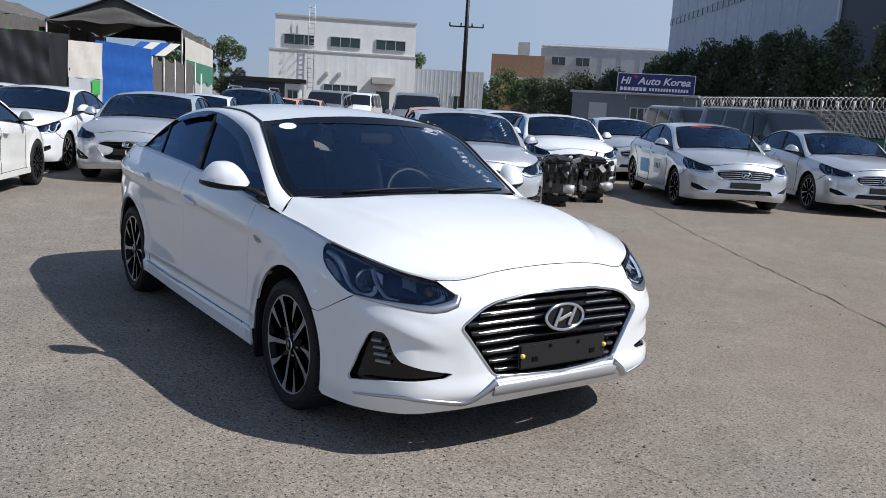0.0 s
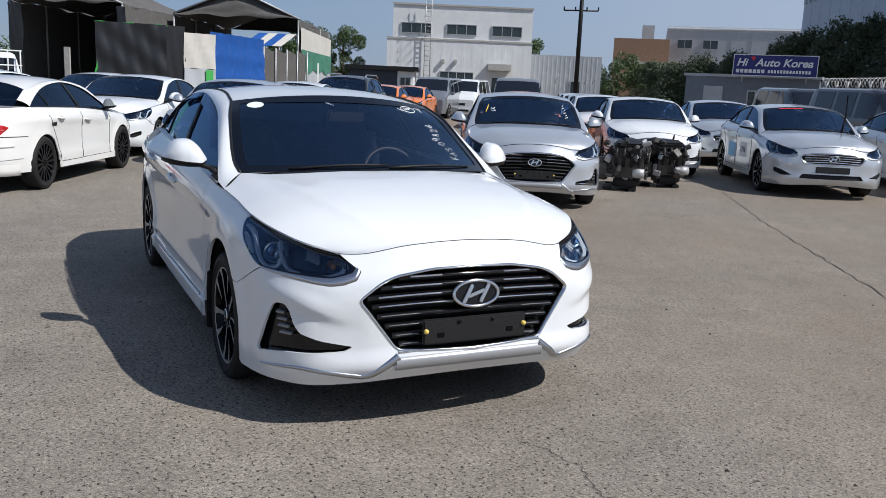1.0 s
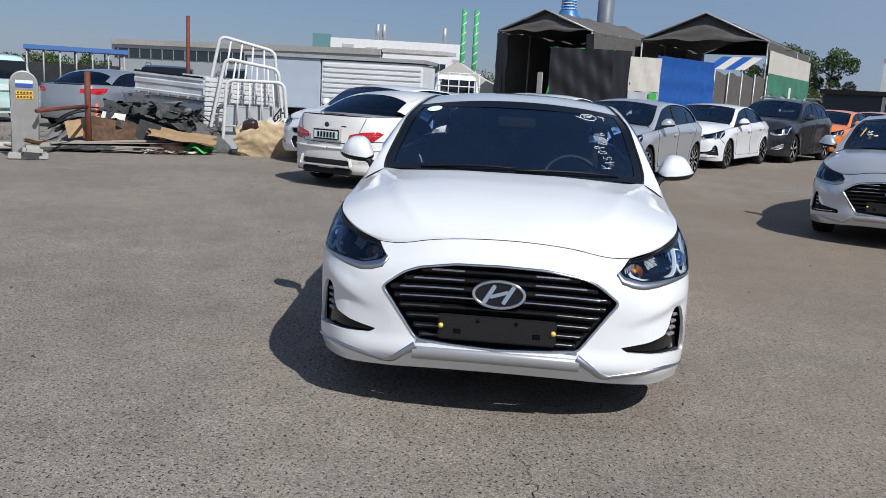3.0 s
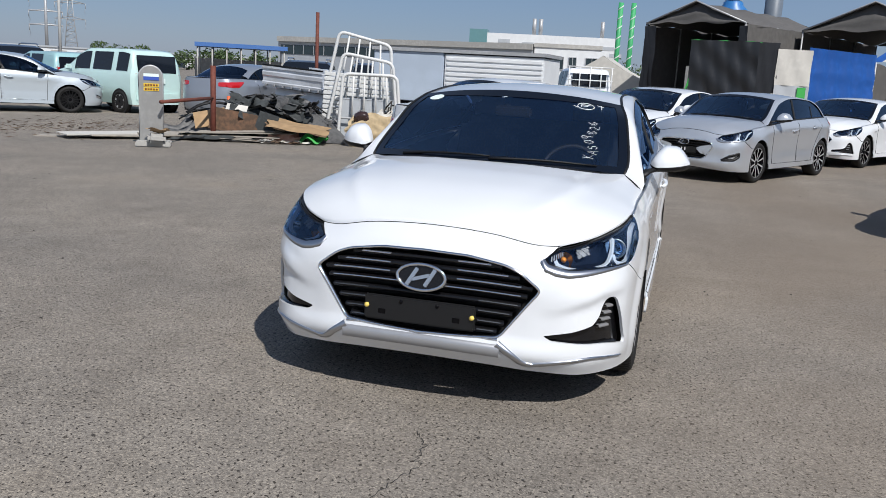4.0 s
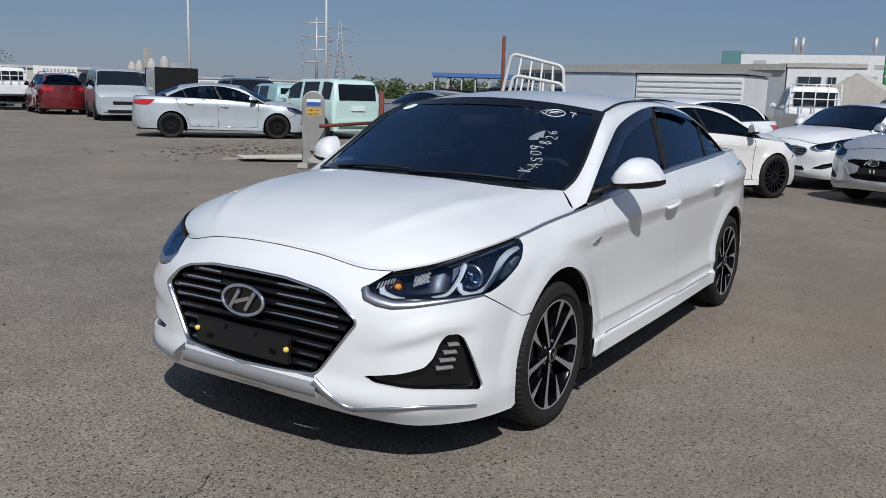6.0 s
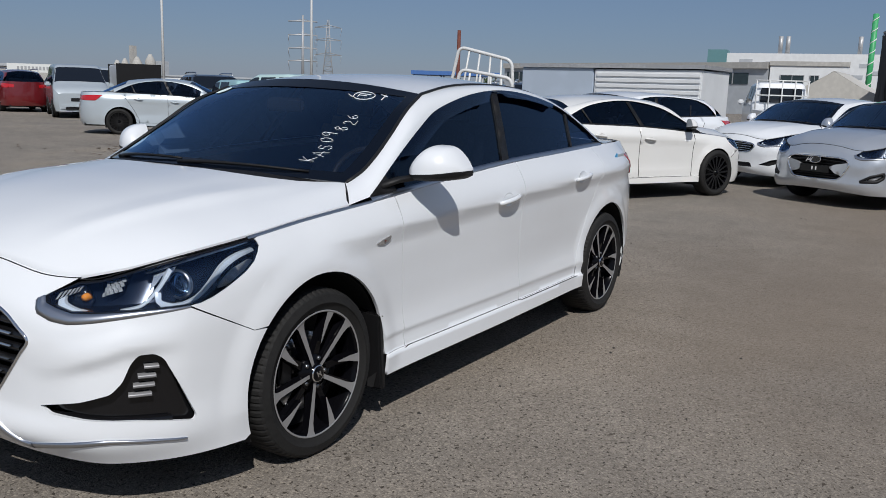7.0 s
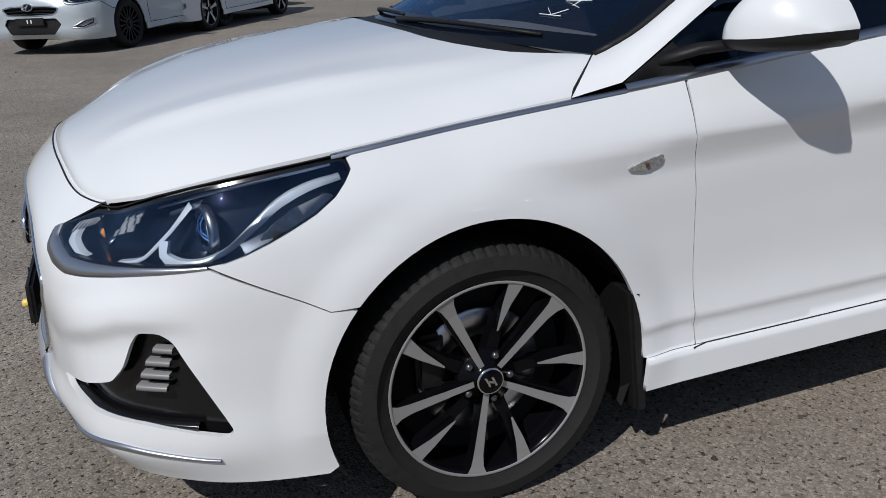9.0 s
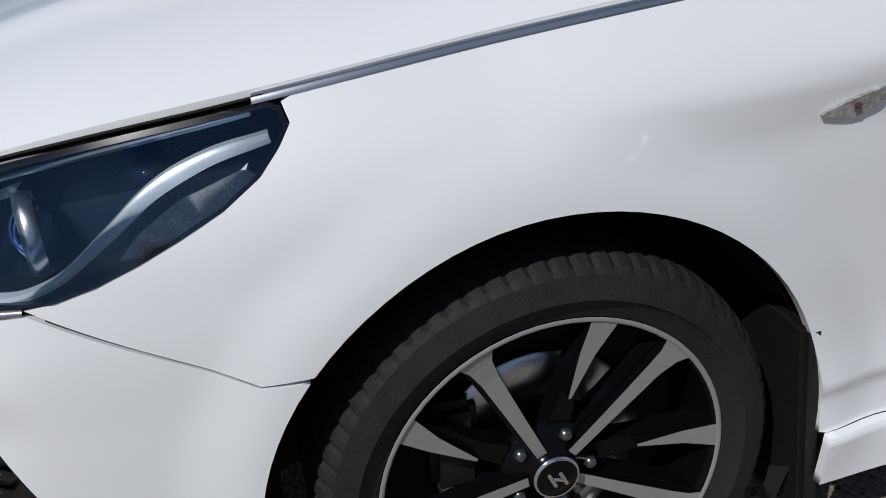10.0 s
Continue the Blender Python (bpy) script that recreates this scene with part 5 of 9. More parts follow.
        for nm, edge, stuff, pw in (("mirror_shell", top2, paint, (0.75, 0.85)), ("mirror_base", low2, BLACK, (0.5, 0.8))):
            rows = []
            for y, z0, z1, f0, b0 in zip(k2, mid2, edge, xf, xb):
                sec = [(b0 + (f0 - b0) * math.cos(q) ** pw[0], s * y, z0 + (z1 - z0) * math.sin(q) ** pw[1]) for q in a2[:-1]]
                rows.append(sec + [(b0, s * y, z1), (b0, s * y, z0)])
            g = np.array(rows)
            na2, nb2 = g.shape[:2]
            faces = grid_faces(na2, nb2) + [tuple(range(nb2)), tuple((na2 - 1) * nb2 + j for j in range(nb2))]
            ob = put(nm, g.reshape(-1, 3), faces, stuff, mr, "painted mirror cap" if stuff is paint else "")
            bm3 = bmesh.new()
            bm3.from_mesh(ob.data)
            bmesh.ops.recalc_face_normals(bm3, faces=bm3.faces)
            bm3.to_mesh(ob.data)
            bm3.free()
            smooth_sharp(ob, 40)
        rod("mirror_arm", [(-0.46, s * 0.835, 0.995), (-0.55, s * 0.87, 1.018), (-0.65, s * 0.93, 1.030)], [0.030, 0.026, 0.022], BLACK, mr, squash=0.55)
    # handles
    for hx, hz in ((-1.427, 0.862), (-2.345, 0.915)):
        for s in (1, -1):
            us = U(hx)
            c = S.at(us, hz, 0)[0] * (1, s, 1)
            hd = new("door_handle")
            hd.parent = root
            t = np.linspace(0, 1, 10)
            arc = np.stack([hx + 0.105 - 0.21 * t, s * (abs(c[1]) + 0.004 + 0.019 * np.sin(np.pi * t) ** 0.6), hz - 0.012 + 0.024 * t], 1)
            rod("grip", arc, np.interp(t, [0, 0.15, 0.85, 1], [0.010, 0.0135, 0.013, 0.010]), paint, hd, squash=1.0)
            v, f = lathe([(0.0, -0.004), (0.03, -0.003), (0.044, 0.0012)], 24)
            put("handle_cup", [(hx + 0.01 + q[0] * 1.25, s * (abs(c[1]) + q[1]), hz + q[2] * 0.8) for q in v], f, paint, hd)
    # side markers
    if face == "rise" or fine:
        for s in (1, -1):
            mk = rounded([(U(-0.335), 0.778), (U(-0.375), 0.792), (U(-0.43), 0.805), (U(-0.425), 0.782), (U(-0.385), 0.768)], 0.012, 3)
            ribbon(S, "side_marker", mk, CLEARMARK if fine else SATIN, root, h=0.02, off=0.006, flange=0.008, left=s > 0, right=s < 0, label="clear side marker lamp")
            if fine:
                p = S.at(U(-0.385), 0.786, 0.010)[0] * (1, s, 1)
                slab("marker_bulb", (0.011, 0.004, 0.007), tuple(p), RUST, root, bevel=0.002)
    # tail lamps
    tl = rounded([(E0, z) for E0, z in ((S.end - 0.90, 0.835), (S.end - 0.74, 0.725), (S.end - 0.52, 0.705), (S.end - 0.34, 0.735), (S.end - 0.36, 0.80), (S.end - 0.56, 0.85), (S.end - 0.80, 0.865))], 0.02, 3) if tail_z else rounded([(U(-3.22), 1.01 - tail_z), (U(-3.40), 0.86 - tail_z), (U(-3.62), 0.86 - tail_z), (S.end - 0.44, 0.88 - tail_z), (S.end - 0.44, 0.98 - tail_z), (U(-3.55), 1.0 - tail_z)], 0.03, 3)
    ribbon(S, "tail_lamp", tl, REDLENS, root, h=0.06, off=0.006, flange=0.012, right=True, label="red tail lamp")
    # wipers
    for y0, y1 in ((-0.52, 0.02), (0.02, 0.60)):
        t = np.linspace(0, 1, 8)
        yy = y0 + (y1 - y0) * t
        xx = -0.125 - 0.24 * (np.abs(yy) / 0.725) ** 2.2 - 0.02 * t
        zz = 1.062 - 0.035 * (np.abs(yy) / 0.725) ** 2 + 0.012 * t
        rod("wiper", np.stack([xx + 0.012, yy, zz - 0.002 + 0.008 * np.sin(np.pi * t)], 1), np.linspace(0.009, 0.005, 8), BLACK, root, sides=6)
    # cabin
    cab = new("cabin")
    cab.parent = root
    dash = crown([(-0.35, 0, 0.97), (-0.62, 0, 1.0), (-0.80, 0, 0.93), (-0.82, 0, 0.6)], [(-0.45, 0.72, 0.95), (-0.66, 0.72, 0.97), (-0.82, 0.72, 0.90), (-0.84, 0.72, 0.6)], 10, 9)
    put_grid("dashboard", dash, SEAT, cab)
    floor2 = np.array([[(-0.8, y, 0.42), (-2.9, y, 0.45)] for y in (-0.8, 0.8)])
    put_grid("cabin_floor", floor2, DARK, cab)
    for y in (0.37, -0.37):
        seat = new("front_seat")
        seat.parent = cab
        slab("cushion", (0.5, 0.5, 0.16), (-1.35, y, 0.62), SEAT, seat, bevel=0.06)
        slab("backrest", (0.16, 0.5, 0.62), (-1.70, y, 0.92), SEAT, seat, bevel=0.07, turn=(0, -16, 0), taper=0.86)
        slab("headrest", (0.10, 0.27, 0.18), (-1.82, y, 1.27), SEAT, seat, bevel=0.045, turn=(0, -10, 0))
    slab("rear_bench", (0.5, 1.3, 0.2), (-2.35, 0, 0.62), SEAT, cab, bevel=0.07)
    slab("rear_back", (0.2, 1.3, 0.6), (-2.72, 0, 0.88), SEAT, cab, bevel=0.08, turn=(0, -20, 0))
    slab("rear_shelf", (0.5, 1.2, 0.04), (-2.98, 0, 1.06), SEAT, cab)
    a2 = np.linspace(0, 2 * np.pi, 28, endpoint=False)
    sw = np.stack([-0.93 - 0.07 * np.sin(a2), 0.37 + 0.185 * np.cos(a2), 0.93 + 0.165 * np.sin(a2)], 1)
    rod("steering_wheel", sw, 0.016, BLACK, cab, closed=True)
    slab("mirror_inside", (0.03, 0.24, 0.07), (-0.80, 0.0, 1.30), BLACK, cab, bevel=0.015)
    # wheels
    for x in (0.0, ra):
        for s in (1, -1):
            wheel(root, (x, s * (0.812 if fine else 0.803), tyre - (0.003 if fine else 0)), s, r=tyre, fine=fine, style=wheels, flat_black=wheel_black)
            if x > -1 and fine:
                bm3 = bmesh.new()
                r = bmesh.ops.create_cube(bm3, size=1)["verts"]
                for vv in r:
                    vv.co = Vector((vv.co.x * 0.035 - (0.03 if vv.co.z < 0 else 0), vv.co.y * 0.21, vv.co.z * (0.33 if vv.co.y * s > 0 else 0.36)))
                bmesh.ops.bevel(bm3, geom=bm3.edges[:], offset=0.008, segments=2, affect="EDGES")
                bmesh.ops.transform(bm3, matrix=pose(x - 0.366, s * 0.822, 0.318), verts=bm3.verts)
                part("mud_flap", bm3, BLACK, root, "dusty black rubber mud flap")
    if warp:
        for o in root.children_recursive:
            if o.type == "MESH" and "wheel" not in (o.parent.name if o.parent else "") and not (o.parent and o.parent.parent and "wheel" in o.parent.parent.name):
                co = np.empty(len(o.data.vertices) * 3)
                o.data.vertices.foreach_get("co", co)
                co = co.reshape(-1, 3)
                if o.matrix_basis != Matrix():
                    continue
                o.data.vertices.foreach_set("co", warp(co).reshape(-1))
    return root, S


# ---- setting ----
def ground():
    r = np.linspace(-40, 40, 41)
    far = np.r_[-3000, -400, -120, r, 120, 400, 3000]
    g = np.array([[(x, y, 0.0) for y in far] for x in far])
    ob = put_grid("ground", g, ASPHALT, None, flip=True)
    return tagged(ob, "worn grey asphalt yard with dusty brown patches", "ground", kind="structure")


ground()


def box(name, x0, x1, y0, y1, z0, z1, material, parent=None, label="", bevel=0.0):
    return slab(name, (x1 - x0, y1 - y0, z1 - z0), ((x0 + x1) / 2, (y0 + y1) / 2, (z0 + z1) / 2), material, parent, label, bevel)


def facing(at, toward_deg):
    """A frame at a place on the ground: local x along the facade (to the viewer's right), -y out to the viewer."""
    return pose(at[0], at[1], 0, 0, 0, toward_deg)


def facade_frame(left, right):
    """Frame of a facade from its left to its right foot, as seen from the yard."""
    d = Vector((right[0] - left[0], right[1] - left[1]))
    return pose(left[0], left[1], 0, 0, 0, math.degrees(math.atan2(d.y, d.x))), d.length


def ribs(name, x0, x1, z0, z1, y, step, material, parent, depth=0.05):
    """Upright ribs of profiled cladding."""
    v, f = [], []
    n = int((x1 - x0) / step)
    for k in range(n):
        a = x0 + (k + 0.5) * step
        i = len(v)
        for zz in (z0, z1):
            v += [(a - step * 0.22, y, zz), (a - step * 0.12, y - depth, zz), (a + step * 0.12, y - depth, zz), (a + step * 0.22, y, zz)]
        f += [(i, i + 1, i + 5, i + 4), (i + 1, i + 2, i + 6, i + 5), (i + 2, i + 3, i + 7, i + 6)]
    return tagged(put(name, v, f, material, parent, smooth=False), kind="stuff")


def window(parent, x0, x1, z0, z1, y, panes=2, frame_mat=None):
    """A window set in a far wall: pane, frame and mullions."""
    w = new("window")
    w.parent = parent
    box("pane", x0, x1, y - 0.04, y - 0.02, z0, z1, WINDOW, w)
    fm = frame_mat or GALV
    t = 0.06
    for a, b, c, d in ((x0 - t, x1 + t, z0 - t, z0), (x0 - t, x1 + t, z1, z1 + t), (x0 - t, x0, z0, z1), (x1, x1 + t, z0, z1)):
        box("window_frame", a, b, y - 0.1, y, c, d, fm, w)
    for k in range(1, panes):
        xx = x0 + (x1 - x0) * k / panes
        box("mullion", xx - 0.03, xx + 0.03, y - 0.08, y, z0, z1, fm, w)


# white two-storey works building
m, L = facade_frame((-67.4, 27.65), (-61.56, 39.03))
bldA = thing("works_building", m, "white clad two-storey works building with a row of windows", "building")
box("wall", 0.0, L, 0, 12, 0, 5.5, PANEL, bldA)
box("wall", 0.45, L - 0.05, 0.25, 12, 5.5, 8.5, PANEL, bldA)
box("trim", -0.05, L + 0.05, -0.06, 0.3, 5.45, 5.6, CONCRETE, bldA)
box("trim", 0.4, L, 0.15, 0.35, 8.4, 8.55, CONCRETE, bldA)
ribs("cladding_ribs", 0, L, 0, 5.4, 0, 0.9, PANEL, bldA, 0.006)
for k in range(3):
    x = 1.25 + k * 4.0
    window(bldA, x, x + 2.55, 6.05, 6.85, 0.25, 3)
window(bldA, 4.8, 7.7, 1.8, 2.75, 0, 4)
window(bldA, 1.2, 2.6, 1.8, 2.6, 0, 2)
box("canopy", 8.9, 11.0, -1.2, 0, 3.0, 3.6, CONCRETE, bldA, bevel=0.05)
box("door", 9.4, 10.6, -0.05, 0, 0, 2.4, WINDOW, bldA)
for x in (4.9, 6.0):
    box("wall_lamp", x, x + 0.25, -0.3, 0, 3.55, 3.85, CONCRETE, bldA)
for x in (3.35, 3.85):
    rod("ladder_rail", [(x, -0.35, 2.2), (x, -0.35, 9.4)], 0.035, GALV, bldA, sides=5)
for k in range(16):
    rod("rung", [(3.35, -0.35, 2.4 + 0.42 * k), (3.85, -0.35, 2.4 + 0.42 * k)], 0.025, GALV, bldA, sides=4)
for k in range(7):
    a = np.radians(np.linspace(180, 360, 8))
    rod("ladder_hoop", np.stack([3.6 + 0.36 * np.cos(a), -0.35 + 0.7 * np.sin(a), 0 * a + 4.0 + 0.85 * k], 1), 0.025, GALV, bldA, sides=4)

m, L = facade_frame((-64.1, 39.8), (-60.1, 45.6))
wing = thing("side_wing", m, "low grey clad wing with narrow windows", "building")
box("wall", 0, L, 0, 8, 0, 4.7, PANELGREY, wing)
ribs("cladding_ribs", 0, L, 0, 4.6, 0, 0.4, PANELGREY, wing, 0.015)
window(wing, 0.5, 1.5, 1.2, 2.4, 0)
window(wing, 4.4, 5.2, 1.2, 2.4, 0)
box("roof_edge", -2.2, 0.3, -1.0, 4, 5.0, 5.5, PANELGREY, wing)
for x in (3.0, 4.0, 5.6, 6.3):
    rod("bracket", [(x, -0.1, 2.2), (x + 0.25, -0.7, 3.0)], 0.04, GALV, wing, sides=4)

m, L = facade_frame((-47.9, 17.1), (-46.1, 20.75))
shed = thing("dark_shed", m, "low dark shed with a flat roof", "shed")
box("wall", 0, L - 1.0, 0, 3, 0, 2.35, NAVY, shed)
box("wall", L - 1.0, L, 0, 3, 0, 2.3, PANEL, shed)
box("roof", -0.2, L + 0.3, -0.4, 3.2, 2.35, 2.6, BLACK, shed)
window(shed, L - 0.8, L - 0.2, 1.1, 1.9, 0)

# tall pole with arms
pole = thing("utility_pole", pose(-45.0, 32.45, 0), "dark utility pole with cross arms", "pole")
rod("post", [(0, 0, 0), (0, 0, 11)], [0.17, 0.12], BLACK, pole)
for z in (6.9, 9.6):
    rod("cross_arm", [(-0.7, -0.9, z), (0.7, 0.9, z)], 0.05, BLACK, pole, sides=5)
    for k in range(4):
        t = -0.9 + 0.6 * k
        rod("insulator", [(0.78 * t, t, z), (0.78 * t, t, z + 0.25)], 0.05, BLACK, pole, sides=5)

# brick block and pale factory beyond
m, L = facade_frame((-91.5, 70.5), (-87.0, 76.2))
brick = thing("brick_building", m, "brown brick building with a flat roof", "building")
box("wall", 0, L, 0, 10, 0, 8.9, BRICK, brick)
box("roof_plant", 3.6, 5.2, 2, 4, 8.9, 10.8, GALV, brick)
box("trim", -0.1, L + 0.1, -0.12, 0, 5.6, 5.9, CONCRETE, brick)
m, L = facade_frame((-91.1, 79.0), (-77.0, 93.6))
bldD = thing("pale_factory", m, "pale grey factory with a rounded roof edge", "building")
box("wall", 0, L, 0, 14, 0, 10.4, PANELGREY, bldD)
box("roof", 0, L, -0.1, 14, 10.4, 11.0, PANEL, bldD, bevel=0.25)
for k, x in enumerate((1.6, 5.0)):
    window(bldD, x, x + 1.9, 8.1, 9.2, 0, 2)
    window(bldD, x, x + 1.9, 4.9, 6.0, 0, 2)
for k in range(5):
    box("panel_joint", 8.6 + 2.6 * k, 8.7 + 2.6 * k, -0.05, 0, 0, 10.4, GALV, bldD)
# big hall on the right
m, L = facade_frame((-56.9, 66.55), (-25.5, 45.1))
hall = thing("large_hall", m, "large blue-grey hall with a dark window band", "building")
box("wall", 0, L, 0, 20, 0, 18, PANELBLUE, hall)
box("wall", L + 0.1, L + 12, 0, 20, 0, 18, NAVY, hall)
box("corner_trim", L - 0.05, L + 0.15, -0.15, 0, 0, 18, PANEL, hall)
box("window_band", 0, L - 0.3, -0.05, 0.02, 10.75, 11.4, WINDOW, hall)
for k in range(24):
    box("band_mullion", 0.8 + 1.4 * k, 0.95 + 1.4 * k, -0.1, 0, 10.75, 11.4, PANELBLUE, hall)
for k in range(1, 12):
    box("sheet_joint", 2.9 * k, 2.9 * k + 0.05, -0.02, 0, 0, 18, PANELGREY, hall)

# sign cabin
m, L = facade_frame((-28.2, 27.65), (-23.45, 30.7))
CABIN = mat("slate_cabin_paint", (0.17, 0.20, 0.24), 0.6, vary=0.15, scale=3)
cabin = thing("site_cabin", m, "grey container cabin with a blue name sign on its roof", "cabin")
box("wall", -0.4, L, 0, 2.4, 0, 2.55, CABIN, cabin)
box("roof", -0.5, L + 0.1, -0.1, 2.5, 2.55, 2.67, PANELGREY, cabin)
window(cabin, 2.6, 3.9, 1.1, 1.9, 0, 4)
box("door", 0.5, 1.4, -0.05, 0, 0.1, 2.1, PANELGREY, cabin)
m, L = facade_frame((-25.6, 27.55), (-22.95, 29.85))
sign = thing("name_sign", m, "dark blue sign with white lettering on the cabin roof", "sign")
box("sign_face", 0, L, -0.12, 0, 2.62, 3.5, SIGNBLUE, sign)
for a, b, c, d in ((-0.03, L + 0.03, 2.59, 2.62), (-0.03, L + 0.03, 3.5, 3.53), (-0.03, 0, 2.62, 3.5), (L, L + 0.03, 2.62, 3.5)):
    box("sign_edge", a, b, -0.14, 0, c, d, SIGNWHITE, sign)
for x in (0.4, L - 0.4):
    rod("sign_leg", [(x, 0.05, 2.3), (x, 0.05, 3.4)], 0.03, GALV, sign, sides=5)


def words(name, text, size, m, material, parent, label="", shear=0.0, width=None):
    """Flat lettering in its local x-y plane, as a mesh."""
    cu = bpy.data.curves.new(name, "FONT")
    cu.body, cu.size, cu.shear = text, size, shear
    cu.extrude, cu.offset = 0.002, 0.012 * size / 0.46
    tmp = bpy.data.objects.new(name, cu)
    me = bpy.data.meshes.new_from_object(tmp)
    bpy.data.objects.remove(tmp)
    co = np.empty(len(me.vertices) * 3)
    me.vertices.foreach_get("co", co)
    co = co.reshape(-1, 3)
    if width:
        co[:, 0] *= width / max(1e-6, co[:, 0].max())
    me.vertices.foreach_set("co", co.reshape(-1))
    me.materials.clear()
    me.materials.append(material)
    ob = new(name, me)
    ob.parent = parent
    ob.matrix_basis = m
    if label:
        ob["label"] = label
    return ob


words("lettering", "Hi", 0.46, pose(0.12, -0.13, 3.03, 90, 0, 0), SIGNWHITE, sign, shear=0.25, width=0.5)
words("lettering", "Auto Korea", 0.46, pose(0.93, -0.13, 3.03, 90, 0, 0), SIGNWHITE, sign, shear=0.25, width=L - 1.1)
for k in range(7):
    box("letter_bar", 0.12 + 0.18 * k, 0.26 + 0.18 * k, -0.135, -0.12, 2.72, 2.88, SIGNWHITE, sign)
for k in range(14):
    box("letter_bar", 1.48 + 0.13 * k, 1.57 + 0.13 * k, -0.135, -0.12, 2.73, 2.87, SIGNWHITE, sign)
bm = bmesh.new()
vs = [bm.verts.new(p) for p in ((0.70, -0.135, 3.42), (0.80, -0.135, 3.45), (0.93, -0.135, 3.40), (0.83, -0.135, 3.25))]
bm.faces.new(vs)
part("sign_mark", bm, SIGNRED, sign)

# mesh fence with coiled razor wire
fence = thing("razor_wire_fence", Matrix(), "green panel fence topped with coiled razor wire", "fence")
F0, F1 = Vector((-22.5, 30.0, 0)), Vector((-8.0, 24.0, 0))
n = 18
for k in range(n + 1):
    p = F0.lerp(F1, k / n)
    rod("post", [p, p + Vector((0, 0, 2.15)), p + Vector((0.12, -0.25, 2.45))], 0.035, GALV, fence, sides=5)
    rod("post_arm", [p + Vector((0, 0, 2.15)), p + Vector((-0.12, 0.25, 2.45))], 0.03, GALV, fence, sides=5)
d = (F1 - F0)
ang = math.degrees(math.atan2(d.y, d.x))
q = pose(F0.x, F0.y, 0, 0, 0, ang)
for k in range(n):
    ob = slab("fence_panel", (d.length / n - 0.06, 0.03, 1.2), (0, 0, 0), NET, fence)
    ob.matrix_basis = q @ pose((k + 0.5) * d.length / n, 0, 0.62)
    bm = bmesh.new()
    w = d.length / n - 0.06
    for i in range(14):
        r = bmesh.ops.create_cube(bm, size=1)["verts"]
        bmesh.ops.transform(bm, matrix=Matrix.Translation((w * (i / 13 - 0.5), 0, 0)) @ Matrix.Diagonal((0.008, 0.008, 0.85, 1)), verts=r)
    for i in range(7):
        r = bmesh.ops.create_cube(bm, size=1)["verts"]
        bmesh.ops.transform(bm, matrix=Matrix.Translation((0, 0, 0.85 * (i / 6 - 0.5))) @ Matrix.Diagonal((w, 0.008, 0.010, 1)), verts=r)
    ob = part("fence_mesh", bm, GALV, fence, "welded wire mesh")
    ob.matrix_basis = q @ pose((k + 0.5) * d.length / n, 0, 1.7)
t = np.linspace(0, 1, 900)
coil = np.stack([t * d.length, 0.24 * np.cos(t * 2 * np.pi * 60), 2.35 + 0.24 * np.sin(t * 2 * np.pi * 60)], 1)
coil = np.array([q @ Vector(c) for c in coil])
rod("razor_wire", coil, 0.012, GALV, fence, "coiled steel razor wire", sides=4)


def leaves(centres, radii, count, size, seed, squash=1.0):
    """Small leaf blades scattered through clumps; verts and faces."""
    r = np.random.default_rng(seed)
    k = r.integers(0, len(centres), count)
    d = r.normal(size=(count, 3))
    d /= np.linalg.norm(d, axis=1)[:, None]
    c = np.asarray(centres)[k] + d * (np.asarray(radii)[k] * r.uniform(0.35, 1.0, count) ** 0.5)[:, None] * (1, 1, squash)
    a = r.normal(size=(count, 3))
    a /= np.linalg.norm(a, axis=1)[:, None]
    b = np.cross(a, r.normal(size=(count, 3)))
    b /= np.linalg.norm(b, axis=1)[:, None]
    s = size * r.uniform(0.6, 1.4, count)[:, None]
    v = np.stack([c - a * s, c + b * s * 0.45, c + a * s, c - b * s * 0.45], 1).reshape(-1, 3)
    f = np.arange(4 * count).reshape(-1, 4)
    return v, f


def tree(name, at, height, spread, seed, material, label, count=2200, size=0.2, conifer=False, group=""):
    """A tapered trunk, limbs and a ragged crown of leaf clumps."""
    rng = np.random.default_rng(seed)
    root = thing(name, pose(*at), label, "tree", group)
    lean = rng.uniform(-0.2, 0.2, 2)
    pts = np.array([(lean[0] * t, lean[1] * t, height * 0.85 * t) for t in np.linspace(0, 1, 6)])
    rod("trunk", pts, np.linspace(0.04 * height, 0.012 * height, 6), BARK, root, sides=7)
    cs, rs = [], []
    n = 46 if conifer else 24
    for k in range(n):
        t = rng.uniform(0.12 if conifer else 0.35, 1.0)
        a = rng.uniform(0, 2 * np.pi)
        reach = spread * ((1.05 - t) if conifer else np.sqrt(max(0.05, 1 - ((t - 0.6) / 0.45) ** 2))) * rng.uniform(0.45, 1.0)
        c = np.array([lean[0] * t + reach * np.cos(a), lean[1] * t + reach * np.sin(a), height * t])
        cs.append(c)
        rs.append(spread * rng.uniform(0.22, 0.42) * (0.8 if conifer else 1.0))
        if k % 3 == 0:
            b = np.array([lean[0] * t, lean[1] * t, height * max(0.1, t - 0.12)])
            rod("limb", [b, (b + c) / 2 + (0, 0, 0.05), c], [0.012 * height, 0.008 * height, 0.004 * height], BARK, root, sides=5)
    v, f = leaves(cs, rs, count, size, seed + 7)
    crown_ob = put("crown", v, f, material, root, smooth=False)
    tagged(crown_ob, kind="stuff")
    return root


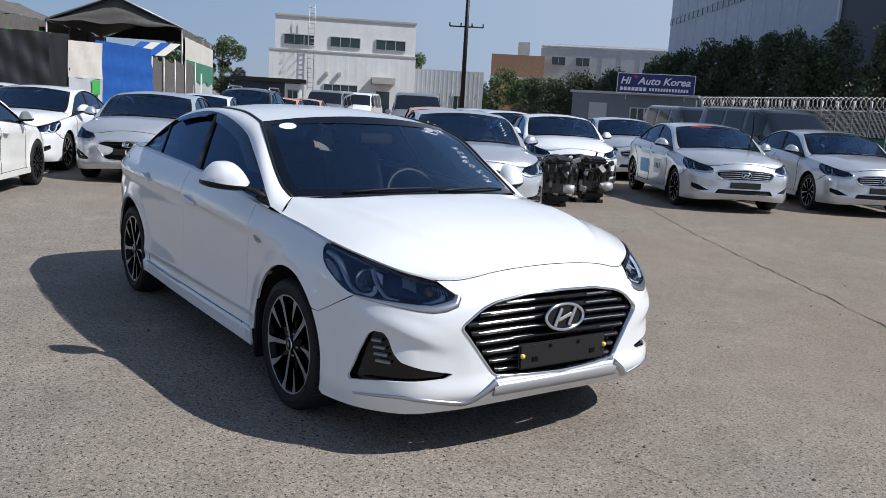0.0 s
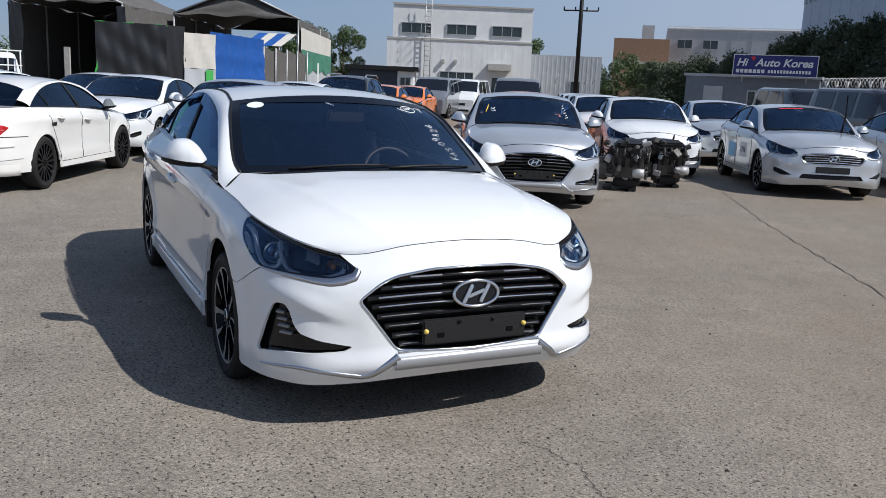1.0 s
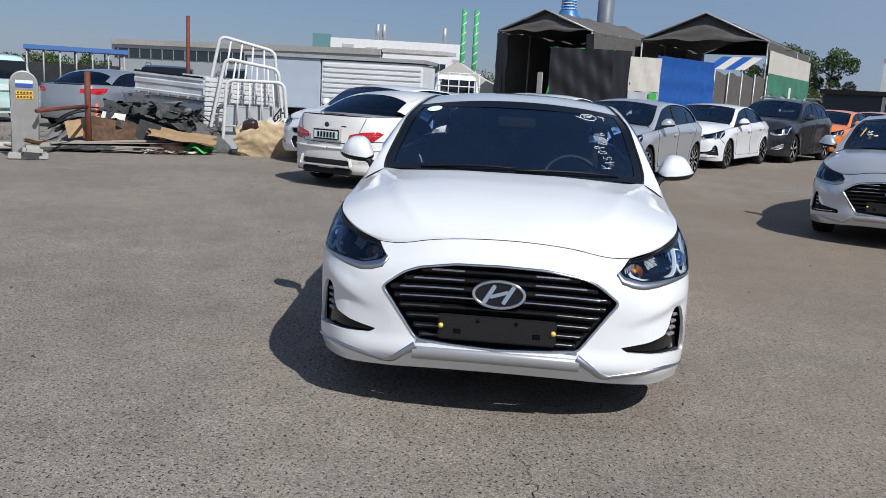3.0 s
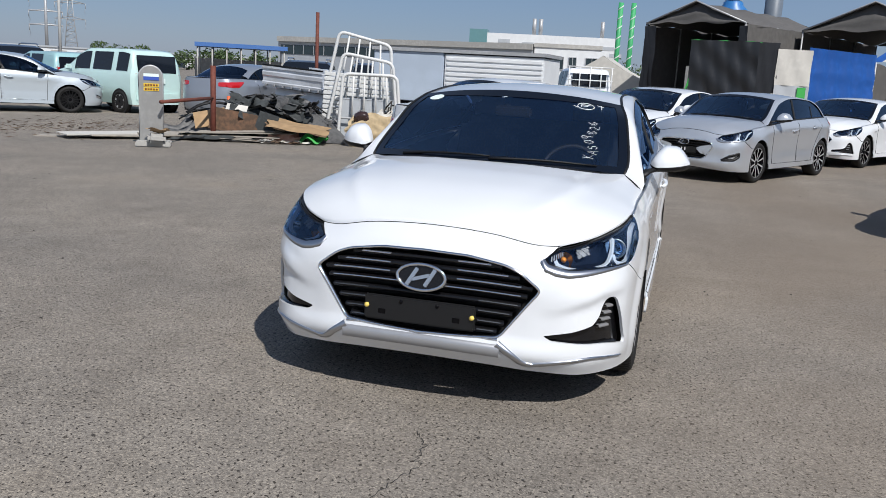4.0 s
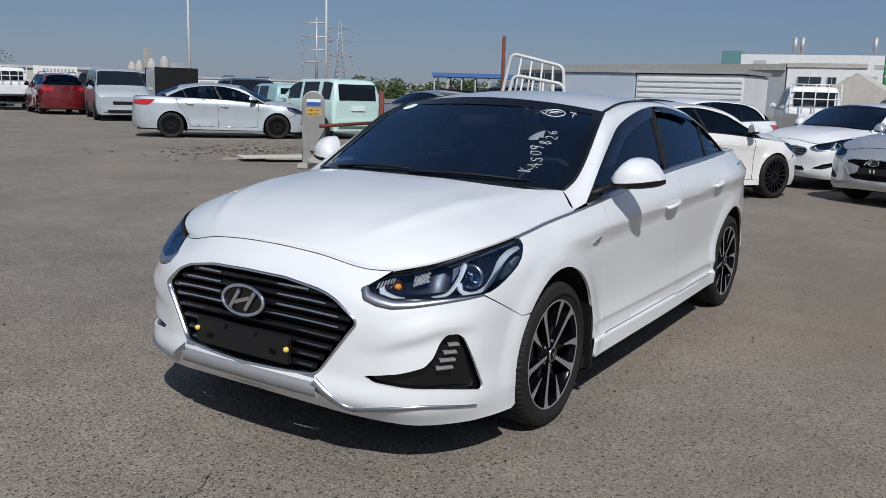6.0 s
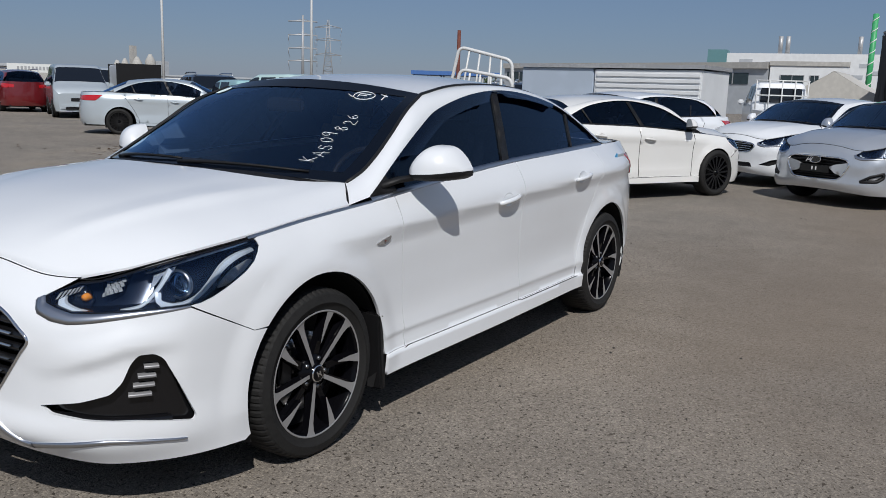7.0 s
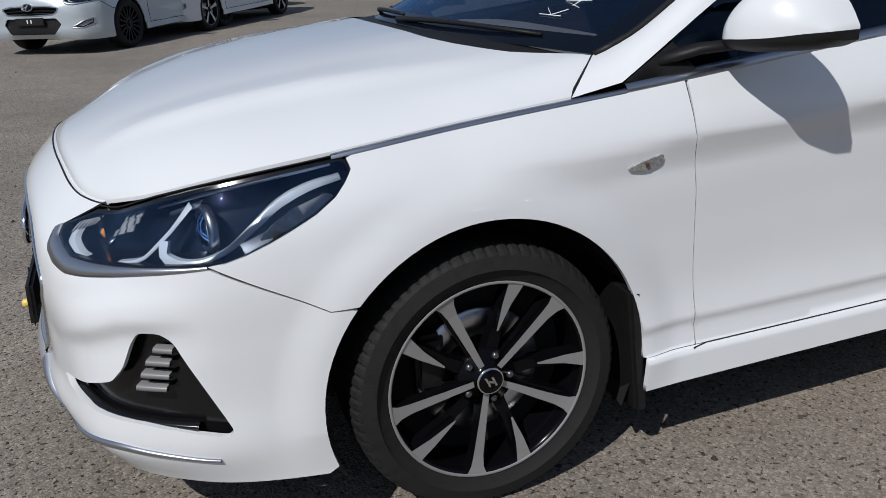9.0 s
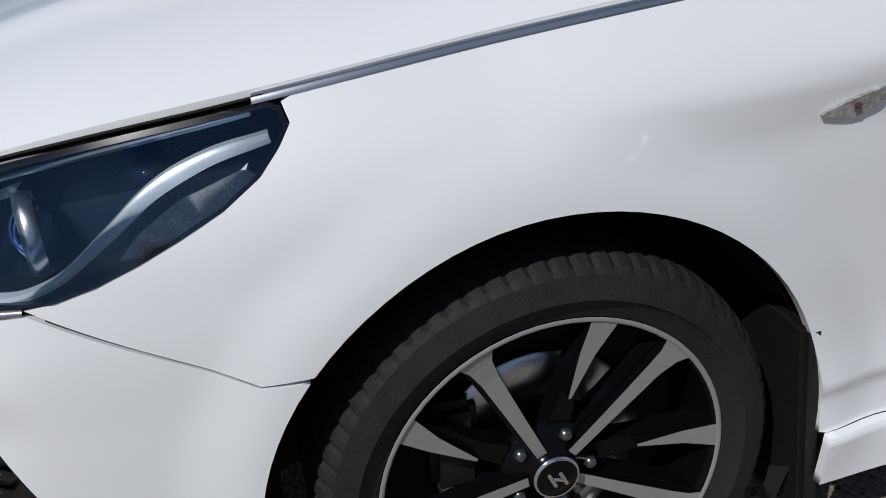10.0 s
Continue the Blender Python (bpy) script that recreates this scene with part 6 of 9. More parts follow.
# belt of dark pines between the fence and the hall
rng = np.random.default_rng(3)
for k in range(26):
    t = k / 25
    x = -46 + 33 * t + rng.uniform(-0.6, 0.6)
    y = 40.5 - 4.5 * t + rng.uniform(-1.2, 1.2)
    tree("pine_tree", (x, y, 0), 2.9 + 3.7 * t + rng.uniform(-0.5, 0.9), 2.5 + rng.uniform(-0.3, 0.5), 50 + k, LEAF_DARK, "dense dark green pine behind the fence", 9000, 0.085, True, "pine belt")
for k, (x, y, h, s) in enumerate(((-66, 52.0, 4.9, 2.8), (-63, 54.5, 4.3, 2.6), (-58, 54, 3.4, 2.4), (-75, 26.2, 6.0, 2.4), (-78, 24.0, 6.6, 2.6), (-72, 44.5, 6.4, 2.0), (-78, 21, 4.8, 2.2), (-72, 22, 4.2, 2.0))):
    tree("broadleaf_tree", (x, y, 0), h, s, 90 + k, LEAF, "green broadleaf tree between the buildings", 8000, 0.11, False, "yard trees")


# ---- tents and covered containers ----
def tent(name, m, w, d, eave, peak, material, label, seed=1, through_view=False, sag=0.45):
    """A tarpaulin work tent on a steel frame: sagging ridge roof, side walls, open front. Local x across, y back."""
    root = thing(name, m, label, "tent")
    r = np.random.default_rng(seed)
    ny, nx = 9, 13
    g = np.empty((ny, nx, 3))
    for j in range(ny):
        for i in range(nx):
            u, t = i / (nx - 1), j / (ny - 1)
            sag = -0.10 * np.sin(np.pi * (t * 4 % 1)) - 0.06 * np.sin(np.pi * (u * 2 % 1))
            g[j, i] = (w * u, d * t, eave + (peak - eave) * (1 - abs(2 * u - 1)) + sag + r.normal(0, 0.015))
    put_grid("roof", g, material, root)
    for x, s in ((0, -1), (w, 1)):
        g = np.array([[(x + s * (0.04 * np.sin(j * 2.1) + r.normal(0, 0.03)), d * j / 12, eave * k / 5 - (0.03 if k == 5 else 0)) for k in range(6)] for j in range(13)])
        put_grid("side_wall", g, material, root)
    if not through_view:
        g = np.array([[(w * i / 8, d, eave * k / 4) for k in range(5)] for i in range(9)])
        put_grid("back_wall", g, TARP_BLACK, root)
    bm = bmesh.new()
    bm.faces.new([bm.verts.new(q) for q in ((0, d, eave - 0.02), (w / 2, d, peak - 0.05), (w, d, eave - 0.02))])
    part("back_gable", bm, material, root)
    for x in (0.05, w - 0.05):
        for y in np.linspace(0.05, d - 0.05, 4):
            rod("post", [(x, y, 0), (x, y, eave)], 0.05, GALV, root, sides=6)
    rod("ridge", [(0, 0.02, eave), (w / 2, 0.02, peak), (w, 0.02, eave)], 0.05, GALV, root, sides=6)
    # front sheet: hangs from the gable in slack folds
    g = np.empty((25, 9, 3))
    for i in range(25):
        u = i / 24
        top = eave + (peak - eave) * (1 - abs(2 * u - 1))
        for k in range(9):
            t = k / 8
            low = eave - sag - 0.06 * np.sin(u * 19)
            g[i, k] = (w * u, -0.04 - 0.035 * np.sin(t * 14 + 2.2 * np.sin(u * 5)) * np.sin(np.pi * u) + 0.5 * t * t, low + (top - low) * t)
    put_grid("valance", g, material, root)
    return root


m, L = facade_frame((-45.5, -2.05), (-42.48, 3.08))
tentA = tent("work_tent", m, L, 10.5, 4.85, 6.0, TARP_GREY, "dark grey tarpaulin work tent with an open front", seed=4)
for x in (0.0, 0.25, L - 0.3):
    g = np.array([[(x + 0.16 * i + 0.03 * np.sin(k * 1.7 + i), -0.05 + 0.04 * np.cos(k + i * 2), 4.7 * k / 9) for k in range(10)] for i in range(4)])
    put_grid("hanging_curtain", g, TARP_BLACK, tentA, "gathered black curtain")
slab("work_bench", (1.6, 0.8, 0.9), (2.2, 7, 0.45), BLACK, tentA)
slab("white_panel", (0.3, 0.1, 2.6), (3.2, -0.4, 1.3), CONCRETE, tentA)
m, L = facade_frame((-47.0, 6.2), (-43.9, 12.6))
tent("long_tent", m, L, 13.5, 4.85, 6.35, TARP_GREY, "long grey tarpaulin tent with patched side walls", seed=5, through_view=True, sag=0.25)
side = thing("side_sheets", m @ pose(L, 0, 0, 0, 0, 90), "white, green and grey sheets hung along a tent side", "tarpaulin")
for z0, z1, mt, nm in ((2.9, 4.4, TARP_WHITE, "white_sheet"), (2.0, 3.2, NET, "green_net"), (0, 2.1, PANELGREY, "metal_sheet")):
    g = np.array([[(13.5 * i / 24, -0.12 - 0.03 * np.sin(i * 1.3) - (0.05 if mt is NET else 0), z0 + (z1 - z0) * k / 4 + (0.12 * np.sin(i * 0.9) if k == 0 else 0)) for k in range(5)] for i in range(25)])
    put_grid(nm, g, mt, side)
box("door", 6.2, 6.9, -0.2, -0.14, 0, 2.6, PANEL, side)

cont = thing("covered_container", facade_frame((-28.5, 0.75), (-28.2, 3.0))[0], "container covered with a black tarpaulin and green edging", "container")
box("body", 0.05, 2.3, 0.05, 6, 0.1, 3.15, BLACK, cont)
g = np.array([[(-0.05 + 2.35 * i / 30, -0.05 - 0.05 * abs(np.sin(i * 0.55 + 0.22 * k)) - 0.03 * np.sin(k * 0.9 + i * 0.4), 0.15 + 3.05 * k / 20) for k in range(21)] for i in range(31)])
put_grid("tarpaulin", g, TARP_BLACK, cont, "creased black tarpaulin")
g = np.array([[(-0.08 + 2.45 * i / 12, -0.06 - 0.02 * np.sin(i), 3.17 + 0.03 * k + 0.02 * np.sin(i * 1.4)) for k in range(2)] for i in range(13)])
put_grid("green_edge", g, GREEN, cont)
g = np.array([[(-0.35 + 0.35 * k / 5, -0.15 + 0.05 * np.sin(i * 2), 0.3 + (1.55 - 0.28 * (5 - k)) * i / 5) for k in range(6)] for i in range(6)])
put_grid("green_sheet", g, GREEN, cont, "bright green sheet tied at the corner")
rest = facade_frame((-28.2, 3.0), (-28.6, 4.4))[0]
hung = thing("hung_sheets", rest, "white and grey sheets hung between containers", "tarpaulin")
g = np.array([[(0.0 + 0.75 * i / 8, 0.02 * np.sin(i * 1.5 + k), 0.2 + 3.0 * k / 8) for k in range(9)] for i in range(9)])
put_grid("dark_sheet", g, TARP_BLACK, hung)
for z0, z1, mt in ((1.75, 3.0, TARP_WHITE), (0.2, 1.75, PANELGREY)):
    g = np.array([[(0.68 + 1.25 * i / 8, -0.03 + 0.03 * np.sin(i * 1.5 + k), z0 + (z1 - z0) * k / 5) for k in range(6)] for i in range(9)])
    put_grid("pale_sheet", g, mt, hung)
box("green_patch", 1.5, 1.8, -0.1, -0.08, 1.2, 1.7, GREEN, hung)
m, L = facade_frame((-29.6, 4.75), (-31.6, 7.4))
bl = thing("blue_tarpaulin", m, "bright blue tarpaulin over a stack", "tarpaulin")
g = np.array([[(L * i / 20, -0.05 + 0.05 * np.sin(i * 1.7 + 0.4 * k) + 0.03 * np.sin(k * 2.0), 0.1 + 3.05 * k / 12 - 0.1 * i / 20) for k in range(13)] for i in range(21)])
put_grid("cover", g, TARP_BLUE, bl)
box("stack", 0.1, L - 0.1, 0.1, 3, 0, 2.95, BLACK, bl)
m, L = facade_frame((-31.7, 7.4), (-36.0, 10.6))
gf = thing("grey_fence", m, "grey cloth fence on posts", "fence")
g = np.array([[(L * i / 24, 0.03 * np.sin(i * 1.4), 0.0 + 2.7 * k / 6 + 0.06 * np.sin(i)) for k in range(7)] for i in range(25)])
put_grid("cloth", g, TARP_GREY, gf)
for k in range(5):
    rod("post", [(L * k / 4, -0.05, 0), (L * k / 4, -0.05, 2.8)], 0.04, GALV, gf, sides=5)
cloth = thing("striped_awning", facade_frame((-42.9, 9.3), (-42.2, 11.2))[0], "blue and white striped awning under the tent", "awning")
for k in range(4):
    g = np.array([[(0.5 * k + 0.5 * i / 3 + 0.25 * j, -0.8 + 0.8 * j / 3, 3.2 + 0.7 * j / 3) for j in range(4)] for i in range(4)])
    put_grid("stripe", g, (TARP_BLUE, TARP_WHITE)[k % 2], cloth)
for x in (0.1, 1.9):
    rod("awning_post", [(x, -0.75, 0), (x, -0.75, 3.22)], 0.03, GALV, cloth, sides=5)
marq = thing("white_marquee", pose(-52, -4.6, 0), "white marquee roof beyond the tent", "tent")
g = np.array([[(-3 + 6 * i / 8, -2.4 + 4.8 * j / 8, 1.8 + 1.3 * (1 - abs(j - 4) / 4) ** 1.2) for j in range(9)] for i in range(9)])
put_grid("canopy", g, TARP_WHITE, marq)
for x in (3, -3):
    bm = bmesh.new()
    bm.faces.new([bm.verts.new((x, y, z)) for y, z in ((-2.4, 0), (-2.4, 1.8), (-1.2, 2.35), (0, 3.08), (1.2, 2.35), (2.4, 1.8), (2.4, 0))])
    part("end_sheet", bm, TARP_WHITE, marq)
for x, y in ((-3, -2.4), (3, -2.4), (-3, 2.4), (3, 2.4)):
    rod("post", [(x, y, 0), (x, y, 1.8)], 0.06, GALV, marq, sides=5)

tank = thing("blue_tank_tower", pose(-112, 4.2, 0), "round blue tank with a white ribbed neck", "tower")
v, f = lathe([(0.9, 0), (0.9, 9.6), (1.9, 10.0), (1.9, 11.2), (1.2, 11.9), (1.2, 12.2), (1.0, 12.3), (1.0, 13.6), (0, 13.8)], 24, "z")
put("tank_body", v, f, mat("blue_tank_paint", (0.03, 0.17, 0.45), 0.4, vary=0.1), tank)
for k in range(4):
    v, f = lathe([(1.02, 12.4 + 0.35 * k), (1.10, 12.45 + 0.35 * k), (1.02, 12.5 + 0.35 * k)], 24, "z")
    put("neck_ring", v, f, HOOPWHITE, tank)
stack = thing("grey_chimney", pose(-112, 9.0, 0), "plain grey steel chimney", "chimney")
rod("flue", [(0, 0, 0), (0, 0, 17)], 1.05, mat("grey_flue_steel", (0.13, 0.16, 0.20), 0.5, vary=0.15), stack, sides=20)

# long pale office block and factory behind it
m, L = facade_frame((-95.0, -50.0), (-84.2, -15.6))
bc = thing("long_office", m, "long pale block with a dark window band", "building")
box("wall", 0, L, 0, 10, 0, 4.9, PANELGREY, bc)
box("parapet", 0, L + 0.05, -0.3, 10, 4.4, 5.0, CONCRETE, bc)
box("window_band", 0.5, L - 2.0, -0.06, 0.02, 2.9, 4.0, WINDOW, bc)
for k in range(20):
    box("band_mullion", 1.0 + 1.65 * k, 1.1 + 1.65 * k, -0.1, 0, 2.9, 4.0, GALV, bc)
m, L = facade_frame((-84.1, -15.4), (-85.1, -8.7))
bc2 = thing("office_end", m, "white tiled end block with dark windows", "building")
box("wall", 0, L, 0.02, 10, 0, 5.0, PANEL, bc2)
box("parapet", -0.1, L + 0.1, -0.1, 10, 4.7, 5.1, CONCRETE, bc2)
for x, w in ((1.0, 2.0), (3.6, 0.7), (5.3, 1.2)):
    window(bc2, x, x + w, 2.6, 3.8, 0.02, 2)
m, L = facade_frame((-141, -37), (-145, -12.5))
be = thing("grey_white_factory", m, "white factory with grey chequered panels", "building")
box("wall", 0, L, 0, 15, 0, 8.8, PANEL, be)
box("stair_block", -0.4, 2.6, -0.5, 4, 0, 9.3, mat("teal_cladding", (0.12, 0.26, 0.28), 0.5, vary=0.1), be)
rng = np.random.default_rng(8)
for k in range(16):
    x = 3.2 + 1.35 * k
    z = 4.5 + 2.8 * rng.random()
    box("grey_panel", x, x + 2.0, -0.05, 0, z, z + 0.6, PANELGREY, be)
for x in (10.5, 11.6, 22):
    rod("chimney", [(x, 1, 8.8), (x, 1, 11.5)], 0.35, GALV, be, sides=8)
for y, nm in ((-8.1, "a"), (-6.7, "b")):
    tw = thing("striped_mast", pose(-95.3, y, 0), "tall green mast with white spiral stripes", "mast", "green masts")
    rod("post", [(0, 0, 0), (0, 0, 10.3)], 0.28, PALEGREEN, tw, sides=10)
    t = np.linspace(0, 1, 90)
    rod("spiral_stripe", np.stack([0.26 * np.cos(t * 60), 0.26 * np.sin(t * 60), 10.3 * t], 1), 0.07, HOOPWHITE, tw, sides=4)
can = thing("blue_roof_canopy", pose(-56.3, -33.3, 0, 0, 0, 120), "long open shelter with a blue roof", "shelter")
box("roof", -3.4, 3.4, -2.5, 2.5, 2.55, 2.85, mat("blue_roof_sheet", (0.06, 0.16, 0.42), 0.5, vary=0.1), can)
for k in range(7):
    rod("post", [(-3.2 + 1.06 * k, 2.3, 0), (-3.2 + 1.06 * k, 2.3, 2.6)], 0.06, CONCRETE, can, sides=5)
    rod("post", [(-3.2 + 1.06 * k, -2.3, 0), (-3.2 + 1.06 * k, -2.3, 2.6)], 0.06, CONCRETE, can, sides=5)
box("low_wall", -3.6, 3.6, 2.6, 2.8, 0, 1.7, CONCRETE, can)


def woods(name, p0, p1, h, count, seed, label):
    """A far line of woodland as one ragged mass of leaves."""
    r = np.random.default_rng(seed)
    n = 60
    t = r.random(n)
    cs = np.stack([p0[0] + (p1[0] - p0[0]) * t, p0[1] + (p1[1] - p0[1]) * t, h * r.uniform(0.25, 0.85, n)], 1) + r.normal(0, 1.5, (n, 3)) * (1, 1, 0.1)
    v, f = leaves(cs, r.uniform(0.35, 0.55, n) * h, count, 0.02 * h + 0.17, seed)
    v[:, 2] = np.abs(v[:, 2])
    return tagged(put(name, v, f, LEAF, None, smooth=False), label, "woods", kind="stuff")


woods("far_woods", (-104, -84), (-118, -60), 2.7, 9000, 21, "far line of green woods")
woods("far_woods", (-150, -30), (-150, 0), 5.0, 3000, 22, "far line of green woods")
woods("far_hill", (-160, -362), (-192, -346), 13, 7000, 23, "far wooded hill on the horizon")

def insulators(root, reach, zs, drop):
    """Hanging strings at both ends of each arm."""
    for z in zs:
        for s in (-1, 1):
            rod("insulator", [(s * reach, 0, z), (s * reach, 0.05, z - drop)], 0.07, GALV, root, sides=4)
            rod("conductor_loop", [(s * reach, 0, z - drop), (s * (reach - 0.25), 0.1, z - drop * 1.5), (s * reach, 0.2, z - drop * 1.9)], 0.035, GALV, root, sides=3)


pylon = thing("power_pylon", pose(-131.6, -116.6, 0, 0, 0, 128), "grey tubular power pylon with five cross arms", "pylon", "pylons")
rod("shaft", [(0, 0, 0), (0, 0, 15.4)], [0.33, 0.20], GALV, pylon, sides=10)
arms = (14.2, 11.5, 8.9, 6.4, 2.1)
for z in arms:
    rod("cross_arm", [(-2.9, 0, z), (-1.2, 0, z + 0.06), (1.2, 0, z + 0.06), (2.9, 0, z)], 0.13, GALV, pylon, sides=5)
    rod("arm_stay", [(-1.6, 0, z + 0.1), (0, 0, z + 0.5), (1.6, 0, z + 0.1)], 0.05, GALV, pylon, sides=4)
insulators(pylon, 2.85, arms[1:4], 1.1)
h = 20.5
pylon = thing("power_pylon", pose(-194.6, -163.1, 0, 0, 0, 128), "grey lattice power pylon", "pylon", "pylons")
for sx in (-1, 1):
    for sy in (-1, 1):
        rod("leg", [(1.9 * sx, 1.9 * sy, 0), (0.8 * sx, 0.8 * sy, h * 0.55), (0.25 * sx, 0.25 * sy, h)], 0.11, GALV, pylon, sides=4)
for k in range(14):
    z = h * k / 14
    w0, w1 = np.interp([z, z + h / 14], [0, h * 0.55, h], [1.9, 0.8, 0.25])
    for a in (-1, 1):
        for y in (-1, 1):
            rod("brace", [(a * w0, y * w0, z), (-a * w1, y * w1, z + h / 14)], 0.05, GALV, pylon, sides=3)
        rod("girt", [(-w1, a * w1, z + h / 14), (w1, a * w1, z + h / 14)], 0.05, GALV, pylon, sides=3)
for z in (h - 2.2, h - 5.8, h - 10.0):
    for y in (-0.25, 0.25):
        rod("cross_arm", [(-3.9, 0, z), (0, y, z + 0.75), (3.9, 0, z)], 0.10, GALV, pylon, sides=4)
        rod("cross_arm", [(-3.9, 0, z), (0, y, z), (3.9, 0, z)], 0.08, GALV, pylon, sides=4)
insulators(pylon, 3.8, (h - 2.2, h - 5.8, h - 10.0), 1.3)
for x, y, top, r in ((-35.8, -43.2, 16, 0.10), (-110.1, -95.5, 34, 0.25)):
    lp = thing("floodlight_mast", pose(x, y, 0), "tall pale floodlight mast", "mast", "masts")
    rod("post", [(0, 0, 0), (0, 0, top * 0.35), (0, 0, top)], [r, r * 0.8, r * 0.5], STEELWHITE, lp, sides=10)
    slab("foot_plate", (4 * r, 4 * r, 0.06), (0, 0, 0.03), GALV, lp)
    box("lamp_head", -0.6, 0.6, -0.15, 0.15, top, top + 0.4, GALV, lp)
rust = thing("rusty_pole", pose(-15.9, -8.3, 0), "thin rusty steel pole", "pole")
rod("post", [(0, 0, 0), (0, 0, 2.85)], 0.045, RUST, rust)

silo = thing("cement_silos", pose(-133, -170, 0), "group of pale cement silos and towers", "silo")
for x, y, r, h in ((0, 0, 1.2, 5.5), (-2.4, 1.8, 1.2, 6.2), (2.2, -1.6, 1.0, 5.0), (3.6, -2.6, 1.0, 4.6)):
    v, f = lathe([(r * 0.3, 2), (r, 3.5), (r, h), (r * 0.3, h + 1.5), (0, h + 1.6)], 16, "z")
    put("silo_body", np.asarray(v) + (x, y, 0), f, CONCRETE, silo)
box("tower", -0.6, 0.6, -2.0, -0.8, 0, 9.6, CONCRETE, silo)
box("tower", -5.6, -3.4, 2.5, 4.5, 0, 6.2, PANELGREY, silo)
m, L = facade_frame((-55.0, -136.5), (-95.0, -112.8))
ware = thing("far_warehouse", m, "long low pale warehouse across the yard", "building")
box("wall", -10, 34.6, 0, 8, 0, 3.05, CONCRETE, ware)
box("roof", -10, 34.7, -0.3, 8.1, 3.05, 3.45, PANELGREY, ware)
box("annex_wall", 34.8, L + 60, 1, 8, 0, 2.3, PANEL, ware)
box("annex_roof", 34.8, L + 60, 0.8, 8.1, 2.3, 2.55, PANELGREY, ware)
for k in range(16):
    box("bay_door", 36 + 4.2 * k, 38.6 + 4.2 * k, 0.94, 1.0, 0, 1.9, (PANELGREY, NAVY, CONCRETE)[k % 3], ware)
gs = thing("pale_sign_board", facade_frame((-36.1, -61.6), (-38.8, -59.9))[0] @ pose(1.6, 0, 0), "pale trade sign on the warehouse front", "sign")
box("board_face", -1.6, 1.6, -0.1, 0.1, 1.8, 2.45, HOOPWHITE, gs)
for k in range(9):
    box("letter_bar", -0.9 + 0.26 * k, -0.75 + 0.26 * k, -0.13, -0.1, 2.0, 2.25, GALV, gs)
for x in (-1.4, 1.4):
    rod("sign_leg", [(x, 0.1, 0), (x, 0.1, 2.0)], 0.05, GALV, gs, sides=5)


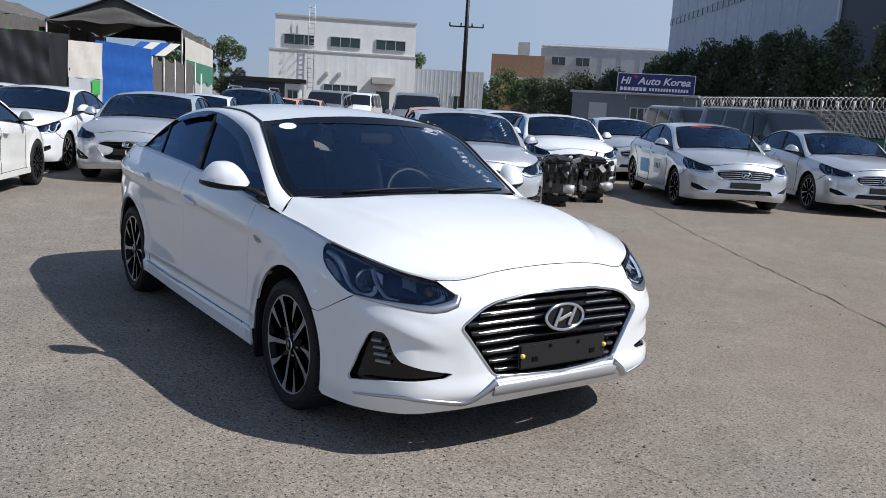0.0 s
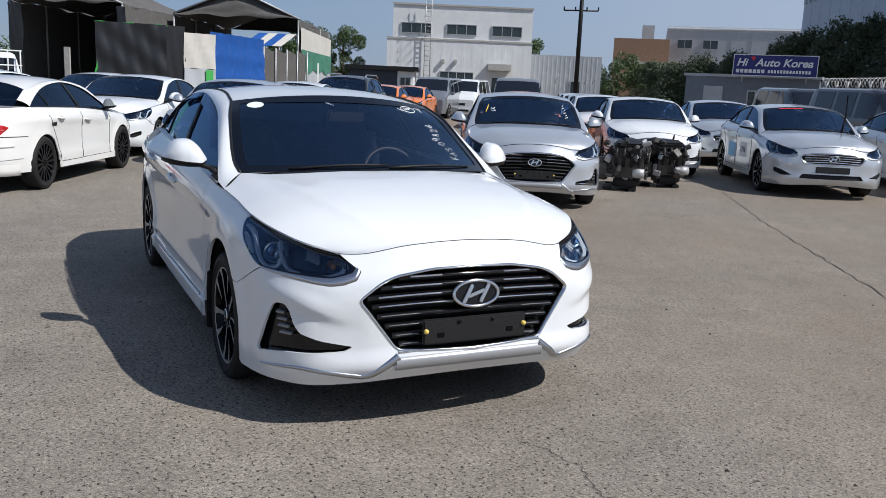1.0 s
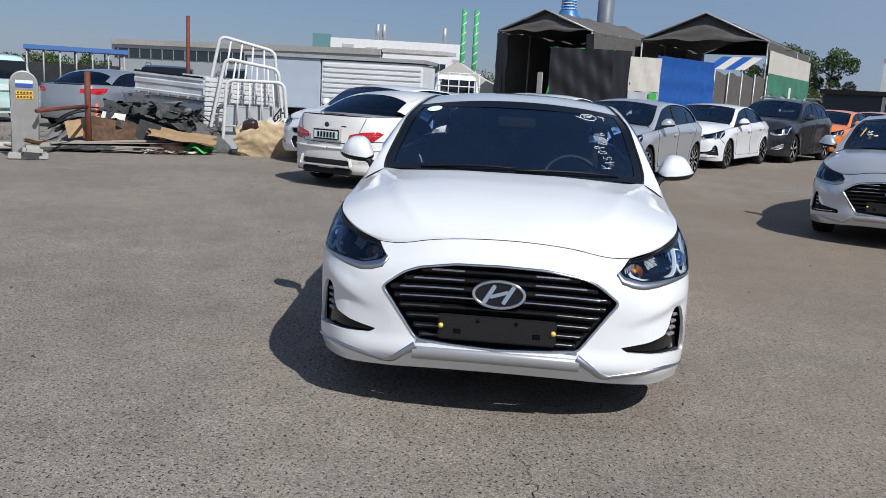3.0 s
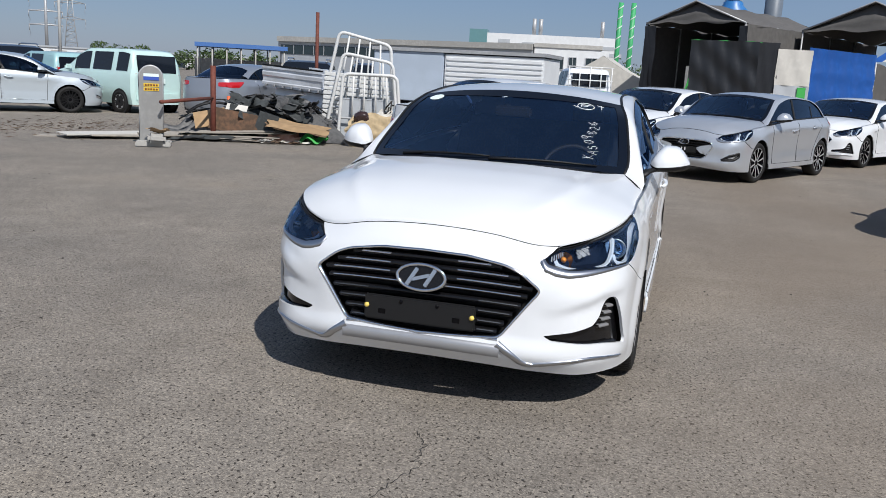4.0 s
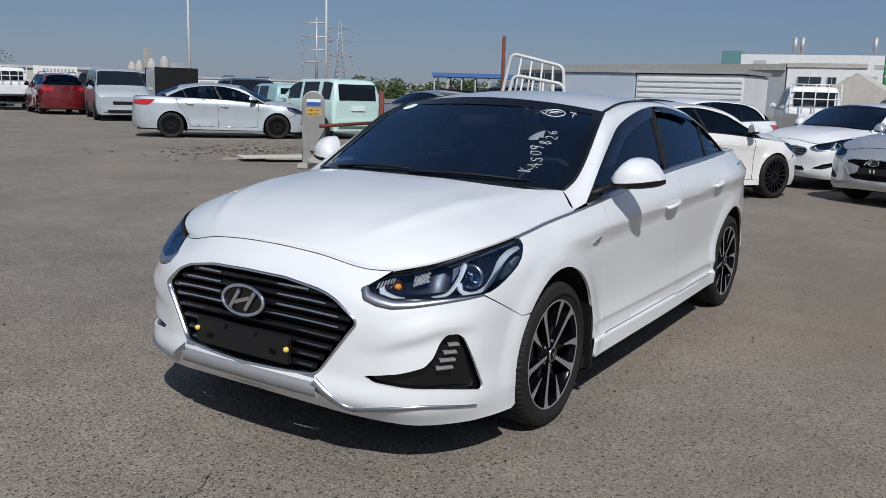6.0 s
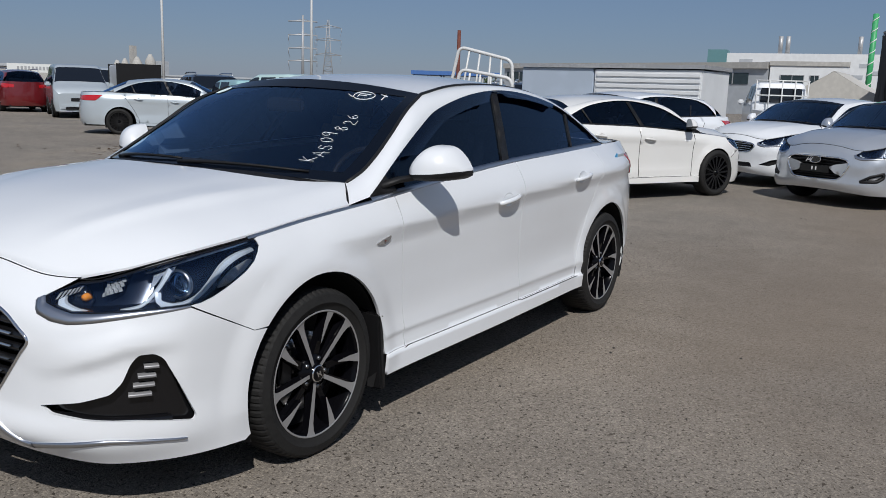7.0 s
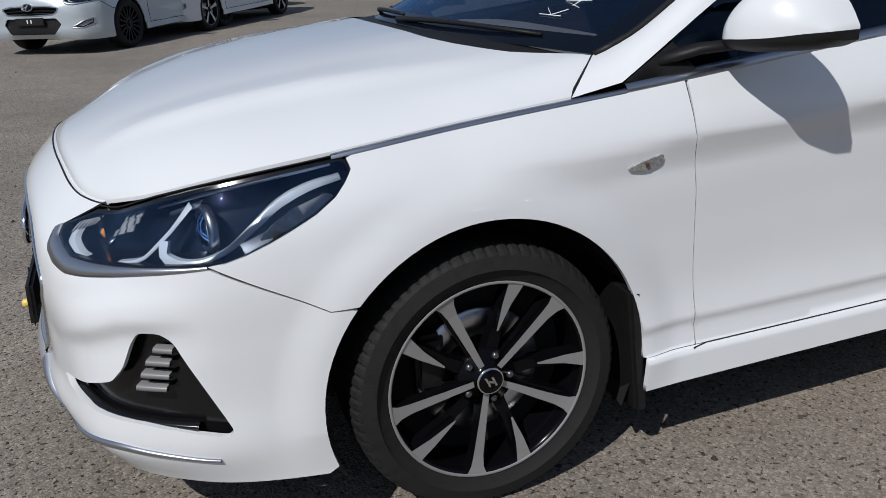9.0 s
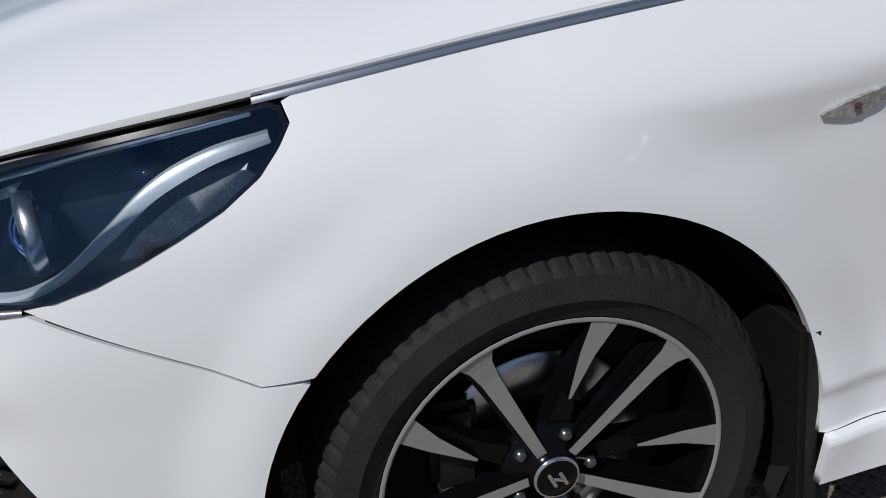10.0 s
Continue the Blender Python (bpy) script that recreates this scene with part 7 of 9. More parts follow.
# ---- vehicles ----
def boxcar(name, m, paint, label, xs, tops, belts, half, windows, screen, back, axles, r=0.34, group="", wheels="five", category="car", tail=True, rails=False, low=0.24):
    """An upright vehicle (van, sport utility, truck cab) from its roof line, waist line and width."""
    root = thing(name, m, label, category, group)
    xs = np.asarray(xs, float)
    n = 56
    x = np.linspace(xs[0], xs[-1], n)
    top, belt = np.interp(-x, -xs, tops), np.interp(-x, -xs, belts)
    k = np.exp(-np.linspace(-2, 2, 5) ** 2)
    k /= k.sum()
    top = np.convolve(np.pad(top, 2, "edge"), k, "valid")
    ends = np.minimum(1, np.minimum((x - x[-1]) / 0.35 + 0.80, (x[0] - x) / 0.45 + 0.74))
    w = half * np.clip(ends, 0.5, 1) ** 0.6

    def at(i, v, off=0.0):
        t, b, ww = top[i], min(belt[i], top[i] - 0.02), w[i]
        glass = max(0.0, t - b)
        rail = ww * (0.99 - 0.16 * min(1, glass / 0.6))
        yz = [(ww * 0.93, low), (ww, low + 0.28), (ww, b - 0.12), (ww * 0.985, b), (rail, max(b, t - 0.07)), (rail * 0.86, t - 0.012), (0, t)]
        kn = [0, 0.14, 0.4, 0.5, 0.78, 0.86, 1.0]
        return np.array([x[i], np.interp(v, kn, [p[0] for p in yz]) + off * (v < 0.8), np.interp(v, kn, [p[1] for p in yz]) + off * (v >= 0.78)])

    vs = np.r_[np.linspace(0, 0.5, 9), np.linspace(0.56, 0.86, 6), np.linspace(0.9, 1, 3)]
    g = np.array([[at(i, v) for v in vs] for i in range(n)])
    full = np.concatenate([g, mirrored(g)[:, ::-1][:, 1:]], 1)
    nb = full.shape[1]
    verts, faces = full.reshape(-1, 3), grid_faces(n, nb)
    faces += [tuple(range(nb)), tuple((n - 1) * nb + j for j in range(nb))[::-1]]
    smooth_sharp(put("body", verts, faces, paint, root), 40)
    idx = lambda a, b: [i for i in range(n) if min(a, b) <= x[i] <= max(a, b)]
    for a, b in windows:
        ii = idx(a, b)
        for s in (1, -1):
            gg = np.array([[at(i, v, 0.008) * (1, s, 1) for v in np.linspace(0.53, 0.765, 4)] for i in ii])
            put_grid("side_window", gg, TINT_SOLID, root, flip=s > 0)
    for nm, rng_ in (("windscreen", screen), ("rear_window", back)):
        if rng_:
            ii = idx(*rng_)
            gg = np.array([[at(i, v, 0.012) for v in np.linspace(0.80, 1.0, 6)] for i in ii])
            gg = np.concatenate([gg, mirrored(gg)[:, ::-1][:, 1:]], 1)
            put_grid(nm, gg, TINT_SOLID, root)
    hw = half
    for s in (1, -1):
        slab("head_lamp", (0.10, 0.34, 0.14), (xs[0] - 0.10, s * hw * 0.66, 0.72), REFLECTOR, root, bevel=0.03, turn=(0, 0, -s * 18))
        if tail:
            slab("tail_lamp", (0.08, 0.13, 0.24), (xs[-1] + 0.045, s * hw * 0.80, 0.98), REDLENS, root, bevel=0.03)
    slab("grille", (0.06, 0.8, 0.16), (xs[0] - 0.02, 0, 0.66), BLACK, root, bevel=0.02)
    slab("front_bumper", (0.12, hw * 1.62, 0.22), (xs[0] - 0.02, 0, 0.40), paint, root, bevel=0.05)
    slab("lower_grille", (0.06, hw * 1.2, 0.10), (xs[0] + 0.03, 0, 0.36), BLACK, root, bevel=0.02)
    slab("rear_bumper", (0.14, hw * 1.7, 0.26), (xs[-1] + 0.0, 0, 0.46), paint if tail else BLACK, root, bevel=0.05)
    if tail:
        slab("plate", (0.02, 0.46, 0.15), (xs[-1] - 0.02, 0, 0.88), STICKER, root, "white number plate with plain bars", bevel=0.005)
    if tail and back and back[1] - back[0] > -0.12:
        zt, zb = max(tops) - 0.16, max(belts) + 0.03
        slab("tail_window", (0.03, hw * 1.5, zt - zb), (xs[-1] + 0.035, 0, (zt + zb) / 2), TINT_SOLID, root, bevel=0.02, turn=(0, 8, 0))
    if rails:
        for s in (1, -1):
            rod("roof_rail", [(screen[1] - 0.2, s * hw * 0.70, max(tops) + 0.02), (screen[1] - 0.5, s * hw * 0.70, max(tops) + 0.07), (xs[-1] + 0.6, s * hw * 0.70, max(tops) + 0.06), (xs[-1] + 0.4, s * hw * 0.70, max(tops) - 0.02)], 0.025, SATIN, root, sides=6)
    for s in (1, -1):
        mx = screen[0] - 0.30 if screen else xs[0] - 1
        slab("door_mirror", (0.12, 0.20, 0.16), (mx, s * (hw + 0.12), float(np.interp(-mx, -xs, belts)) + 0.08), paint, root, bevel=0.04)
        for ax in axles:
            a = np.linspace(0, 2 * np.pi, 24, endpoint=False)
            v = [(ax + (r + 0.05) * math.cos(t), s * (hw + 0.004), r + (r + 0.05) * math.sin(t)) for t in a]
            put("wheel_well", v, [tuple(range(24))], DARK, root, smooth=False)
            wheel(root, (ax, s * (hw - 0.085), r), s, r=r, w=0.21, rim=r - 0.10, fine=False, style=wheels)
    return root


TINT_SOLID = mat("dark_vehicle_glass", (0.008, 0.011, 0.017), 0.03, ior=1.5)


def stretch(fx, wb, rx, wz=1.0, wy=1.0):
    """A warp of the saloon to other proportions: front overhang, wheelbase, tail, height and width factors."""
    def go(co):
        x, y, z = co[:, 0].copy(), co[:, 1], co[:, 2]
        nx = np.where(x > 0, x * fx, np.where(x > REAR_AXLE, x * wb, REAR_AXLE * wb + (x - REAR_AXLE) * rx))
        nz = np.where(z > 0.33, 0.33 + (z - 0.33) * wz, z)
        return np.stack([nx, y * wy, nz], 1)
    return go


def parked(x, y, heading):
    return pose(x, y, 0, 0, 0, heading)


hero, HS = car("white_saloon", Matrix(), WHITE, "clean white saloon car with black and silver alloy wheels", fine=True, h=0.019, tyre=0.326)
for o in hero.children:
    if o.type == "MESH" and o.data.materials[0] is SCREEN:
        o.visible_shadow = False

silver_rise, _ = car("silver_saloon", parked(-5.86, 4.51, -27), SILVER, "silver saloon car with a black hexagonal grille", group="parked saloons", h=0.06)
white_rise, _ = car("white_saloon", parked(-9.2, 9.4, -30), WHITE, "white saloon car parked behind bare engines", group="parked saloons", h=0.06)
silver_lf, LS = car("silver_saloon", parked(-5.94, 10.22, -32), SILVER, "silver saloon car with a chrome barred grille and door decals", face="lf", group="parked saloons", h=0.06)
white_lf, _ = car("white_saloon", parked(-13.05, -0.25, -28), WHITE, "white saloon car with a dark grille", face="lf", group="parked saloons", h=0.06)
copy_thing(silver_lf, parked(-4.86, 12.66, -33))["label"] = "silver saloon car with a raised wiper"
copy_thing(white_rise, parked(-16.1, 3.9, -30))["label"] = "white saloon car in the second row"
copy_thing(silver_lf, parked(-10.9, 13.1, -33))["label"] = "silver saloon car in the second row"
copy_thing(silver_lf, parked(-2.6, 14.6, -33))["label"] = "silver saloon car at the end of the row"
for k in range(4):
    c = copy_thing((white_rise, silver_lf)[k % 2], parked(-13.6 - 3.1 * k, 11.6 + 1.9 * k, -30))
    c["label"] = "saloon car in a long parked row"
copy_thing(white_lf, parked(-17.5, -0.6, -28))["label"] = "white saloon car in front of the tent"
taxi, _ = car("orange_taxi", parked(-24.0, 9.3, -35), ORANGE, "orange taxi saloon parked in line", face="lf", group="orange taxis", h=0.08)
copy_thing(taxi, parked(-27.6, 12.0, -35))
copy_thing(taxi, parked(-12.0, 8.2, -30))
hatch, _ = car("silver_hatchback", parked(-11.0, 1.375, -28), SILVER, "silver hatchback with a black number plate", face="hex", hatch=True, group="parked cars", h=0.06, warp=stretch(0.88, 0.945, 0.90), wheels="multi", category="car")
for o in [o for o in hatch.children if o.name.startswith("wheel") and not o.name.startswith("wheel_well")]:
    if o.location.x < -1:
        o.location.x *= 0.945
coupe, CS = car("white_coupe", parked(-10.62, -1.155, 155), CREAM, "ivory white coupe with red tail lamps and black wheels", face="plain", group="parked cars", h=0.05, warp=stretch(0.82, 0.985, 0.93, 0.935, 0.965), wheels="many", wheel_black=True, category="car", tail_z=0.14)
saloon, _ = car("pale_silver_saloon", parked(-14.7, -15.05, 140), PALEBLUE, "pale silver saloon car with dark multi-spoke wheels", face="plain", group="parked cars", h=0.07, warp=stretch(0.95, 0.99, 1.0, 1.0, 0.97), wheels="many", wheel_black=True, category="car")
greycar, _ = car("grey_saloon", parked(-19.0, -10.9, 176), mat("blue_grey_car_paint", (0.30, 0.33, 0.38), 0.36, 0.5, 1.0), "blue-grey saloon car with a cracked rear window", face="plain", group="parked cars", h=0.08, category="car", wheels="five")
elantra, _ = car("white_saloon", parked(-10.5, -35.0, 180), WHITE, "small white saloon car across the yard", face="plain", group="parked cars", h=0.08, warp=stretch(0.9, 0.965, 0.9), wheels="five", category="car")
copy_thing(elantra, parked(-0.1, -13.0, 55))["label"] = "white saloon car nosed towards the yard"
copy_thing(saloon, parked(1.2, -11.3, 55))["label"] = "silver saloon car with a blank plate"
copy_thing(white_lf, parked(-12.6, -38.2, 190))["label"] = "white saloon car beside a tyre stack"


def tail_of_coupe(root):
    """Rear details of the coupe: lamps, plate, slot, exhausts, side scoop."""
    X = REAR_AXLE * 0.985 - 1.06 * 0.93
    shape = stretch(0.82, 0.985, 0.93, 0.935, 0.965)
    E = CS.end

    def seam(name, uz, r, material, off=0.0):
        q = np.array(uz, float)
        k = np.linspace(0, len(q) - 1, 10 * len(q))
        q = np.stack([np.interp(k, range(len(q)), q[:, i]) for i in (0, 1)], 1)
        for s in (1, -1):
            rod(name, shape(CS.at(q[:, 0], q[:, 1], off) * (1, s, 1)), r, material, root, sides=6)
    seam("boot_seam", [(E, 0.665), (E - 0.42, 0.67), (E - 0.47, 0.78), (E - 0.60, 1.05)], 0.005, DARK)
    seam("bumper_seam", [(E - 0.44, 0.70), (E - 0.80, 0.715), (E - 1.20, 0.71)], 0.005, DARK)
    seam("bumper_ledge", [(E, 0.585), (E - 0.5, 0.59), (E - 0.95, 0.60)], [0.022] * 30, CREAM, -0.008)
    seam("bumper_crease", [(E - 0.50, 0.40), (E - 0.80, 0.42), (E - 1.10, 0.43)], 0.006, LEDGE, -0.003)
    # skirt that carries the bumper down behind the exhausts
    us = np.linspace(E - 1.05, E, 20)
    hi = shape(CS.at(us, np.full(20, 0.36), 0.006))
    rows = [hi, hi * (1, 1, 0) + (0.0, 0, 0.29), hi * (1, 0.99, 0) + (0.02, 0, 0.225), hi * (1, 0.97, 0) + (0.06, 0, 0.215)]
    both("bumper_skirt", np.stack(rows, 1), CREAM, root)
    seam("lamp_band", [(E - 0.38, 0.77), (E - 0.82, 0.80)], 0.006, mat("pale_red_lens", (0.6, 0.12, 0.10), 0.15, coat=1.0), 0.008)
    slab("brake_light", (0.05, 0.36, 0.02), (X + 0.16, 0, 1.035), DARK, root, bevel=0.006)
    slab("plate_recess", (0.02, 0.56, 0.19), (X - 0.004, 0, 0.76), CREAM, root, bevel=0.02)
    for s in (1, -1):
        for k in (0, 1):
            v, f = lathe([(0.03, 0), (0.042, 0.0), (0.042, 0.14), (0.036, 0.14), (0.034, 0.02)], 14)
            put("exhaust", [(X + 0.20 - q[1], s * (0.215 + 0.105 * k) + q[0], 0.225 + q[2]) for q in v], f, CHROME, root)
        slab("side_scoop", (0.16, 0.02, 0.12), (-2.50, s * 0.892, 0.84), BLACK, root, bevel=0.03)
    slab("plate_frame", (0.016, 0.45, 0.145), (X - 0.012, 0, 0.755), BLACK, root, bevel=0.006)
    pl = slab("number_plate", (0.02, 0.42, 0.115), (X - 0.015, 0.0, 0.755), STICKER, root, "white number plate with plain bars", bevel=0.006)
    for k in range(6):
        box("plate_bar", X - 0.032, X - 0.026, -0.16 + 0.055 * k, -0.130 + 0.055 * k, 0.718, 0.792, BLACK, pl)
    slab("bumper_slot", (0.05, 0.78, 0.075), (X - 0.012, 0, 0.375), DARK, root, bevel=0.015)
    slab("slot_lip", (0.05, 0.92, 0.03), (X - 0.014, 0, 0.322), CREAM, root, bevel=0.012)
    for s in (1, -1):
        slab("slot_fin", (0.05, 0.035, 0.15), (X - 0.012, s * 0.43, 0.385), CREAM, root, bevel=0.014, turn=(s * 16, 0, 0))
    slab("diffuser_shadow", (0.08, 0.84, 0.10), (X + 0.03, 0, 0.255), DARK, root, bevel=0.02)
    slab("lower_diffuser", (0.10, 0.9, 0.06), (X + 0.14, 0, 0.28), CREAM, root, bevel=0.02)
    v, f = lathe([(0.036, 0), (0.036, 0.008), (0, 0.01)], 20)
    put("badge", [(X + 0.0 - q[1], q[0], 0.895 + q[2]) for q in v], f, NAVY, root)
    slab("model_mark", (0.008, 0.09, 0.018), (X - 0.006, -0.30, 0.88), LINEGREY, root, bevel=0.004)


tail_of_coupe(coupe)

SUVX = [0.92, 0.80, -0.25, -1.1, -1.35, -3.0, -3.45, -3.72]
SUVT = [0.80, 0.98, 1.12, 1.62, 1.68, 1.70, 1.62, 1.02]
SUVB = [0.78, 0.92, 1.06, 1.10, 1.10, 1.12, 1.14, 1.0]
SUVW = [(-0.75, -1.65), (-1.72, -2.6), (-2.68, -3.2)]
suv = lambda nm, m, paint, label, **kw: boxcar(nm, m, paint, label, SUVX, SUVT, SUVB, 0.93, SUVW, (-0.3, -1.1), (-3.38, -3.715), (0, -2.70), 0.36, group="parked utility cars", rails=True, **kw)


def tall_car(name, m, paint, label):
    """A sport utility car: the hatchback skin raised on larger wheels, with roof rails."""
    root, _ = car(name, m, paint, label, face="plain", hatch=True, group="parked utility cars", h=0.08, warp=stretch(0.95, 0.965, 0.90, 1.20, 1.01), wheels="five", tyre=0.365)
    for o in [o for o in root.children if o.name.startswith("wheel") and not o.name.startswith("wheel_well")]:
        if o.location.x < -1:
            o.location.x *= 0.965
    for s in (1, -1):
        rod("roof_rail", [(-1.15, s * 0.60, 1.66), (-1.3, s * 0.60, 1.73), (-2.7, s * 0.58, 1.74), (-2.9, s * 0.58, 1.66)], 0.025, SATIN, root, sides=6)
    return root


tall_car("dark_grey_suv", parked(-19.7, 6.45, -35), GREY, "dark grey sport utility car with roof rails")
tall_car("red_suv", parked(-19.5, -33.5, 248), RED, "dark red sport utility car seen from behind")
white_wagon, _ = car("white_wagon", parked(-11.1, -3.35, -25), WHITE, "white estate car with a black lower grille", face="plain", hatch=True, group="parked cars", h=0.07, wheels="five", category="car")
black_suv = suv("black_suv", parked(-21.5, -24.0, 240), BLACKCAR, "black sport utility car behind a van")
copy_thing(black_suv, parked(-23.0, -9.5, 205))["label"] = "dark blue utility car behind the scrap"
copy_thing(black_suv, parked(-26.0, -13.0, 200))["label"] = "dark utility car by the canopy"
silver_suv = suv("silver_suv", parked(-1.9, -17.6, 195), SILVER, "silver sport utility car facing along the row")
copy_thing(silver_suv, parked(-1.4, -25.7, 10))["label"] = "grey utility car seen from behind"
copy_thing(black_suv, parked(-3.2, -22.0, 195))["label"] = "black utility car in the row"
copy_thing(black_suv, parked(-51.4, -98.9, 235))["label"] = "dark car far down the yard"
copy_thing(black_suv, parked(-48.3, -89.1, 235))["label"] = "dark car far down the yard"

VANX = [0.75, 0.62, -0.05, -0.70, -0.95, -2.6, -2.95, -3.05]
VANT = [0.82, 1.00, 1.18, 1.62, 1.70, 1.72, 1.66, 1.0]
VANB = [0.80, 0.95, 1.05, 1.06, 1.06, 1.06, 1.06, 0.98]
mint = boxcar("mint_van", parked(-17.03, -16.04, 252.6), MINT, "pale mint box van with a tall rear window and bent front", VANX, VANT, VANB, 0.84, [(-0.45, -1.25), (-1.32, -2.2), (-2.3, -2.85)], (-0.1, -0.7), (-2.94, -3.04), (0, -2.52), 0.30, group="parked vans", category="van")
boxcar("turquoise_van", parked(-19.8, -20.4, 245), mat("turquoise_paint", (0.30, 0.50, 0.52), 0.35, coat=1.0), "turquoise car behind the silver saloon", VANX, [t * 0.9 for t in VANT], [t * 0.92 for t in VANB], 0.80, [(-0.45, -1.25), (-1.32, -2.2)], (-0.1, -0.7), (-2.94, -3.04), (0, -2.40), 0.29, group="parked vans", category="van")
BVX = [0.85, 0.75, 0.30, -0.55, -0.8, -3.6, -3.95, -4.05]
BVT = [0.85, 1.05, 1.25, 1.85, 1.92, 1.95, 1.90, 1.1]
BVB = [0.85, 1.0, 1.1, 1.12, 1.12, 1.12, 1.12, 1.05]
bigvan = lambda nm, m, paint, label: boxcar(nm, m, paint, label, BVX, BVT, BVB, 0.95, [(-0.3, -1.2), (-1.3, -2.4), (-2.5, -3.6)], (0.25, -0.55), (-3.93, -4.03), (0, -3.1), 0.34, group="parked vans", category="van")
v1 = bigvan("grey_van", parked(-17.2, -25.3, 60), PALEBLUE, "blue-grey people carrier facing the yard")
v2 = bigvan("dark_van", parked(-8.9, 17.0, -25), BLACKCAR, "black people carrier behind the saloons")
copy_thing(v2, parked(-13.2, 18.9, -30))["label"] = "dark people carrier near the cabin"
v3 = bigvan("silver_van", parked(-22.5, 14.3, -31), mat("grey_van_paint", (0.22, 0.24, 0.27), 0.35, 0.4, 1.0), "dark grey people carrier behind the silver saloon")
v4 = bigvan("white_van", parked(-35.0, 18.5, -38), WHITE, "white van by the works building")
copy_thing(v3, parked(-33.0, 15.8, -38))["label"] = "grey van by the works building"
copy_thing(v4, parked(-22.5, -44.0, 240))["label"] = "white van far down the row"
copy_thing(v1, parked(-20.5, -29.0, 55))["label"] = "grey van in the row"
copy_thing(v1, parked(-27.0, -35.0, 45))["label"] = "grey van in the row"
copy_thing(v2, parked(-27.0, -41.0, 45))["label"] = "dark van in the row"
box_truck = thing("white_box_truck", parked(-20.6, -26.6, 60), "white box truck behind the vans", "truck")
box("cargo_box", -1.3, 1.3, -0.8, 0.8, 0.7, 2.0, PANEL, box_truck, bevel=0.03)
for x in (-1.33, 1.29):
    box("box_edge", x, x + 0.04, -0.84, 0.84, 0.7, 2.04, BLACK, box_truck)
for x in (-0.9, 0.9):
    for s in (1, -1):
        wheel(box_truck, (x, s * 0.8, 0.36), s, r=0.36, fine=False, style="five", rim=0.22)
picanto, _ = car("white_hatchback", parked(-36.5, -78.5, 60), WHITE, "small white hatchback far down the yard", face="plain", hatch=True, group="parked cars", h=0.1, warp=stretch(0.8, 0.85, 0.8), wheels="five")
for o in [o for o in picanto.children if o.name.startswith("wheel") and not o.name.startswith("wheel_well")]:
    if o.location.x < -1:
        o.location.x *= 0.85


def light_truck(m, label):
    """A small truck cab with a rear ladder frame."""
    root = boxcar("pickup_truck", m, WHITE, label, [0.75, 0.7, 0.45, 0.05, -0.1, -1.2, -1.35, -1.4], [1.0, 1.3, 1.55, 1.88, 1.92, 1.94, 1.90, 1.0], [1.0, 1.2, 1.25, 1.25, 1.25, 1.25, 1.25, 1.0], 0.82, [(0.15, -0.6), (-0.66, -1.2)], (0.42, 0.05), (-1.33, -1.39), (0,), 0.32, group="trucks", category="truck", tail=False)
    box("load_bed", -3.9, -1.5, -0.82, 0.82, 0.72, 1.12, WHITE, root, bevel=0.02)
    slab("cab_rear_window", (0.03, 1.15, 0.42), (-1.425, 0, 1.55), TINT_SOLID, root, bevel=0.02)
    for y in (-0.72, -0.36, 0, 0.36, 0.72):
        rod("rack_upright", [(-1.55, y, 1.10), (-1.55, y, 1.98)], 0.022, STEELWHITE, root, sides=6)
    for z in (1.55, 1.98):
        rod("rack_bar", [(-1.55, -0.76, z), (-1.55, 0.76, z)], 0.022, STEELWHITE, root, sides=6)
    for s in (1, -1):
        wheel(root, (-2.9, s * 0.72, 0.30), s, r=0.30, fine=False, style="five", rim=0.19)
    return root


light_truck(parked(-26.0, -2.9, 200), "white pickup truck in front of the tent")
lt = light_truck(parked(-24.5, -6.2, 175), "white truck cab behind the scrap")
wl = copy_thing(lt, parked(-20.5, -38.5, 245))
wl["label"] = "white truck in the vehicle row"
cargo = thing("cargo_body", facade_frame((-17.6, -7.4), (-17.4, -2.75))[0], "grey and white corrugated cargo body", "truck body")
box("grey_side", 0.0, 2.0, 0, 2, 0.75, 2.05, PANELBLUE, cargo, bevel=0.02)
box("white_side", 2.03, 4.7, 0, 2, 0.75, 2.02, PANEL, cargo, bevel=0.02)
for k in range(9):
    box("rib", 2.1, 4.65, -0.03, 0, 0.82 + 0.13 * k, 0.89 + 0.13 * k, PANEL, cargo)
box("roof_edge", -0.05, 4.75, -0.05, 2.05, 2.05, 2.14, GALV, cargo)
box("chassis", 0.1, 4.6, 0.2, 1.8, 0.5, 0.75, BLACK, cargo)
for x in (0.9, 3.7):
    for s in (0.15, 1.85):
        wheel(cargo, (x, s, 0.33), -1 if s < 1 else 1, r=0.33, fine=False, style="five", rim=0.2)


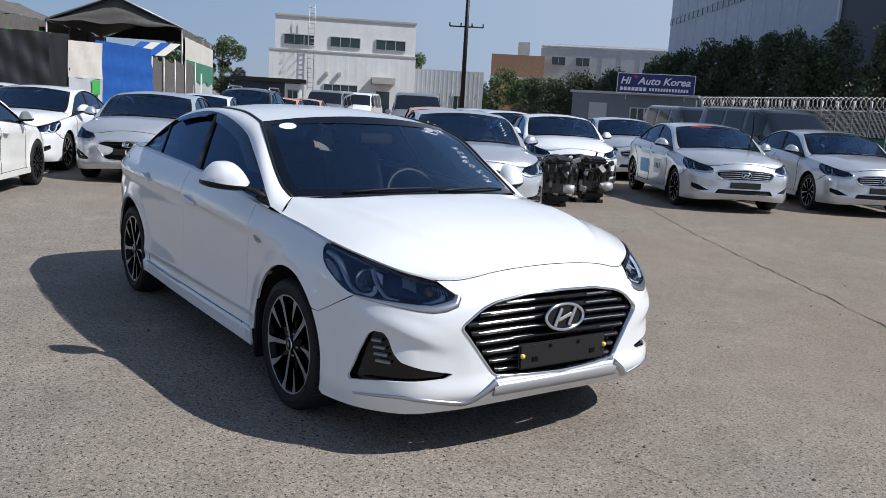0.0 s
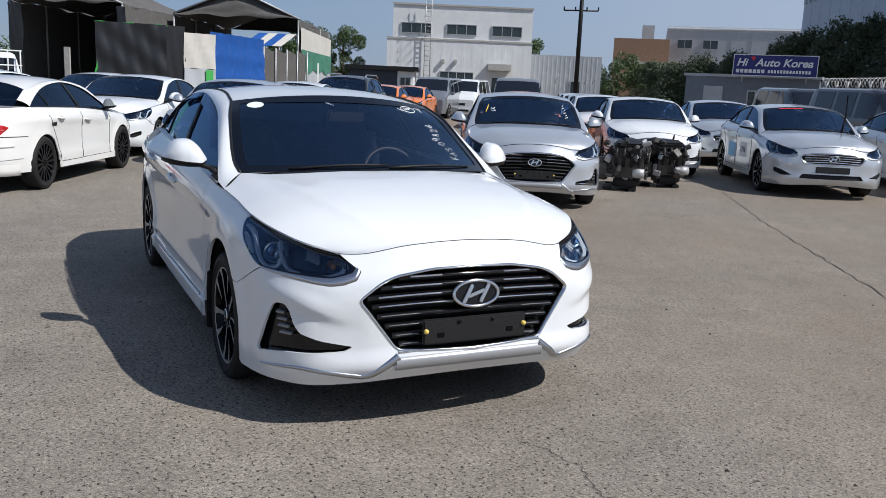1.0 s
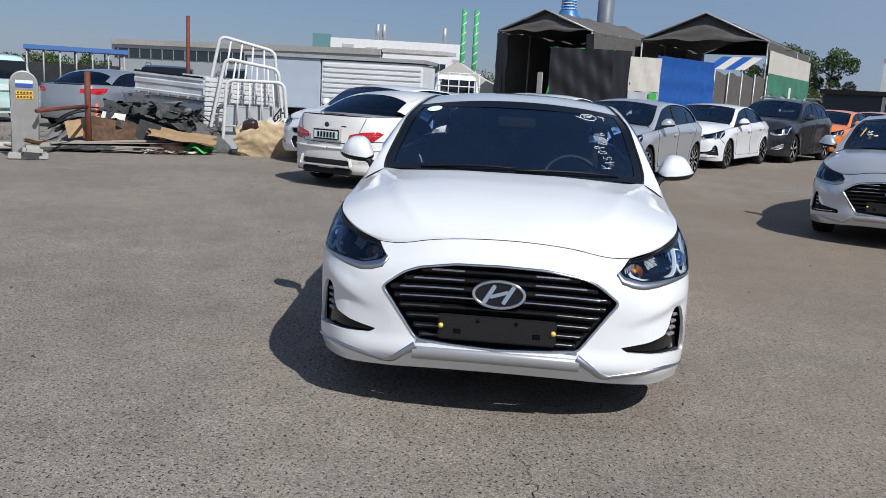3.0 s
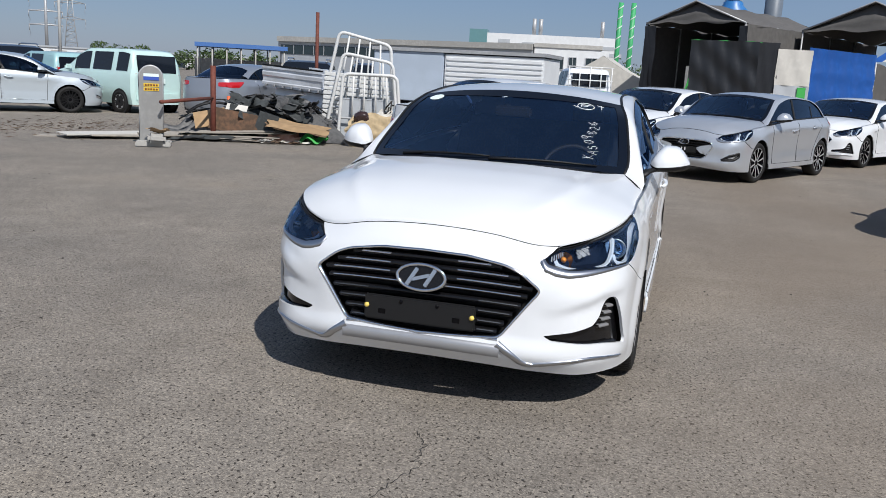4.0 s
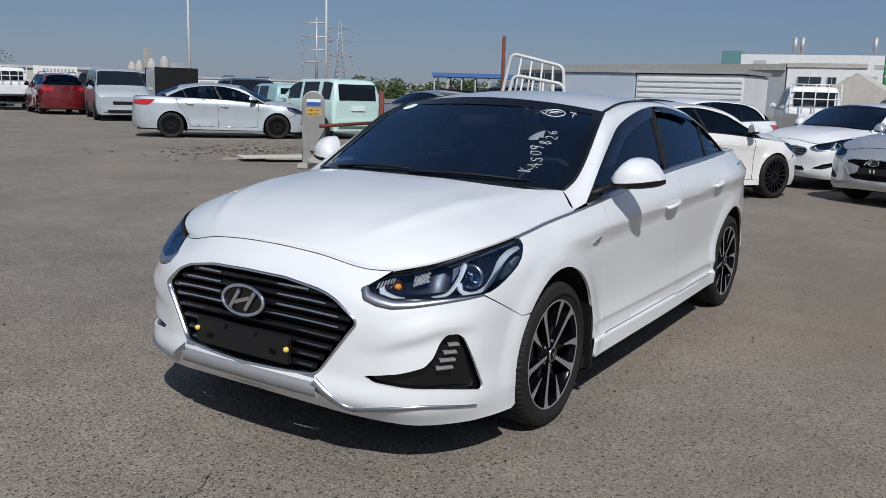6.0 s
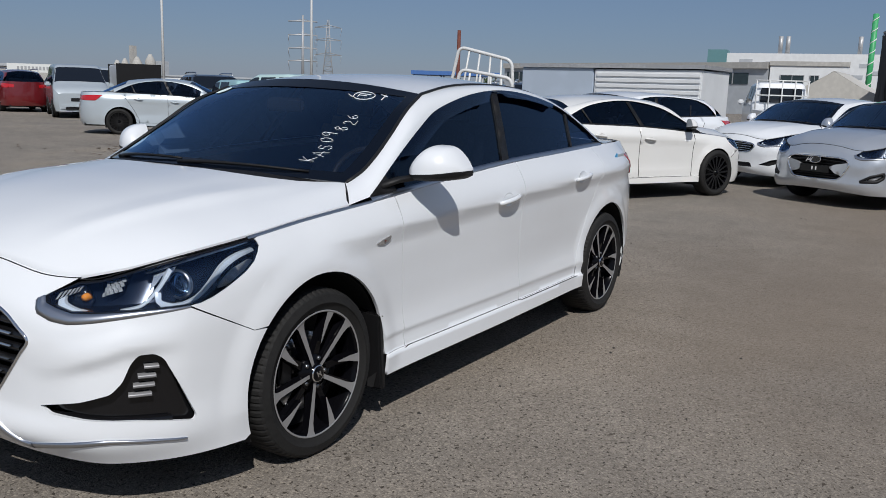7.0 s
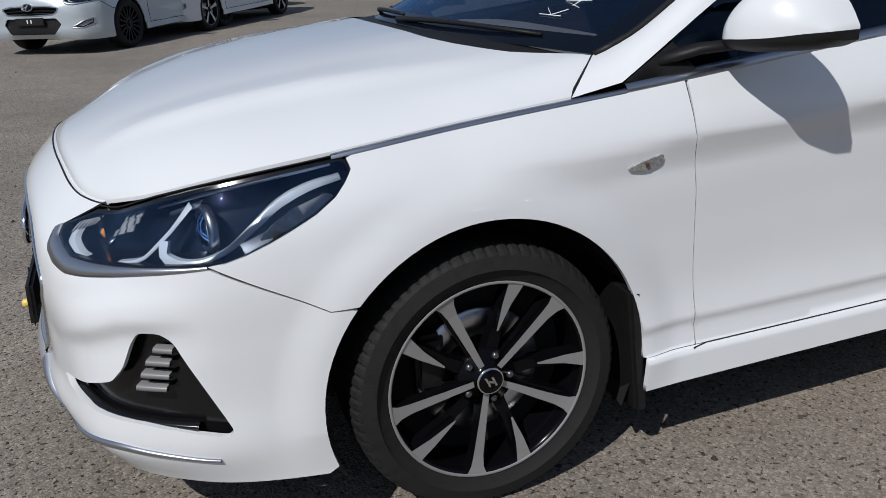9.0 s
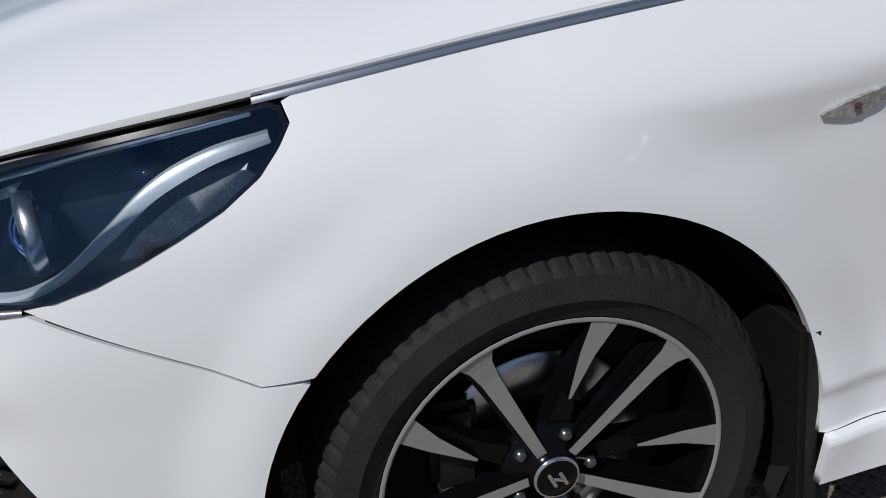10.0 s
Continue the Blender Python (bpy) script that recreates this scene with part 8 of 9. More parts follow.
# ---- scrap corner and yard things ----
def gate(m, shape, label, bars=4, foot=0.35):
    """A bent-tube truck headboard: a tapering tube frame with upright bars."""
    root = thing("headboard_frame", m, label, "truck frame", "white headboards")
    (x0, z0), (x1, z1), (x2, z2), (x3, z3) = shape
    flat = rounded([(x0, z0), (x1, z1), (x2, z2), (x3, z3)], 0.15, 6)[6:-6]
    pts = np.array([(x0, 0, z0), *[(a, 0, c) for a, c in flat], (x3, 0, z3)])
    rod("frame_tube", pts, 0.036, STEELWHITE, root)
    low = [(x0 + (x1 - x0) * foot, z0 + (z1 - z0) * foot), (x3 + (x2 - x3) * foot, z3 + (z2 - z3) * foot)]
    rod("cross_tube", [(low[0][0], 0, low[0][1]), (low[1][0], 0, low[1][1])], 0.022, STEELWHITE, root, sides=6)
    for k in range(bars):
        f = (k + 1) / (bars + 1)
        a = np.array(low[0]) * (1 - f) + np.array(low[1]) * f
        b = np.array((x1, z1)) * (1 - f) + np.array((x2, z2)) * f
        rod("upright", [(a[0], 0.0, a[1]), (b[0], 0.0, b[1])], 0.021, STEELWHITE, root, sides=6)
        slab("weld_tab", (0.05, 0.03, 0.05), (b[0], 0.0, b[1] - 0.03), STEELWHITE, root, bevel=0.008)
    return root


fm, _ = facade_frame((-12.15, -5.95), (-12.5, -4.68))
gate(fm, [(-0.10, 0.0), (-0.02, 1.40), (1.10, 1.40), (1.24, 0.0)], "white tube truck headboard standing on the ground")
gate(fm @ pose(0, 0.28, 0), [(-0.42, 0.10), (-0.07, 1.82), (0.98, 1.66), (1.14, 0.10)], "white tube truck headboard leaning behind another")
gate(fm @ pose(0, 0.60, 0), [(-0.62, 0.20), (-0.20, 2.27), (0.90, 2.02), (1.02, 0.20)], "tall white tube truck headboard with bars")
# slatted board and sheet caught between the headboards
sb = thing("slatted_board", fm @ pose(-0.56, 0.44, 0, 0, 2.5, 0), "white slatted truck side board on end", "truck board")
for k in range(10):
    slab("slat", (1.55, 0.03, 0.085), (0.80, 0, 0.50 + 0.098 * k), STEELWHITE, sb, bevel=0.012)
for x in (0.06, 0.8, 1.5):
    slab("batten", (0.07, 0.03, 1.42), (x, 0.03, 0.74), STEELWHITE, sb, bevel=0.008)
for k in range(4):
    slab("slat", (0.30, 0.03, 0.085), (0.16, 0, 0.10 + 0.098 * k), STEELWHITE, sb, bevel=0.012)
gp = thing("grey_sheet", fm @ pose(0, 0.13, 0), "grey steel sheet leaning in the headboards", "sheet metal")
slab("sheet_face", (1.10, 0.015, 0.86), (0.49, 0, 0.45), PANELGREY, gp, bevel=0.004)
slab("folded_edge", (1.10, 0.03, 0.03), (0.49, 0, 0.885), PANELGREY, gp, bevel=0.006)
bed, L = facade_frame((-13.4, -8.9), (-12.5, -6.3))
BEDSILVER = mat("silver_bed_paint", (0.70, 0.73, 0.77), 0.32, 0.25, 0.4, 0.15, 6.0)
bt = thing("truck_bed", bed @ pose(0.55, 0, 0), "dented silver dropside truck bed", "truck body")
L = 1.86


def dropside(name, y, label=""):
    """A pressed side board: rolled top edge, two broad folds, a lower lip."""
    prof = np.array([(0.0, 0.0), (-0.03, 0.0), (-0.035, 0.05), (-0.01, 0.07), (-0.012, 0.17), (-0.032, 0.20), (-0.034, 0.27), (-0.012, 0.30), (-0.012, 0.34), (-0.04, 0.355), (-0.04, 0.40), (0.0, 0.405)])
    xs = np.linspace(0, L, 15)
    g = np.array([[(x, y + p[0] + 0.006 * math.sin(5.1 * x + 9 * p[1]), 1.075 + p[1] - 0.045 * x) for p in prof] for x in xs])
    smooth_sharp(put_grid(name, g, BEDSILVER, bt, label), 30)


dropside("side_board", 0.0, "pressed silver dropside board")
dropside("rear_board", 1.5)
slab("bed_floor", (L, 1.5, 0.08), (L / 2, 0.75, 1.02), BEDSILVER, bt, bevel=0.01, turn=(0, 2.6, 0))
slab("top_rail", (L, 0.05, 0.035), (L / 2, -0.02, 1.455), BLACK, bt, bevel=0.01, turn=(0, 2.6, 0))
for k in range(7):
    slab("hinge", (0.05, 0.04, 0.06), (0.12 + 0.27 * k, -0.03, 1.055 - 0.012 * k), GALV, bt, bevel=0.01)
slab("skirt_panel", (L * 0.95, 0.03, 0.38), (L / 2 + 0.1, 0.22, 0.76), BEDSILVER, bt, bevel=0.03, turn=(-14, 3, 0))
for y in (0.45, 1.1):
    slab("chassis_rail", (L, 0.12, 0.20), (L / 2, y, 0.88), BLACK, bt)
for x in (0.35, L - 0.35):
    slab("stand", (0.16, 0.9, 0.80), (x, 0.78, 0.40), GALV, bt)


def crumple(name, m, sx, sy, lift, material, parent, seed, n=12, label=""):
    """A bent, wrinkled sheet."""
    r = np.random.default_rng(seed)
    ph, fr = r.uniform(0, 6.3, 6), r.uniform(1.0, 3.4, 6)
    g = np.empty((n, n, 3))
    for i in range(n):
        for j in range(n):
            u, v = i / (n - 1), j / (n - 1)
            z = sum(np.sin(fr[k] * 3 * (u if k % 2 else v) + ph[k] + 2 * u * v) / (k + 2) for k in range(6))
            g[i, j] = (sx * (u - 0.5) + 0.04 * np.sin(9 * v + ph[0]), sy * (v - 0.5) + 0.04 * np.sin(9 * u + ph[1]), lift * z)
    lo = g[..., 2].min()
    g[..., 2] -= lo
    a = put_grid(name, g, material, parent, label)
    a.matrix_basis = m
    return a


SCRAP_GREY = mat("grey_car_carpet", (0.06, 0.068, 0.07), 0.85, 0.0, 0.0, 0.5, 12.0, 0.4, 30)
hm, _ = facade_frame((-10.35, -8.2), (-11.45, -5.75))
heap = thing("scrap_heap", hm, "heap of black car trim, cardboard and plywood scrap", "scrap")
rng = np.random.default_rng(11)


def mound(x, y):
    """Height of the heap's body over the ground; x along its front, y to its back."""
    return 0.84 * max(0.0, 1 - ((x - 1.25) / 1.65) ** 2) ** 0.8 * max(0.0, 1 - ((y - 1.05) / 0.85) ** 2) ** 0.6


core = np.array([[(-0.45 + 3.3 * i / 20, 1.9 * j / 12, mound(-0.45 + 3.3 * i / 20, 1.9 * j / 12) * (0.86 + 0.2 * rng.random())) for j in range(13)] for i in range(21)])
put_grid("trim_mass", core, SCRAP, heap, flip=True)
for k in range(34):
    x, y = rng.uniform(0.0, 2.5), rng.uniform(0.55, 1.6)
    crumple("trim_piece", pose(x, y, mound(x, y) - 0.05, rng.uniform(-24, 30), rng.uniform(-22, 22), rng.uniform(0, 360)), rng.uniform(0.35, 0.9), rng.uniform(0.16, 0.4), 0.05, SCRAP, heap, 200 + k)
for k in range(16):
    a = rng.uniform(-0.5, 0.5) + (3.14 if k % 2 else 0)
    x, y = rng.uniform(0.3, 1.9), rng.uniform(0.6, 1.1)
    z = mound(x, y)
    p = np.array([(x, y, z), (x + 0.25 * np.cos(a), y + 0.1 * np.sin(a), z + 0.03), (x + 0.55 * np.cos(a), y - 0.06, z - 0.02), (x + 0.85 * np.cos(a), y - 0.1, z - 0.20)])
    rod("rubber_seal", curve3(p, np.linspace(0, 1, 14)), rng.uniform(0.012, 0.022), BLACK, heap, sides=6)
for k in range(12):
    x, y = rng.uniform(0.75, 2.2), rng.uniform(0.38, 0.8)
    crumple("grey_cloth", pose(x, y, mound(x, y) - 0.04, rng.uniform(10, 42), rng.uniform(-20, 20), rng.uniform(-50, 50)), rng.uniform(0.5, 0.9), rng.uniform(0.3, 0.5), 0.08, SCRAP_GREY if k % 3 else SCRAP, heap, 300 + k, n=18)
crumple("black_sheet", pose(-0.35, 0.75, 0.04, 8, -18, 20), 1.0, 0.5, 0.10, SCRAP, heap, 51, n=16)
# boards and sheets along the front
RUSTBOARD = mat("rusty_board", (0.17, 0.085, 0.045), 0.85, vary=0.6, scale=10, second=(0.06, 0.035, 0.02))
slab("rusty_board", (1.05, 0.02, 0.46), (0.70, 0.02, 0.34), RUSTBOARD, heap, "rust-brown stained board", bevel=0.004, turn=(-24, 9, -4))
slab("cardboard_flap", (0.62, 0.02, 0.40), (0.16, 0.16, 0.40), CARDBOARD, heap, bevel=0.004, turn=(-42, -12, 6))
slab("white_card", (0.42, 0.015, 0.30), (0.66, 0.24, 0.58), TARP_WHITE, heap, bevel=0.003, turn=(-50, 6, -6))
slab("grey_board", (0.42, 0.02, 0.52), (1.26, -0.06, 0.30), SCRAP_GREY, heap, bevel=0.004, turn=(-14, 14, -20))
crumple("cardboard_sheet", pose(1.90, -0.22, 0.31, 12, 6, -5), 1.18, 0.62, 0.025, CARDBOARD, heap, 31, label="torn brown cardboard")
crumple("cardboard_sheet", pose(1.88, -0.19, 0.285, 10, 7, -8), 1.20, 0.60, 0.03, mat("dark_cardboard", (0.25, 0.16, 0.09), 0.85, vary=0.4, scale=8), heap, 36)
crumple("red_cloth", pose(1.62, -0.16, 0.05, 38, 0, 0), 0.66, 0.34, 0.08, mat("faded_red_cloth", (0.30, 0.08, 0.05), 0.8, vary=0.6, scale=9, second=(0.5, 0.32, 0.26)), heap, 33, n=18)
crumple("green_bag", pose(2.20, -0.30, 0.02, 16, 0, 0), 0.52, 0.34, 0.08, GREEN, heap, 34, n=18, label="bright green plastic bag")
for k in range(6):
    crumple("white_scrap", pose(1.15 + 0.17 * k, -0.52 + 0.05 * (k % 2), 0.012, 0, 0, 30 * k), 0.28, 0.14, 0.03, TARP_WHITE if k % 2 else DIRT, heap, 60 + k, n=8)
slab("black_void_board", (1.5, 0.03, 0.20), (1.7, 0.06, 0.10), SCRAP, heap, bevel=0.004)
for k in range(6):
    slab("plywood_sheet", (1.75, 0.60, 0.014), (0.35 + 0.16 * k - 0.35 * (k % 2), -0.20 + 0.05 * k, 0.055 + 0.028 * k), PLYWOOD, heap, bevel=0.003, turn=(3 * (k % 3) - 2, 1.6 - k * 0.9, 5 * (k % 4) - 8))
for k in range(2):
    crumple("black_mat", pose(-0.15 + 0.52 * k, -0.46, 0.01, 0, 0, 8 * k), 0.62, 0.34, 0.05, SCRAP_GREY, heap, 37 + k, n=16)
crumple("bumper_strip", pose(1.0, -0.52, 0.01, 0, 0, 2), 1.0, 0.09, 0.03, SCRAP, heap, 39)

planks = thing("plank_pile", pose(-9.75, -8.75, 0, 0, 0, 137), "loose weathered plywood boards lying on the asphalt", "boards")
for k in range(9):
    a = rng.uniform(0, 1)
    slab("board", (1.3 + 0.5 * rng.random(), 0.34 + 0.2 * rng.random(), 0.022), (1.35 - 0.33 * k + 0.1 * a, -0.05 + 0.13 * (k % 3), 0.015 + 0.022 * (k % 4)), (PLYWOOD, TARP_WHITE, PLYWOOD)[k % 3], planks, bevel=0.003, turn=(1.5 * (k % 2), 0.8 - 0.8 * (k % 3), -12 + 9 * (k % 4)))
bag = thing("bulk_sack", pose(-11.70, -4.92, 0, 0, 0, 105), "cream bulk sack heaped with scrap", "sack")
bm = bmesh.new()
bmesh.ops.create_cube(bm, size=1)
bmesh.ops.subdivide_edges(bm, edges=bm.edges[:], cuts=23, use_grid_fill=True)
for v in bm.verts:
    p = v.co.copy()
    k = 1 + 0.12 * (1 - (2 * p.z) ** 2) - 0.55 * max(0.0, p.z - 0.30)
    # soft bulges, then sharp folds in the cloth
    fold = abs(noise.noise(Vector((p.x * 5 + p.z * 2, p.y * 5, p.z * 3.4 + p.x)))) * 0.14 + abs(noise.noise(Vector((p.x * 11, p.y * 11 + 3, p.z * 8 + p.x * 4)))) * 0.06
    z = (p.z + 0.5) * (0.60 + 0.16 * noise.noise(Vector((p.x * 2.6 + 7, p.y * 2.6, 1.0))) + 0.10 * p.x)
    r = 1 + noise.noise(p * 2.3) * 0.12 - fold
    v.co = Vector((p.x * 1.16 * k * r, p.y * 0.86 * k * r, max(0.0, z * (1 - 0.5 * fold))))
smooth_sharp(part("sack_body", bm, SACK, bag, smooth=True), 28)
v, f = lathe([(0, -0.05), (0.10, -0.05), (0.155, -0.02), (0.17, 0.05), (0.15, 0.12), (0.09, 0.15), (0.0, 0.155)], 26)
v = [Vector(q) * (1 + 0.16 * noise.noise(Vector(q) * 13)) for q in v]
tb = put("bundled_bag", v, f, mat("brown_film", (0.035, 0.018, 0.016), 0.18, coat=0.5, bump=0.6, bump_scale=18), bag, "knotted dark brown plastic bag")
tb.matrix_basis = pose(-0.36, -0.40, 0.53, 18, 0, -8)
for k in range(3):
    crumple("pale_scrap", pose(-0.02 + 0.11 * k, -0.2 + 0.1 * k, 0.52 + 0.02 * k, 20, 12 - 14 * k, 40 * k), 0.26, 0.2, 0.08, TARP_WHITE, bag, 41 + k, n=14)
for a, b in (((-0.06, -0.15, 0.50), (0.09, -0.13, 0.78)), ((0.16, -0.12, 0.52), (0.20, -0.12, 0.92)), ((0.09, -0.13, 0.78), (0.20, -0.12, 0.92)), ((0.02, -0.14, 0.66), (0.18, -0.12, 0.70)), ((0.18, -0.12, 0.84), (0.25, -0.11, 0.83)), ((0.10, -0.13, 0.52), (0.15, -0.12, 0.80)), ((0.03, -0.14, 0.58), (0.17, -0.12, 0.60))):
    rod("bracket_bar", [a, b], 0.017, BLACK, bag, sides=6)

bo = thing("arched_board", facade_frame((-8.20, -8.10), (-8.445, -7.68))[0], "arched grey metal board with stickers on a concrete foot", "sign board")
a = np.linspace(0, np.pi, 16)
prof = np.concatenate([[(0.045, 0.02), (0.045, 1.17)], np.stack([0.235 - 0.19 * np.cos(a), 1.17 + 0.20 * np.sin(a)], 1)[1:-1], [(0.425, 1.17), (0.425, 0.02)]])
bm = bmesh.new()
f = bm.faces.new([bm.verts.new((x, 0, z)) for x, z in prof])
r = bmesh.ops.extrude_face_region(bm, geom=[f])
bmesh.ops.translate(bm, vec=(0, 0.05, 0), verts=[e for e in r["geom"] if isinstance(e, bmesh.types.BMVert)])
bmesh.ops.recalc_face_normals(bm, faces=bm.faces)
part("board_sheet", bm, BOARD, bo)
rod("board_rim", [(x, 0.02, z) for x, z in prof], 0.022, GALV, bo, sides=6)
box("label_blue", 0.12, 0.37, -0.008, -0.003, 1.13, 1.19, mat("blue_label", (0.04, 0.09, 0.4), 0.5), bo)
box("label_white", 0.12, 0.37, -0.008, -0.003, 1.19, 1.24, STICKER, bo)
for z in (0.95, 1.02):
    box("label_yellow", 0.12, 0.37, -0.008, -0.003, z, z + 0.055, STICKY, bo)
    for k in range(5):
        box("letter_bar", 0.14 + 0.045 * k, 0.17 + 0.045 * k, -0.012, -0.008, z + 0.012, z + 0.042, RUST, bo)
slab("concrete_foot", (0.58, 0.42, 0.10), (0.27, 0.03, 0.05), CONCRETE, bo, bevel=0.02)
slab("stone", (0.30, 0.22, 0.16), (0.33, -0.20, 0.16), CONCRETE, bo, bevel=0.05, turn=(0, 4, 12))
crumple("rag", pose(0.36, -0.2, 0.24), 0.34, 0.22, 0.05, CARDBOARD, bo, 44)
rp = thing("red_barrier", Matrix(), "rusty red steel post with a cross rail", "barrier")
rod("post", [(-10.4, -7.95, 0), (-10.4, -7.95, 1.42)], 0.055, RUST, rp, sides=6)
rod("rail", [(-8.2, -7.62, 0.78), (-10.4, -7.95, 0.80)], 0.035, RUST, rp, sides=6)
dl = thing("orange_delineator", pose(-13.3, -9.3, 0), "orange plastic traffic post", "traffic post")
v, f = lathe([(0.13, 0), (0.13, 0.03), (0.045, 0.05), (0.04, 0.72), (0, 0.74)], 16, "z")
put("tube", v, f, mat("orange_plastic", (0.75, 0.12, 0.03), 0.5), dl)


# ---- bare engines ----
def engine(m, label):
    root = thing("engine", m, label, "engine", "bare engines")
    slab("block", (0.42, 0.50, 0.34), (0, 0, 0.38), ENGINE, root, bevel=0.03)
    slab("head", (0.36, 0.48, 0.16), (0.02, 0, 0.62), ENGINE, root, bevel=0.02, turn=(0, 10, 0))
    slab("cam_cover", (0.30, 0.44, 0.09), (0.04, 0, 0.73), BLACK, root, bevel=0.03, turn=(0, 10, 0))
    slab("sump", (0.34, 0.42, 0.18), (0, 0, 0.13), BLACK, root, bevel=0.05)
    slab("gearbox", (0.38, 0.30, 0.36), (-0.02, -0.38, 0.33), ENGINE, root, bevel=0.09)
    for y, z, rr in ((0.27, 0.26, 0.09), (0.27, 0.48, 0.055), (0.28, 0.56, 0.06), (0.27, 0.34, 0.05)):
        v, f = lathe([(0, 0), (rr, 0), (rr, 0.012), (rr * 0.8, 0.02), (rr, 0.03), (rr, 0.045), (rr * 0.3, 0.045), (0, 0.05)], 20)
        put("pulley", [(q[0] + 0.12 * (z - 0.4), y + q[1], z + q[2]) for q in v], f, ENGINE if rr > 0.055 else BLACK, root)
    for k in range(4):
        y = -0.18 + 0.12 * k
        rod("intake_runner", curve3([(0.16, y, 0.62), (0.30, y, 0.66), (0.34, y, 0.52), (0.28, y, 0.40)], np.linspace(0, 1, 10)), 0.028, BLACK, root, sides=7)
        rod("exhaust_runner", curve3([(-0.16, y, 0.62), (-0.30, y, 0.58), (-0.30, y * 0.6, 0.42)], np.linspace(0, 1, 8)), 0.024, RUST, root, sides=7)
    v, f = lathe([(0, -0.09), (0.07, -0.09), (0.075, 0), (0.07, 0.09), (0, 0.09)], 18)
    put("alternator", [(0.28 + q[0], 0.18 + q[1], 0.30 + q[2]) for q in v], f, GALV, root)
    r = np.random.default_rng(int(abs(m.translation.x * 100)))
    for k in range(28):
        p0 = np.array([r.uniform(-0.25, 0.32), r.uniform(-0.45, 0.25), r.uniform(0.5, 0.78)])
        p1 = np.array([r.uniform(-0.30, 0.38), r.uniform(-0.50, 0.28), r.uniform(0.15, 0.6)])
        rod("hose", curve3([p0, (p0 + p1) / 2 + r.normal(0, 0.09, 3), p1], np.linspace(0, 1, 10)), r.uniform(0.006, 0.016), BLACK, root, sides=5)
    for k in range(14):
        slab("bracket", tuple(r.uniform(0.04, 0.14, 3)), (r.uniform(0.10, 0.36), r.uniform(-0.45, 0.30), r.uniform(0.12, 0.78)), GALV if k % 3 == 0 else ENGINE, root, bevel=0.01, turn=tuple(r.uniform(-40, 40, 3)))
    slab("stand_skid", (0.5, 0.12, 0.06), (0, 0.1, 0.03), BLACK, root)
    slab("stand_skid", (0.5, 0.12, 0.06), (0, -0.3, 0.03), BLACK, root)
    return root


engine(parked(-6.75, 6.95, -40), "oily bare car engine on the asphalt")
engine(parked(-7.1, 8.05, -20), "dark bare car engine with hoses")
engine(parked(-7.35, 7.45, 30), "bare gearbox and engine behind two others")

# ---- shed row with tyres ----
sh = thing("red_roof_shed", facade_frame((-13.0, -40.6), (-15.6, -39.5))[0], "low shed with a dark red roof", "shed")
box("wall", -4, 2.4, 0.6, 4, 0, 2.3, BLACK, sh)
box("roof", -4.4, 2.7, -0.6, 4.4, 2.3, 2.75, mat("dark_red_roof", (0.18, 0.04, 0.03), 0.7, vary=0.2), sh, bevel=0.05)
for x in (-3.5, 0, 2.2):
    rod("post", [(x, -0.3, 0), (x, -0.3, 2.35)], 0.07, GALV, sh, sides=6)


def tyre_stack(m, n, label):
    root = thing("tyre_stack", m, label, "tyres", "tyre stacks")
    for k in range(n):
        v, f = lathe([(0.20, 0.0), (0.31, 0.0), (0.33, 0.05), (0.33, 0.15), (0.31, 0.20), (0.20, 0.20), (0.22, 0.1), (0.20, 0.0)], 20, "z")
        put("tyre", np.asarray(v) + (0.04 * math.sin(k * 2.3), 0.04 * math.cos(k * 1.7), 0.205 * k), f, TYRE, root)
    return root


for k, (x, y) in enumerate(((-16.9, -45.4), (-17.6, -46.0), (-18.2, -46.9), (-18.6, -47.8))):
    tyre_stack(parked(x, y, 0), 12 - 7 * (k == 3), "tall stack of worn tyres by the shed")
st = thing("stall_row", facade_frame((-20.0, -50.6), (-29.0, -66.5))[0], "row of low stalls with stacked goods", "stalls")
for k in range(4):
    x = 4.4 * k
    box("stall_wall", x, x + 4.2, 1, 3.5, 0, 2.3, (PANELGREY, CONCRETE, PANEL, PANELGREY)[k], st)
    box("stall_roof", x - 0.1, x + 4.3, -0.2, 3.6, 2.3, 2.42, BLACK, st)
    for j in range(5):
        box("parcel", x + 0.2 + 0.75 * j, x + 0.8 + 0.75 * j, 0.1 + 0.1 * (j % 2), 0.8, 0, 0.5 + 0.25 * ((j * 3 + k) % 4), (CARDBOARD, CONCRETE, STICKER, PLYWOOD, GALV)[(j + k) % 5], st, bevel=0.02)
box("white_locker", 17.0, 18.2, -0.3, 0.2, 0, 1.9, HOOPWHITE, st, bevel=0.02)
gsx = thing("green_goods", parked(-47.5, -95.5, 60), "pile of bright green goods", "parcel")
for k in range(8):
    slab("green_sack", (0.7, 0.6, 0.45), (-1.6 + 0.72 * (k % 4), 0, 0.23 + 0.5 * (k // 4)), GREEN if k > 1 else HOOPWHITE, gsx, bevel=0.12)

